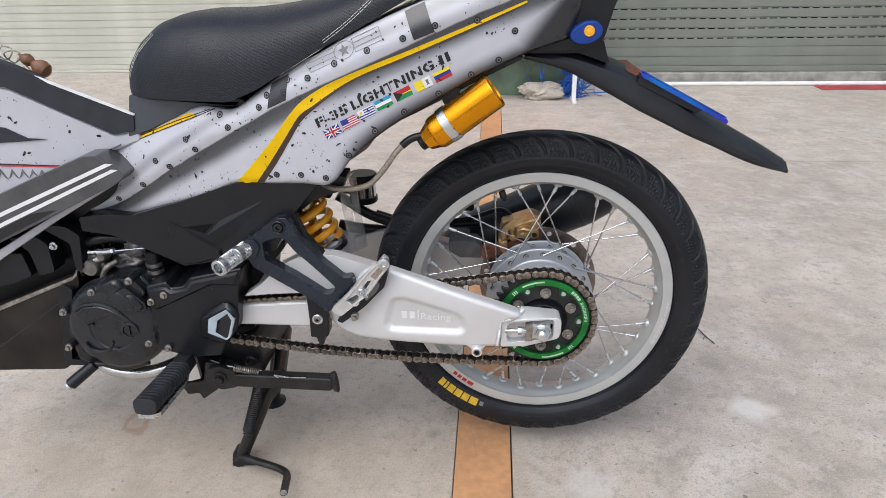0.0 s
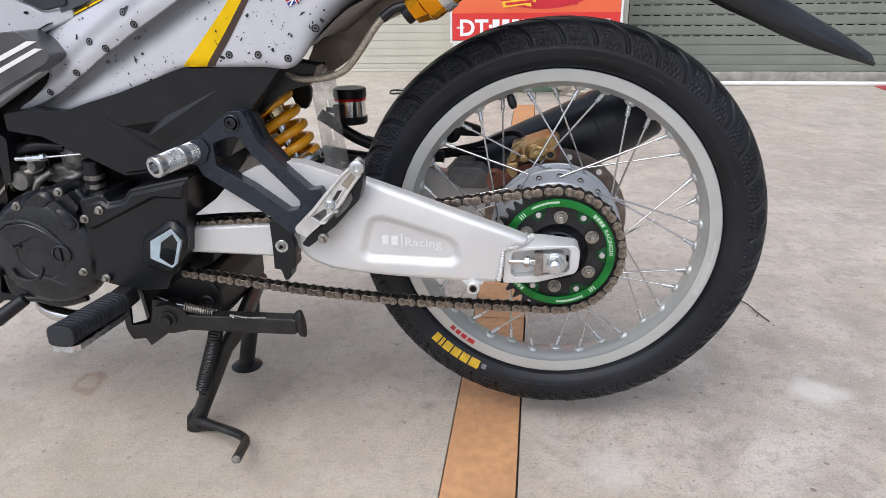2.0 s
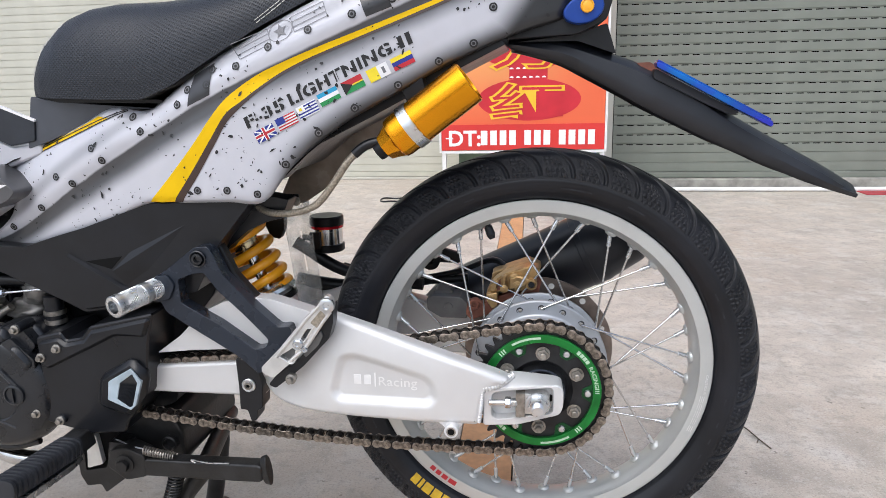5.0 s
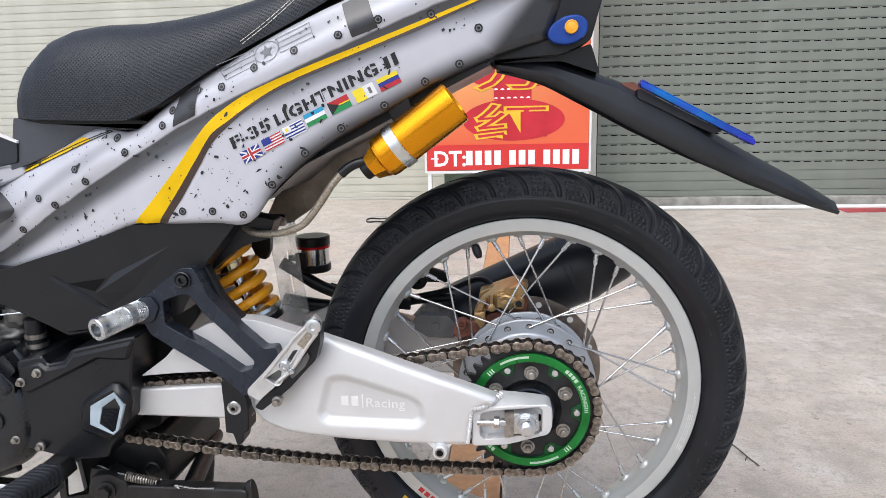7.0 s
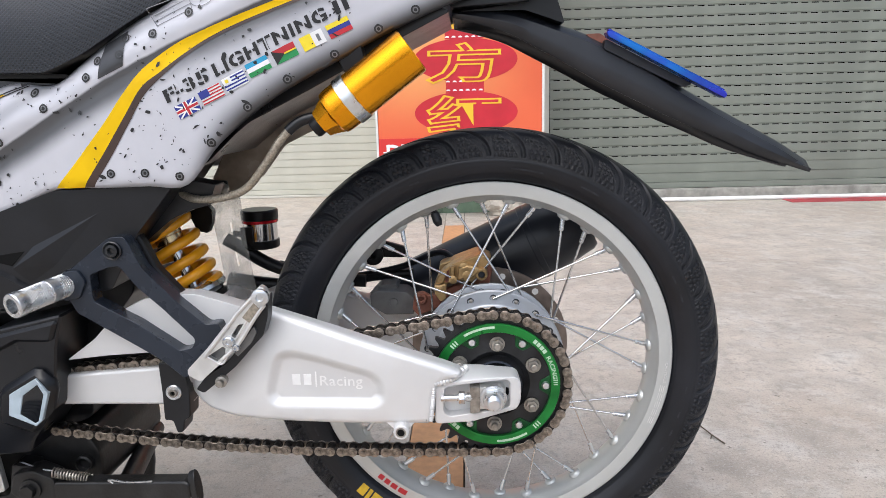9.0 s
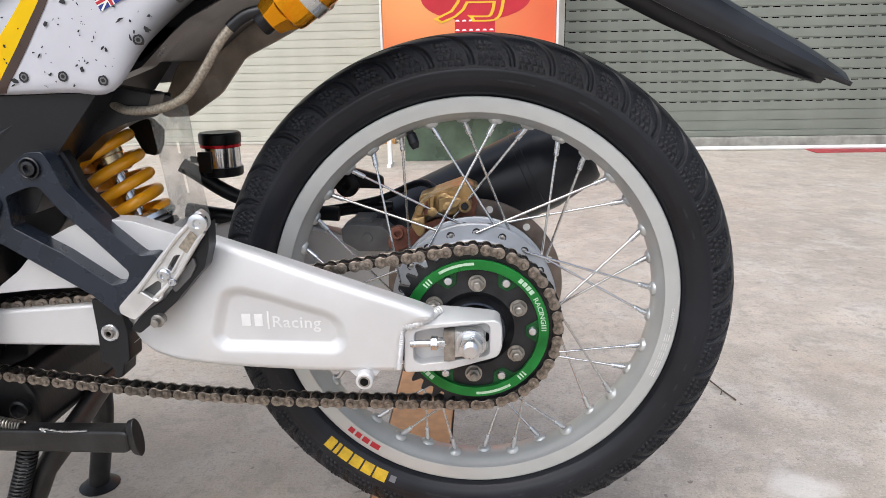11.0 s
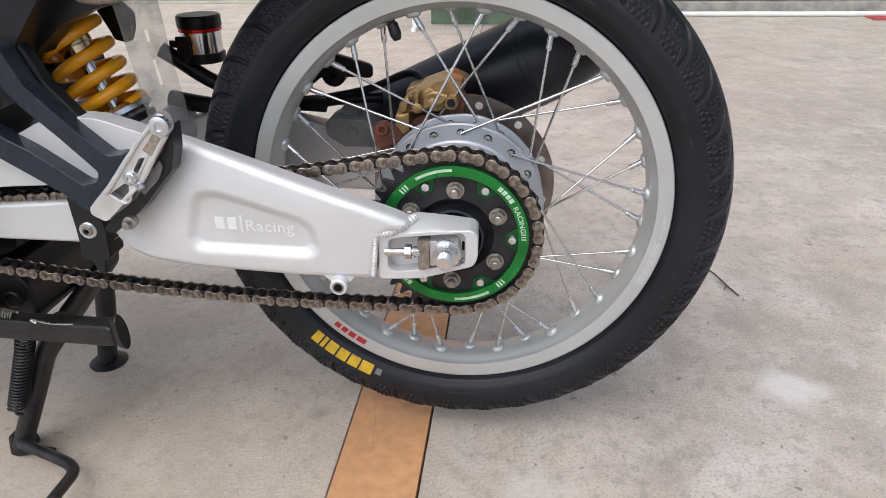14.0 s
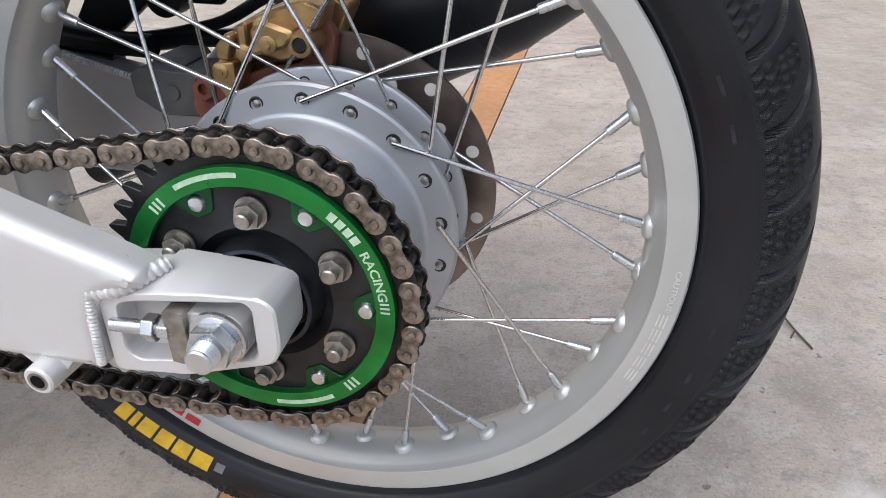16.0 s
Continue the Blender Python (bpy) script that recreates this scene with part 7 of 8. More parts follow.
# Pale ring paints in the sky reflected by the glossy black hexagon.
part("hex_trim", prism([(-0.5119, 0.3626), (-0.4807, 0.3804), (-0.4690, 0.3638), (-0.4799, 0.3323), (-0.4873, 0.3256), (-0.5160, 0.3386)], -0.1470, -0.142, 0.0006, 1, holes=(hin,)), mat("painted_reflection", (0.36, 0.43, 0.48), 0.28, rvar=0.08), engine, "pale blue-grey ring painting the sky's reflection on gloss black")
part("hex_window", prism(hin, -0.1460, -0.142, 0.0004, 1), mat("gloss_black", (0.010, 0.011, 0.013), 0.06, rvar=0.03), engine, "glossy black insert")
for x, z in ((-0.6962, 0.4026), (-0.6312, 0.4237), (-0.6024, 0.3878), (-0.5794, 0.4003), (-0.7509, 0.3661), (-0.6208, 0.3122), (-0.5899, 0.3035), (-0.7577, 0.3008)):
    b = bmesh.new()
    rod((x, -0.110, z), (x, -0.1385, z), 0.0072, 0.0062, 16, 0.001, b)
    part("boss", b, M_ENGINE, engine)
    b = bmesh.new()
    screw(x, -0.1385, z, 0.0040, 0.0048, b)
    part("case_bolt", b, M_STEEL_WORN, engine)
# cylinder, head and carburettor body in raw alloy
cyl = bmesh.new()
for k in range(5):
    box(-0.752 + 0.013 * k, -0.746 + 0.013 * k, -0.060, 0.075, 0.385 + 0.002 * k, 0.452 + 0.004 * (k % 2), 0.002, cyl)
part("cylinder_fins", cyl, M_ENGINE, engine)
for pts, r in (([(-0.752, -0.085, 0.395), (-0.735, -0.090, 0.418), (-0.712, -0.088, 0.432), (-0.690, -0.080, 0.440)], 0.0075), ([(-0.745, -0.075, 0.440), (-0.722, -0.082, 0.462), (-0.690, -0.080, 0.470), (-0.655, -0.075, 0.468)], 0.0085), ([(-0.700, -0.095, 0.405), (-0.690, -0.096, 0.424), (-0.668, -0.094, 0.438)], 0.0050)):
    part("engine_pipe", tube(curve(pts, 5), r, 12), M_STEEL_WORN if r < 0.008 else M_BLACK, engine)
lump = lathe([(0, -0.100), (0.012, -0.100), (0.014, -0.097), (0.014, -0.088), (0.019, -0.086), (0.019, -0.060), (0, -0.060)], 24, -0.716, 0.424)
lathe([(0, -0.104), (0.006, -0.104), (0.008, -0.101), (0.008, -0.085), (0, -0.085)], 16, -0.690, 0.447, lump)
part("thermostat_boss", lump, M_ENGINE_GREY, engine)
head = blob((-0.660, -0.060, 0.425), (0.036, 0.028, 0.020), 2, 4, 0.25)
blob((-0.640, -0.070, 0.455), (0.024, 0.020, 0.020), 5, 3, 0.3, head)
part("throttle_body", head, M_ENGINE_GREY, engine, "grimy raw alloy throttle body")
for z0 in (0.412, 0.424, 0.436):
    part("hose_clip", turned([(0.012, 0.0), (0.0135, 0.0005), (0.0135, 0.006), (0.012, 0.0065)], (-0.611, -0.090, z0 - 0.008), (-0.611, -0.090, 1), 20), M_STEEL_WORN, engine)
part("rubber_stub", rod((-0.611, -0.090, 0.400), (-0.611, -0.090, 0.455), 0.0118, None, 18, 0.002), M_BLACK, engine)
cab = rod((-0.7030, -0.112, 0.4592), (-0.6780, -0.112, 0.4605), 0.0030, None, 10, 0.0004)
rod((-0.6880, -0.112, 0.4600), (-0.6650, -0.112, 0.4618), 0.0046, None, 8, 0.0006, cab)
rod((-0.6650, -0.112, 0.4618), (-0.6590, -0.112, 0.4625), 0.0055, None, 6, 0.0006, cab)
tube([(-0.6590, -0.112, 0.4625), (-0.6300, -0.110, 0.4650), (-0.6080, -0.108, 0.4668)], 0.0014, 8, cab)
part("clutch_cable", cab, M_ZINC, engine, "bright cable adjuster and inner cable")
part("frame_spine", prism(rounded([(-0.760, 0.505), (-0.640, 0.505), (-0.560, 0.455), (-0.470, 0.452), (-0.455, 0.360), (-0.480, 0.340), (-0.600, 0.360), (-0.760, 0.380)], 0.01), -0.050, 0.060, 0.006), M_FRAME_BLACK, bike)
part("pivot_plate", prism(rounded([(-0.520, 0.460), (-0.430, 0.500), (-0.405, 0.490), (-0.400, 0.455), (-0.425, 0.425), (-0.455, 0.385), (-0.470, 0.300), (-0.520, 0.280)], 0.008), -0.070, 0.070, 0.004), M_FRAME_BLACK, bike)

# ---- stands ----
mount = new("stand_mount")
mount.parent = bike
part("mount_block", prism(rounded([(-0.600, 0.262), (-0.560, 0.284), (-0.490, 0.290), (-0.470, 0.284), (-0.458, 0.262), (-0.458, 0.226), (-0.472, 0.208), (-0.520, 0.214), (-0.545, 0.190), (-0.575, 0.196)], 0.006), -0.085, 0.080, 0.006), M_STAND, mount)
ring = lathe([(0.0100, -0.085), (0.0105, -0.092), (0.0080, -0.093), (0.0070, -0.087), (0, -0.087)], 24, -0.476, 0.250)
part("mount_ring", ring, M_STAND, mount)
ss = new("side_stand")
ss.parent = bike
ss["label"] = "black side stand folded back level"
part("stand_knuckle", prism(rounded([(-0.545, 0.234), (-0.538, 0.258), (-0.515, 0.263), (-0.490, 0.252), (-0.490, 0.222), (-0.520, 0.215)], 0.006), -0.128, -0.100, 0.004), M_STAND, ss)
kb = bmesh.new()
screw(-0.518, -0.128, 0.240, 0.0085, 0.007, kb)
part("knuckle_bolt", kb, M_STAND, ss)
bar = prism(rounded([(-0.500, 0.246), (-0.335, 0.2470), (-0.330, 0.2440), (-0.330, 0.2260), (-0.335, 0.2235), (-0.500, 0.2220)], 0.004), -0.126, -0.106, 0.005, 3)
part("stand_leg", bar, M_STAND, ss)
foot = rod((-0.331, -0.116, 0.2355), (-0.3235, -0.116, 0.2365), 0.0185, 0.0200, 28, 0.001)
for v in foot.verts:
    v.co.y = -0.116 + (v.co.y + 0.116) * 0.45
part("stand_foot", foot, M_STAND, ss, "flared foot plate with a worn edge")
part("return_spring", coil((-0.494, -0.121, 0.2565), (-0.451, -0.121, 0.2480), 0.0052, 0.0011, 13, 6, 12), M_STEEL_WORN, ss, "short worn return spring")
part("spring_hook", tube([(-0.540, -0.110, 0.2650), (-0.510, -0.118, 0.2590), (-0.494, -0.121, 0.2585)], 0.0011, 6), M_ZINC, ss)
part("spring_hook", tube(curve([(-0.451, -0.121, 0.2480), (-0.430, -0.124, 0.2440), (-0.418, -0.128, 0.2460), (-0.424, -0.128, 0.2510), (-0.400, -0.128, 0.2480), (-0.372, -0.127, 0.2485)], 5), 0.0011, 6), M_ZINC, ss)

for ob in ss.children:
    for v in ob.data.vertices:
        f = max(0.0, v.co.x + 0.465) / 0.140
        v.co += Vector((0.008, -0.034, 0.019)) * f

cs = new("centre_stand")
cs.parent = bike
cs["label"] = "black tubular centre stand standing on the paving"
L0, L1 = Vector((-0.424, -0.090, 0.225)), Vector((-0.522, -0.090, 0.018))
part("left_leg", tube([L0, L0.lerp(L1, 0.25) + Vector((-0.012, 0, 0)), L0.lerp(L1, 0.6) + Vector((-0.006, 0, 0)), L1], [0.0135, 0.0125, 0.0120, 0.0115], 16), M_STAND, cs)
lf = prism(rounded([(-0.538, 0.004), (-0.534, 0.036), (-0.527, 0.038), (-0.517, 0.018), (-0.514, 0.004), (-0.528, 0.000)], 0.004), -0.096, -0.068, 0.003)
part("left_foot", lf, M_STAND, cs)
toe = tube(curve([(-0.524, -0.088, 0.026), (-0.503, -0.106, 0.036), (-0.450, -0.124, 0.035), (-0.430, -0.133, 0.034), (-0.421, -0.145, 0.035), (-0.416, -0.168, 0.041), (-0.410, -0.198, 0.050)], 6), 0.0068, 14)
part("toe_bar", toe, M_STAND, cs, "bent foot lever")
part("toe_end", rod((-0.4102, -0.1975, 0.0500), (-0.4099, -0.1995, 0.0504), 0.0055, None, 14, 0.0005), M_STEEL_WORN, cs)
part("toe_gusset", prism(rounded([(-0.528, 0.006), (-0.526, 0.024), (-0.480, 0.014), (-0.482, 0.008)], 0.002), -0.096, -0.088, 0.001), M_STAND, cs)
R0_, R1_ = Vector((-0.478, 0.080, 0.225)), Vector((-0.520, 0.097, 0.012))
part("right_leg", tube(curve([R0_, R0_ + Vector((-0.020, 0.012, 0.004)), R0_.lerp(R1_, 0.35), R1_], 5), 0.0135, 16), M_STAND, cs)
part("right_foot", turned([(0, 0.0), (0.026, 0.0), (0.0265, 0.002), (0.020, 0.008), (0.013, 0.013), (0, 0.013)], (-0.522, 0.101, 0.0), (-0.522, 0.101, 1), 24), M_STAND, cs, "round foot pad")
part("cross_tube", rod((-0.436, -0.085, 0.210), (-0.468, 0.076, 0.214), 0.0125, None, 18, 0.001), M_STAND, cs)
part("stand_spring", coil((-0.458, -0.108, 0.224), (-0.4890, -0.117, 0.112), 0.0090, 0.0017, 24, 7, 14), M_STAND, cs, "long black extension spring")
part("spring_eye", tube(curve([(-0.4890, -0.117, 0.112), (-0.4925, -0.117, 0.102), (-0.4885, -0.114, 0.096), (-0.4965, -0.112, 0.094), (-0.4945, -0.116, 0.104)], 4), 0.0018, 7), M_STAND, cs)

for ob in cs.children:
    for v in ob.data.vertices:
        if v.co.z < 0.2:
            low = (0.2 - v.co.z) / 0.2
            v.co += Vector((0.006, -0.016, DROP)) * low

# ---- rider's footpeg, shift lever and exhaust header ----
fp = new("rider_footpeg")
fp.parent = bike
F0, F1 = Vector((-0.566, -0.148, 0.277)), Vector((-0.569, -0.268, 0.287))
fl = (F1 - F0).length
ax_ = (F1 - F0).normalized()
sd = ax_.cross(Vector((0, 0, 1))).normalized()
upv = sd.cross(ax_).normalized()
grip = bmesh.new()
rows_ = []
k = 0.010
while k < fl:
    for q, g in ((0.0, 0.80), (0.0010, 1.0), (0.0050, 1.0), (0.0060, 0.80)):
        row = []
        for i in range(20):
            a = 2 * math.pi * i / 20
            c, s_ = math.cos(a), math.sin(a)
            w_ = math.copysign(abs(c) ** 0.55, c) * 0.0175 * (g if s_ > -0.2 else 0.95)
            h_ = math.copysign(abs(s_) ** 0.55, s_) * (0.0145 * g if s_ > 0 else 0.0115)
            row.append(grip.verts.new(F0 + ax_ * (k + q) + sd * w_ + upv * h_))
        rows_.append(row)
    k += 0.0078
for a, b in zip(rows_, rows_[1:]):
    for i in range(20):
        grip.faces.new((a[i], a[(i + 1) % 20], b[(i + 1) % 20], b[i]))
grip.faces.new(rows_[0])
grip.faces.new(rows_[-1][::-1])
part("rubber", grip, M_RUBBER_PEG, fp, "ribbed dark rubber grip")
core = bmesh.new()
for dist, w_ in ((0.004, 0.010), (0.030, 0.0165), (fl - 0.004, 0.0185), (fl + 0.004, 0.012)):
    for dz in (-0.0110, -0.0185):
        for sg in (-1, 1):
            core.verts.new(F0 + ax_ * dist + sd * w_ * sg + upv * dz)
bmesh.ops.convex_hull(core, input=core.verts)
part("steel_core", core, M_ZINC, fp, "bright worn steel underside")
part("hinge", prism(rounded([(-0.5800, 0.2720), (-0.5720, 0.2800), (-0.5600, 0.2720), (-0.5558, 0.2317), (-0.5788, 0.2245), (-0.5760, 0.2480)], 0.003), -0.118, -0.110, 0.002), M_RAW_ARM, fp, "bright alloy peg hinge plate")
part("hinge_pin", lathe([(0.0052, -0.118), (0.0052, -0.1205), (0.0040, -0.1210), (0.0036, -0.119), (0, -0.119)], 18, -0.5690, 0.2640), M_STAND, fp)
part("hinge_fork", prism(rounded([(-0.5800, 0.2900), (-0.5560, 0.2900), (-0.5520, 0.2680), (-0.5820, 0.2660)], 0.003), -0.156, -0.128, 0.003), M_STAND, fp)
part("hinge_bracket", prism(rounded([(-0.5976, 0.2678), (-0.5855, 0.2720), (-0.5815, 0.2458), (-0.5823, 0.2200), (-0.5529, 0.2260), (-0.5448, 0.2637), (-0.5225, 0.2605), (-0.5300, 0.2097), (-0.5590, 0.1880), (-0.5644, 0.1999), (-0.5848, 0.1969), (-0.5920, 0.2120), (-0.5932, 0.2370)], 0.003), -0.116, -0.090, 0.003), M_STAND, fp)
sl = new("shift_lever")
sl.parent = bike
part("shift_rubber", rod((-0.766, -0.150, 0.234), (-0.728, -0.126, 0.262), 0.0105, 0.0095, 18, 0.003), M_BLACK, sl)
part("shift_tip", rod((-0.7685, -0.1515, 0.2322), (-0.764, -0.149, 0.2355), 0.0072, None, 16, 0.001), M_ZINC, sl)
part("shift_arm", tube(curve([(-0.730, -0.127, 0.261), (-0.712, -0.122, 0.259), (-0.680, -0.120, 0.252), (-0.640, -0.118, 0.262)], 5), 0.0048, 10), M_STAND, sl)
part("exhaust_header", tube(curve([(-0.800, 0.0, 0.235), (-0.780, -0.035, 0.205), (-0.740, -0.045, 0.192), (-0.690, -0.045, 0.192), (-0.640, -0.035, 0.205), (-0.590, 0.0, 0.222), (-0.48, 0.06, 0.22)], 6), 0.0125, 16), M_CHROME, bike, "bright exhaust header pipe")

# ---- exhaust silencer on the far side ----
E0, E1 = Vector((-0.30, 0.178, 0.280)), Vector((0.149, 0.154, 0.4915))
ea = (E1 - E0).normalized()
EL = (E1 - E0).length
silencer = part("silencer", turned([(0, 0.0), (0.018, 0.0), (0.019, 0.13), (0.026, 0.145), (0.043, 0.185), (0.0530, 0.215), (0.0540, 0.25), (0.0545, EL - 0.060), (0.0520, EL - 0.050), (0.0515, EL - 0.044), (0.0450, EL - 0.006), (0.041, EL), (0.018, EL), (0.016, EL - 0.02), (0, EL - 0.02)], E0, E1, 48), M_EXHAUST, bike, "satin black exhaust silencer")
part("band", turned([(0.0543, EL - 0.084), (0.0551, EL - 0.083), (0.0551, EL - 0.075), (0.0543, EL - 0.074)], E0, E1, 48), M_EXHAUST, silencer)
tip_c = E1 - ea * 0.018
part("end_notch", prism(rounded([(tip_c.x - 0.004, tip_c.z - 0.046), (tip_c.x + 0.018, tip_c.z - 0.022), (tip_c.x + 0.004, tip_c.z - 0.010), (tip_c.x - 0.016, tip_c.z - 0.034)], 0.002), 0.128, 0.168, 0.003), M_EXHAUST, silencer)
part("hanger_arm", prism(rounded([(-0.235, 0.430), (-0.205, 0.470), (-0.160, 0.478), (-0.105, 0.462), (-0.105, 0.446), (-0.165, 0.448), (-0.205, 0.418)], 0.006), 0.116, 0.126, 0.003), M_FRAME_BLACK, silencer)
part("hanger_bush", lathe([(0.0045, 0.108), (0.0105, 0.108), (0.0145, 0.110), (0.0145, 0.128), (0.0045, 0.128)], 24, -0.150, 0.452, closed=True), M_FRAME_BLACK, silencer)
part("hanger_bar", tube([(-0.225, 0.118, 0.408), (-0.150, 0.118, 0.420), (-0.095, 0.118, 0.424)], 0.0065, 10), M_FRAME_BLACK, silencer)

# ---- rear brake ----
cal = new("brake_caliper")
cal.parent = bike
cal.location = (-0.0150, 0.020, -0.0120)
cal["label"] = "gold two-piece brake caliper on a rusty red bracket"


CYF = -0.006
part("outer_half", prism([(-0.0466, 0.4423), (-0.0416, 0.4535), (-0.0334, 0.4630), (-0.0223, 0.4703), (-0.0070, 0.4758), (0.0128, 0.4822), (0.0249, 0.4784), (0.0208, 0.4653), (0.0110, 0.4634), (0.0046, 0.4480), (-0.0038, 0.4460), (-0.0167, 0.4501), (-0.0310, 0.4447), (-0.0314, 0.4302), (-0.0374, 0.4249), (-0.0448, 0.4343)], CYF + 0.004, CYF + 0.030, 0.0018, 1), M_CALIPER, cal)
part("slide_boss", prism(rounded([(-0.0460, 0.4450), (-0.0307, 0.4475), (-0.0315, 0.4280), (-0.0383, 0.4235), (-0.0460, 0.4350)], 0.003), CYF - 0.004, CYF + 0.016, 0.002, 2), M_CALIPER, cal)
part("cylinder_boss", prism([(-0.0165, 0.4516), (0.0056, 0.4572), (0.0113, 0.4664), (-0.0042, 0.4716), (-0.0161, 0.4682)], CYF - 0.008, CYF + 0.010, 0.0022, 1), M_CALIPER, cal)
part("web", prism([(-0.0414, 0.4560), (-0.0334, 0.4640), (-0.0290, 0.4610), (-0.0345, 0.4470), (-0.0424, 0.4480)], CYF - 0.003, CYF + 0.008, 0.0015, 1), M_CALIPER, cal)
part("web", prism([(-0.0260, 0.4685), (-0.0190, 0.4705), (-0.0200, 0.4520), (-0.0260, 0.4500)], CYF - 0.004, CYF + 0.008, 0.0015, 1), M_CALIPER, cal)
part("pad_window", prism([(-0.0320, 0.4600), (-0.0275, 0.4640), (-0.0270, 0.4500), (-0.0320, 0.4470)], CYF + 0.0030, CYF + 0.0045, 0.0), M_BRACKET_RED, cal)
part("inner_half", prism(rounded([(-0.046, 0.430), (-0.040, 0.462), (0.010, 0.480), (0.028, 0.472), (0.014, 0.446), (-0.020, 0.430)], 0.004), 0.036, 0.064, 0.004, 2), M_CALIPER, cal)
part("bridge", prism(rounded([(-0.030, 0.460), (-0.020, 0.472), (0.012, 0.482), (0.018, 0.470)], 0.003), CYF + 0.028, 0.040, 0.003, 2), M_CALIPER, cal)
for px, pz, r, yb in ((-0.0395, 0.4411, 0.0036, CYF - 0.004), (-0.0225, 0.4525, 0.0042, CYF - 0.004), (-0.0050, 0.4590, 0.0042, CYF - 0.008), (-0.0086, 0.4679, 0.0046, CYF - 0.004)):
    b = lathe([(0, yb + 0.002), (r * 1.25, yb + 0.002), (r * 1.25, yb - 0.0008), (r * 0.9, yb - 0.0014), (0, yb - 0.0014)], 20, px, pz)
    nut(px, yb - 0.001, pz, r * 0.6, 0.0016, b, 10, 0.0003)
    part("caliper_bolt", b, M_CALIPER, cal)
part("hose_union", lathe([(0.0078, CYF + 0.020), (0.0078, CYF - 0.004), (0.0068, CYF - 0.006), (0.0046, CYF - 0.006), (0.0044, CYF + 0.004), (0, CYF + 0.004)], 24, 0.0132, 0.4587), M_CALIPER, cal)
part("union_bore", lathe([(0.0038, CYF - 0.0050), (0.0, CYF - 0.0050)], 16, 0.0132, 0.4587), M_ENGINE, cal)
part("bracket", prism(rounded([(-0.0730, 0.4290), (-0.0617, 0.4320), (-0.0520, 0.4260), (-0.0194, 0.4400), (0.0021, 0.4430), (0.0100, 0.4506), (0.0125, 0.4632), (0.0128, 0.4690), (0.0230, 0.4680), (0.0275, 0.4600), (0.0235, 0.4413), (0.0135, 0.4300), (-0.0059, 0.4260), (-0.0315, 0.4150), (-0.0687, 0.4000), (-0.0760, 0.4090)], 0.003), 0.010, 0.020, 0.002), M_BRACKET_RED, cal, "rusty red caliper bracket")
part("bracket_eye", lathe([(0.0036, 0.006), (0.0066, 0.006), (0.0074, 0.008), (0.0074, 0.014), (0.0036, 0.014)], 24, -0.0640, 0.4240, closed=True), M_BRACKET_RED, cal)
part("torque_block", prism(rounded([(-0.1330, 0.4235), (-0.1250, 0.4290), (-0.0853, 0.4270), (-0.0740, 0.4175), (-0.0760, 0.3960), (-0.1130, 0.3960), (-0.1320, 0.4080)], 0.002), 0.030, 0.070, 0.004), M_CARRIER, cal, "dull grey cast torque block")
part("torque_bolt", lathe([(0, 0.030), (0.0060, 0.030), (0.0055, 0.0285), (0.0020, 0.0283), (0, 0.0288)], 18, -0.1020, 0.4130), M_CARRIER, cal)
part("torque_cap", prism(rounded([(-0.1240, 0.4290), (-0.1200, 0.4330), (-0.1000, 0.4330), (-0.0960, 0.4280), (-0.1208, 0.4260)], 0.002), 0.045, 0.080, 0.002), M_CARRIER, cal)
for r, a0, n in ((0.0775, 4, 12), (0.0905, 19, 12)):
    for k in range(n):
        p = polar(r, a0 + 30 * k, 0.0398)
        bm = lathe([(0.0042, 0.0002), (0.0034, -0.0001), (0.0, -0.0001)], 14)
        ob = part("disc_hole", bm, M_PALE, bpy.data.objects["brake_disc"])
        ob.location = p
part("brake_hose", tube(curve([(-0.010, 0.040, 0.452), (-0.040, 0.075, 0.470), (-0.100, 0.095, 0.445), (-0.190, 0.098, 0.432), (-0.270, 0.105, 0.452)], 6), 0.0045, 10), M_BLACK, cal)

# ---- front body in view at the frame's start ----
fb = new("leg_shield")
fb.parent = bike
fb["label"] = "white front leg shield with dark striped side panel"
part("inner_body", prism(rounded([(-0.990, 0.745), (-0.8262, 0.7182), (-0.7779, 0.7102), (-0.6299, 0.6416), (-0.5920, 0.6480), (-0.5900, 0.6343), (-0.6500, 0.6130), (-0.7203, 0.5930), (-0.8260, 0.5300), (-0.990, 0.500)], 0.005), -0.095, -0.035, 0.004, 3), M_LIVERY_PLAIN, fb, "white body panel")
part("tunnel_trim", prism(rounded([(-0.990, 0.810), (-0.8092, 0.7635), (-0.7643, 0.7480), (-0.7238, 0.7301), (-0.7101, 0.7191), (-0.5919, 0.6727), (-0.5949, 0.6496), (-0.6275, 0.6436), (-0.7745, 0.7126), (-0.8226, 0.7205), (-0.990, 0.752)], 0.003), -0.099, -0.088, 0.003, 2), M_TUNNEL, fb, "blue-black textured tunnel cover")
part("white_edge", prism([(-0.7259, 0.7302), (-0.7112, 0.7240), (-0.5904, 0.6750), (-0.5910, 0.6722), (-0.7080, 0.7190)], -0.1005, -0.096, 0.0005), M_DECAL_WHITE, fb)
wing = rounded([(-0.990, 0.490), (-0.8563, 0.5410), (-0.7962, 0.5658), (-0.6623, 0.6212), (-0.6412, 0.6222), (-0.6154, 0.6065), (-0.6030, 0.5939), (-0.6118, 0.5844), (-0.7179, 0.5338), (-0.8193, 0.4863), (-0.990, 0.405)], 0.004)
part("side_wing", prism(wing, -0.1360, -0.092, 0.006, 3), M_WING, fb, "dark grey wing panel with white stripes")
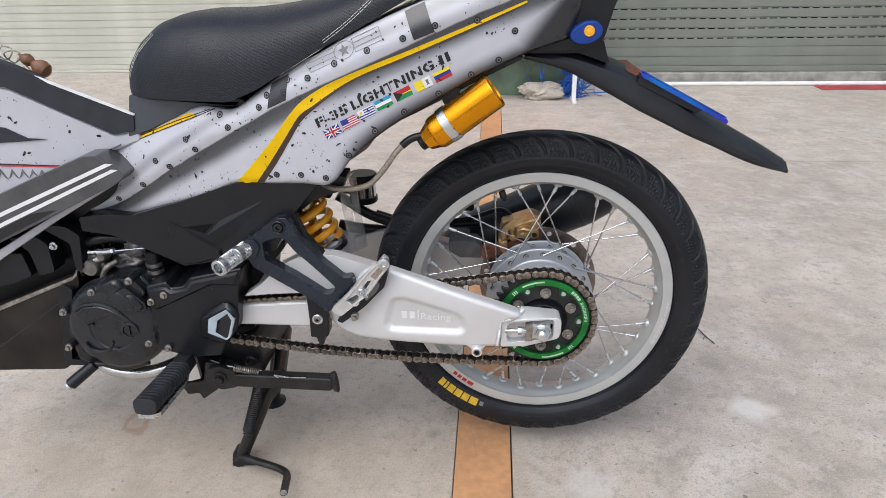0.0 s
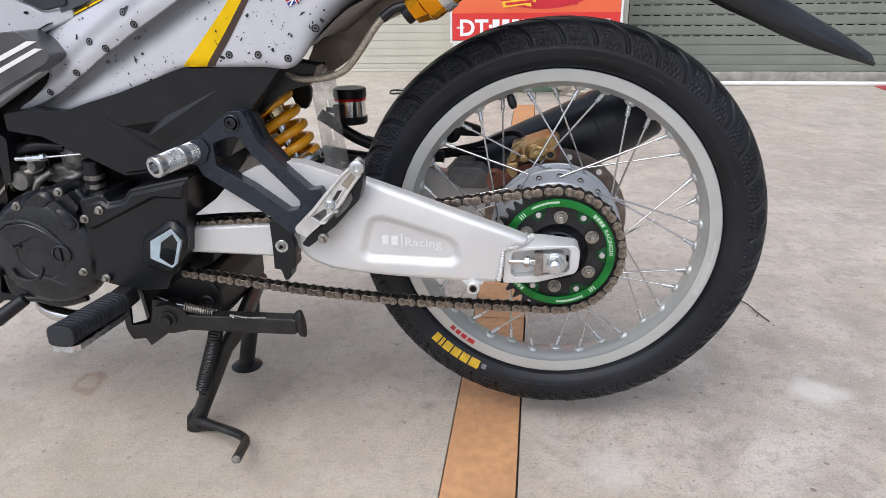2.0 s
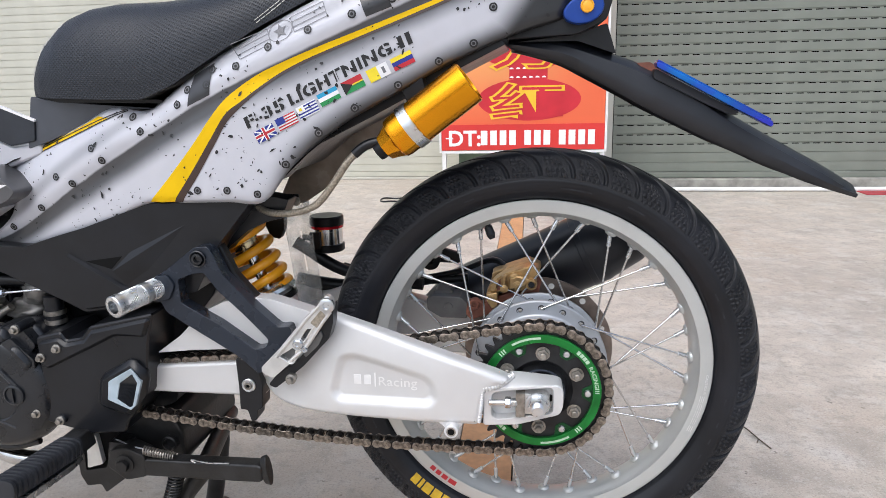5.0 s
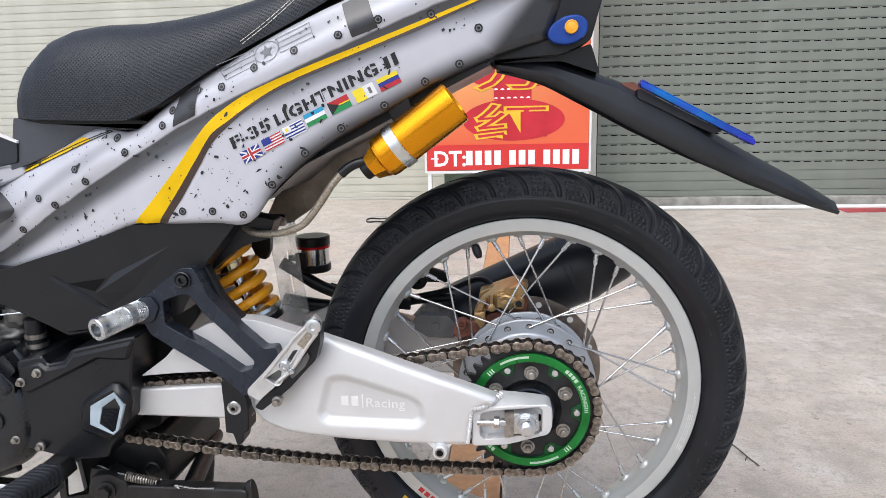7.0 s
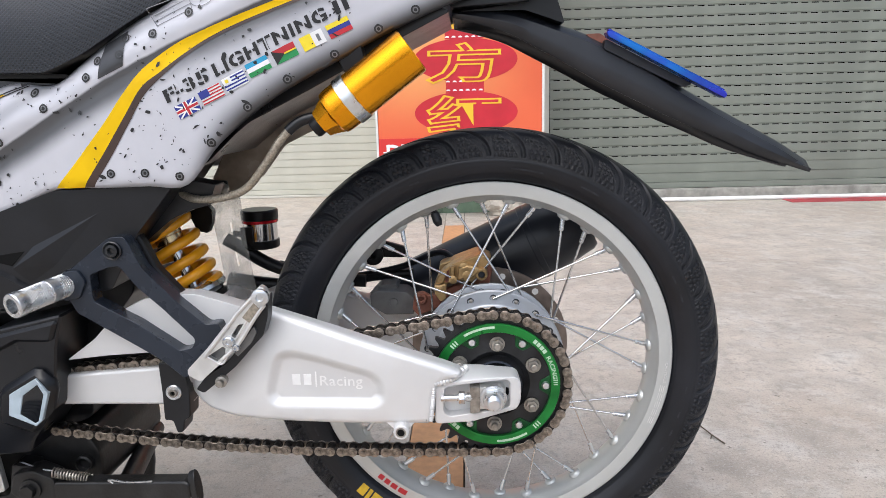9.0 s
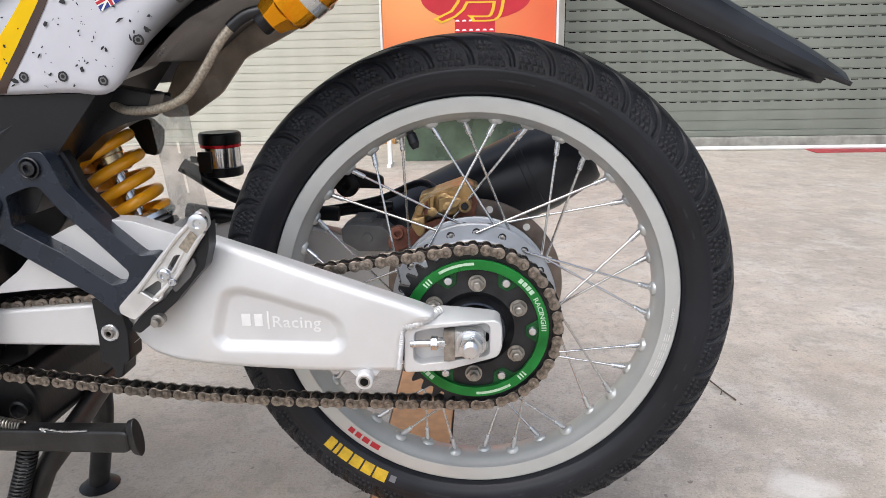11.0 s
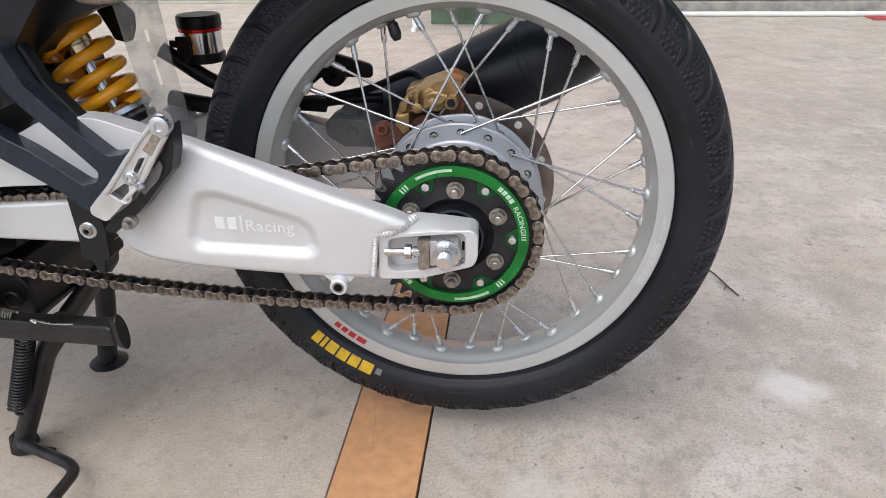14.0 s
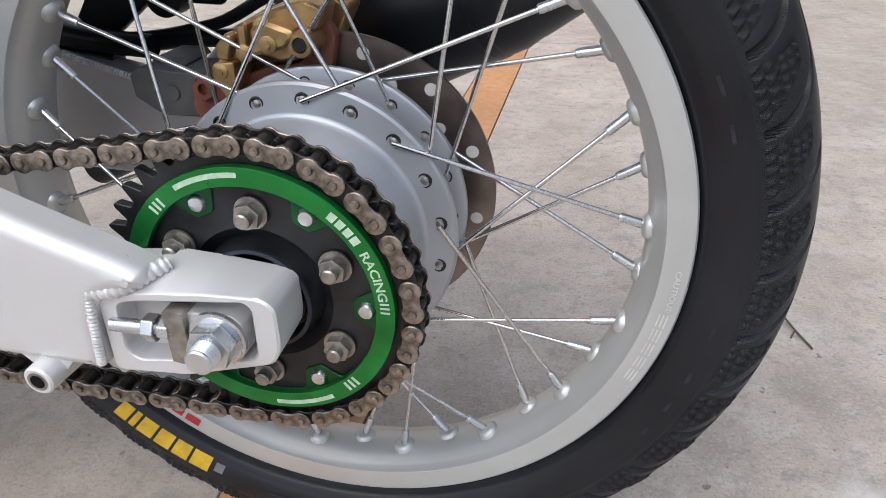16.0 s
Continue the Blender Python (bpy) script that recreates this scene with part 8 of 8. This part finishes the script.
for pts in ([(-0.985, 0.4550), (-0.8610, 0.5107), (-0.8000, 0.5380), (-0.6294, 0.6109), (-0.6170, 0.6105), (-0.8020, 0.5307), (-0.8634, 0.5033), (-0.985, 0.4480)], [(-0.985, 0.4370), (-0.8669, 0.4921), (-0.8049, 0.5207), (-0.6213, 0.6026), (-0.6110, 0.6020), (-0.8071, 0.5134), (-0.8695, 0.4836), (-0.985, 0.4290)]):
    part("wing_stripe", prism(pts, -0.1370, -0.1363, 0), M_DECAL_WHITE, fb)
part("wing_shade", prism([(-0.985, 0.4275), (-0.8700, 0.4825), (-0.7600, 0.5330), (-0.7200, 0.5390), (-0.7500, 0.5235), (-0.8193, 0.4905), (-0.985, 0.4110)], -0.1367, -0.1362, 0), M_INK, fb, "black painted lower corner")
part("wing_hem", prism([(-0.990, 0.382), (-0.9056, 0.4289), (-0.8381, 0.4675), (-0.7361, 0.5257), (-0.6400, 0.5760), (-0.6331, 0.5721), (-0.7449, 0.5089), (-0.8437, 0.4479), (-0.990, 0.352)], -0.118, -0.094, 0.003), M_LIVERY_PLAIN, fb)
part("dark_flank", prism([(-0.985, 0.676), (-0.8260, 0.6588), (-0.7931, 0.6531), (-0.7628, 0.6380), (-0.7329, 0.6365), (-0.7729, 0.6328), (-0.8350, 0.6290), (-0.985, 0.622)], -0.0975, -0.0953, 0.0005), M_TUNNEL, fb)
part("red_line", prism([(-0.985, 0.600), (-0.8096, 0.5960), (-0.7221, 0.5942), (-0.7208, 0.5928), (-0.8104, 0.5938), (-0.985, 0.597)], -0.0962, -0.0953, 0), M_ROSE, fb)
part("black_line", prism([(-0.985, 0.6025), (-0.8096, 0.5980), (-0.7221, 0.5956), (-0.7221, 0.5946), (-0.8096, 0.5964), (-0.985, 0.6005)], -0.0962, -0.0953, 0), M_INK, fb)
x = -0.850
for k in range(9):
    w = 0.020 - 0.0012 * k
    part("tooth", prism([(x, 0.5715 + 0.0012 * k), (x + w * 0.15, 0.5755 + 0.0012 * k), (x + w * 0.5, 0.5900 - 0.0002 * k), (x + w * 0.85, 0.5755 + 0.0012 * k), (x + w, 0.5715 + 0.0012 * k), (x + w * 0.75, 0.5745 + 0.0012 * k), (x + w * 0.5, 0.5840), (x + w * 0.25, 0.5745 + 0.0012 * k)], -0.0962, -0.0953, 0), M_GREY_INK, fb)
    x += w
spk = bmesh.new()
r_ = random.Random(5)
for k in range(90):
    x, z, s_ = r_.uniform(-0.84, -0.60), r_.uniform(0.598, 0.70), min(0.0034, 0.0005 + r_.expovariate(1 / 0.0009))
    if z > 0.7080 - (x + 0.775) * 0.46 - 0.006 or (0.626 < z < 0.66 and x < -0.74):
        continue
    a_ = r_.uniform(0, 3.1)
    pts = [(s_ * r_.uniform(0.5, 1.2) * 1.6 * math.cos(2 * math.pi * i / 7), s_ * r_.uniform(0.4, 1.1) * 0.7 * math.sin(2 * math.pi * i / 7)) for i in range(7)]
    spk.faces.new([spk.verts.new((x + p * math.cos(a_) - q * math.sin(a_), -0.0957, z + p * math.sin(a_) + q * math.cos(a_))) for p, q in pts])
tagged(part("paint_specks", spk, M_INK, fb), kind="stuff")
low = new("belly_fairing")
low.parent = bike
part("belly_panel", prism(rounded([(-0.990, 0.310), (-0.9439, 0.3288), (-0.8766, 0.3573), (-0.7428, 0.4120), (-0.7340, 0.4213), (-0.7371, 0.3969), (-0.7800, 0.3400), (-0.7780, 0.2500), (-0.8000, 0.2340), (-0.9139, 0.2285), (-0.990, 0.2285)], 0.004), -0.104, -0.070, 0.005, 2), M_BELLY, low, "brown-grey weathered belly fairing")
part("belly_edge", prism([(-0.990, 0.3120), (-0.8766, 0.3590), (-0.7428, 0.4135), (-0.7330, 0.4230), (-0.7345, 0.4150), (-0.7440, 0.4065), (-0.8766, 0.3505), (-0.990, 0.3030)], -0.1065, -0.100, 0.0015), M_STEEL_WORN, low, "scuffed pale edge")
part("belly_groove", prism([(-0.990, 0.2240 + 0.007), (-0.8956, 0.2846), (-0.7417, 0.3902), (-0.7420, 0.3870), (-0.8970, 0.2800), (-0.990, 0.2270)], -0.1046, -0.1035, 0), M_INK, low)
part("belly_flap", prism(rounded([(-0.765, 0.400), (-0.742, 0.395), (-0.775, 0.262), (-0.690, 0.262), (-0.700, 0.252), (-0.790, 0.250)], 0.004), -0.116, -0.080, 0.004), M_BLACK, low)
for pts in ([(-1.0, 0.500), (-0.853, 0.452), (-0.820, 0.452), (-0.812, 0.412), (-0.845, 0.398), (-1.0, 0.360)], [(-0.835, 0.478), (-0.790, 0.482), (-0.772, 0.468), (-0.772, 0.420), (-0.800, 0.412), (-0.806, 0.455)], [(-0.792, 0.505), (-0.735, 0.498), (-0.716, 0.484), (-0.724, 0.425), (-0.735, 0.420), (-0.735, 0.470), (-0.760, 0.486)]):
    part("louvre", prism(rounded(pts, 0.005), -0.104, -0.072, 0.004), M_BLACK, low, "black louvred side grille")
part("radiator_dark", box(-1.0, -0.735, -0.060, 0.060, 0.25, 0.52, 0.004), M_FRAME_BLACK, low)
lb = bmesh.new()
screw(-0.7620, -0.104, 0.466, 0.0045, 0.005, lb)
part("louvre_bolt", lb, M_ZINC, low)

# small gourd charm on its key loop, hung on the lock
charm = new("gourd_charm")
charm.parent = bike
g = turned([(0, -0.012), (0.006, -0.0115), (0.0115, -0.007), (0.0130, 0.0), (0.0110, 0.0075), (0.0065, 0.0125), (0.0058, 0.0145), (0.0082, 0.0190), (0.0090, 0.0235), (0.0072, 0.0285), (0.0030, 0.0325), (0.0016, 0.0370), (0, 0.0375)], (-0.732, -0.070, 0.7345), (-0.762, -0.070, 0.7560), 24)
part("gourd", g, M_GOURD, charm, "small polished brown gourd")
for c, rr in (((-0.772, -0.070, 0.752), 0.011), ((-0.785, -0.068, 0.757), 0.012), ((-0.795, -0.072, 0.766), 0.010)):
    part("key_ring", tube([Vector(c) + Vector((rr * math.cos(a), 0.004 * math.sin(2 * a), rr * 0.8 * math.sin(a))) for a in [2 * math.pi * i / 20 for i in range(21)]], 0.0011, 6), M_STEEL_WORN, charm)
part("key_cord", tube(curve([(-0.765, -0.070, 0.750), (-0.752, -0.072, 0.738), (-0.742, -0.074, 0.726), (-0.746, -0.074, 0.722), (-0.758, -0.072, 0.738)], 5), 0.0011, 6), M_WOOD, charm)

# ---- prints on the wheel ----


def wall_y(r):
    """The near sidewall of the tyre at a radius, or the rim's flange below it."""
    if r < 0.2185:
        return -float(np.interp(r, [0.2040, 0.2146, 0.2178], [0.0240, 0.0248, 0.0246]))
    return -float(np.interp(r, [0.2190, 0.2225, 0.2262, 0.2300, 0.2342, 0.2385, 0.2452], [0.0218, 0.0275, 0.0307, 0.0335, 0.0353, 0.0363, 0.0364]))


def arc_bars(r0, r1, spans, material, name, label, lift=0.0005):
    for a0, a1 in spans:
        bm = bmesh.new()
        n, rows = 6, []
        for j in range(6):
            r = r0 + (r1 - r0) * j / 5
            rows.append([bm.verts.new(polar(r, a0 + (a1 - a0) * i / n, wall_y(r) - lift)) for i in range(n + 1)])
        for p, q in zip(rows, rows[1:]):
            for i in range(n):
                bm.faces.new((p[i], p[i + 1], q[i + 1], q[i]))
        part(name, bm, material, wheel, label)


a, spans = 224.0, []
for w in (2.6, 1.2, 3.2, 3.2, 3.2, 3.8):
    spans.append((a, a + w))
    a += w + 0.55
arc_bars(0.2275, 0.2400, spans, M_TYRE_YELLOW, "yellow_bar", "plain yellow bar")
arc_bars(0.2290, 0.2360, [(a + 0.4, a + 2.2)], M_GREY_INK, "grey_bar", "plain grey bar")
a, spans = 226.5, []
for w in (2.0, 2.0, 2.4, 3.2):
    spans.append((a, a + w))
    a += w + 0.7
arc_bars(0.2065, 0.2130, spans, M_FLAG_RED, "red_bar", "plain red bar")
part("letters", ring_letters("CAUTIOUS:", 0.0044, 0.2105, -1.5, -9.0, -0.0253), M_ETCH, wheel, "faint etched warning word")
for row in range(3):
    arc_bars(0.2082 + 0.0022 * row, 0.2091 + 0.0022 * row, [(-9.6 - 2.9 * k, -12.0 - 2.9 * k) for k in range(5)], M_ETCH, "etched_bar", "faint etched bar")
for a0, w, r in ((200, 3.0, 0.2345), (206, 2.2, 0.2345), (256, 7.0, 0.2358), (266, 9.0, 0.2358), (280, 4.0, 0.2350), (292, 6.0, 0.2360), (304, 3.5, 0.2360), (330, 2.0, 0.2360), (336, 2.0, 0.2360), (342, 2.0, 0.2360), (350, 2.0, 0.2360), (18, 2.5, 0.2360), (24, 2.5, 0.2360), (58, 6.0, 0.2360), (75, 9.0, 0.2358), (110, 3.0, 0.2360)):
    arc_bars(r - 0.0010, r + 0.0010, [(a0, a0 + w)], M_EMBOSS, "moulded_bar", "raised rubber bar")
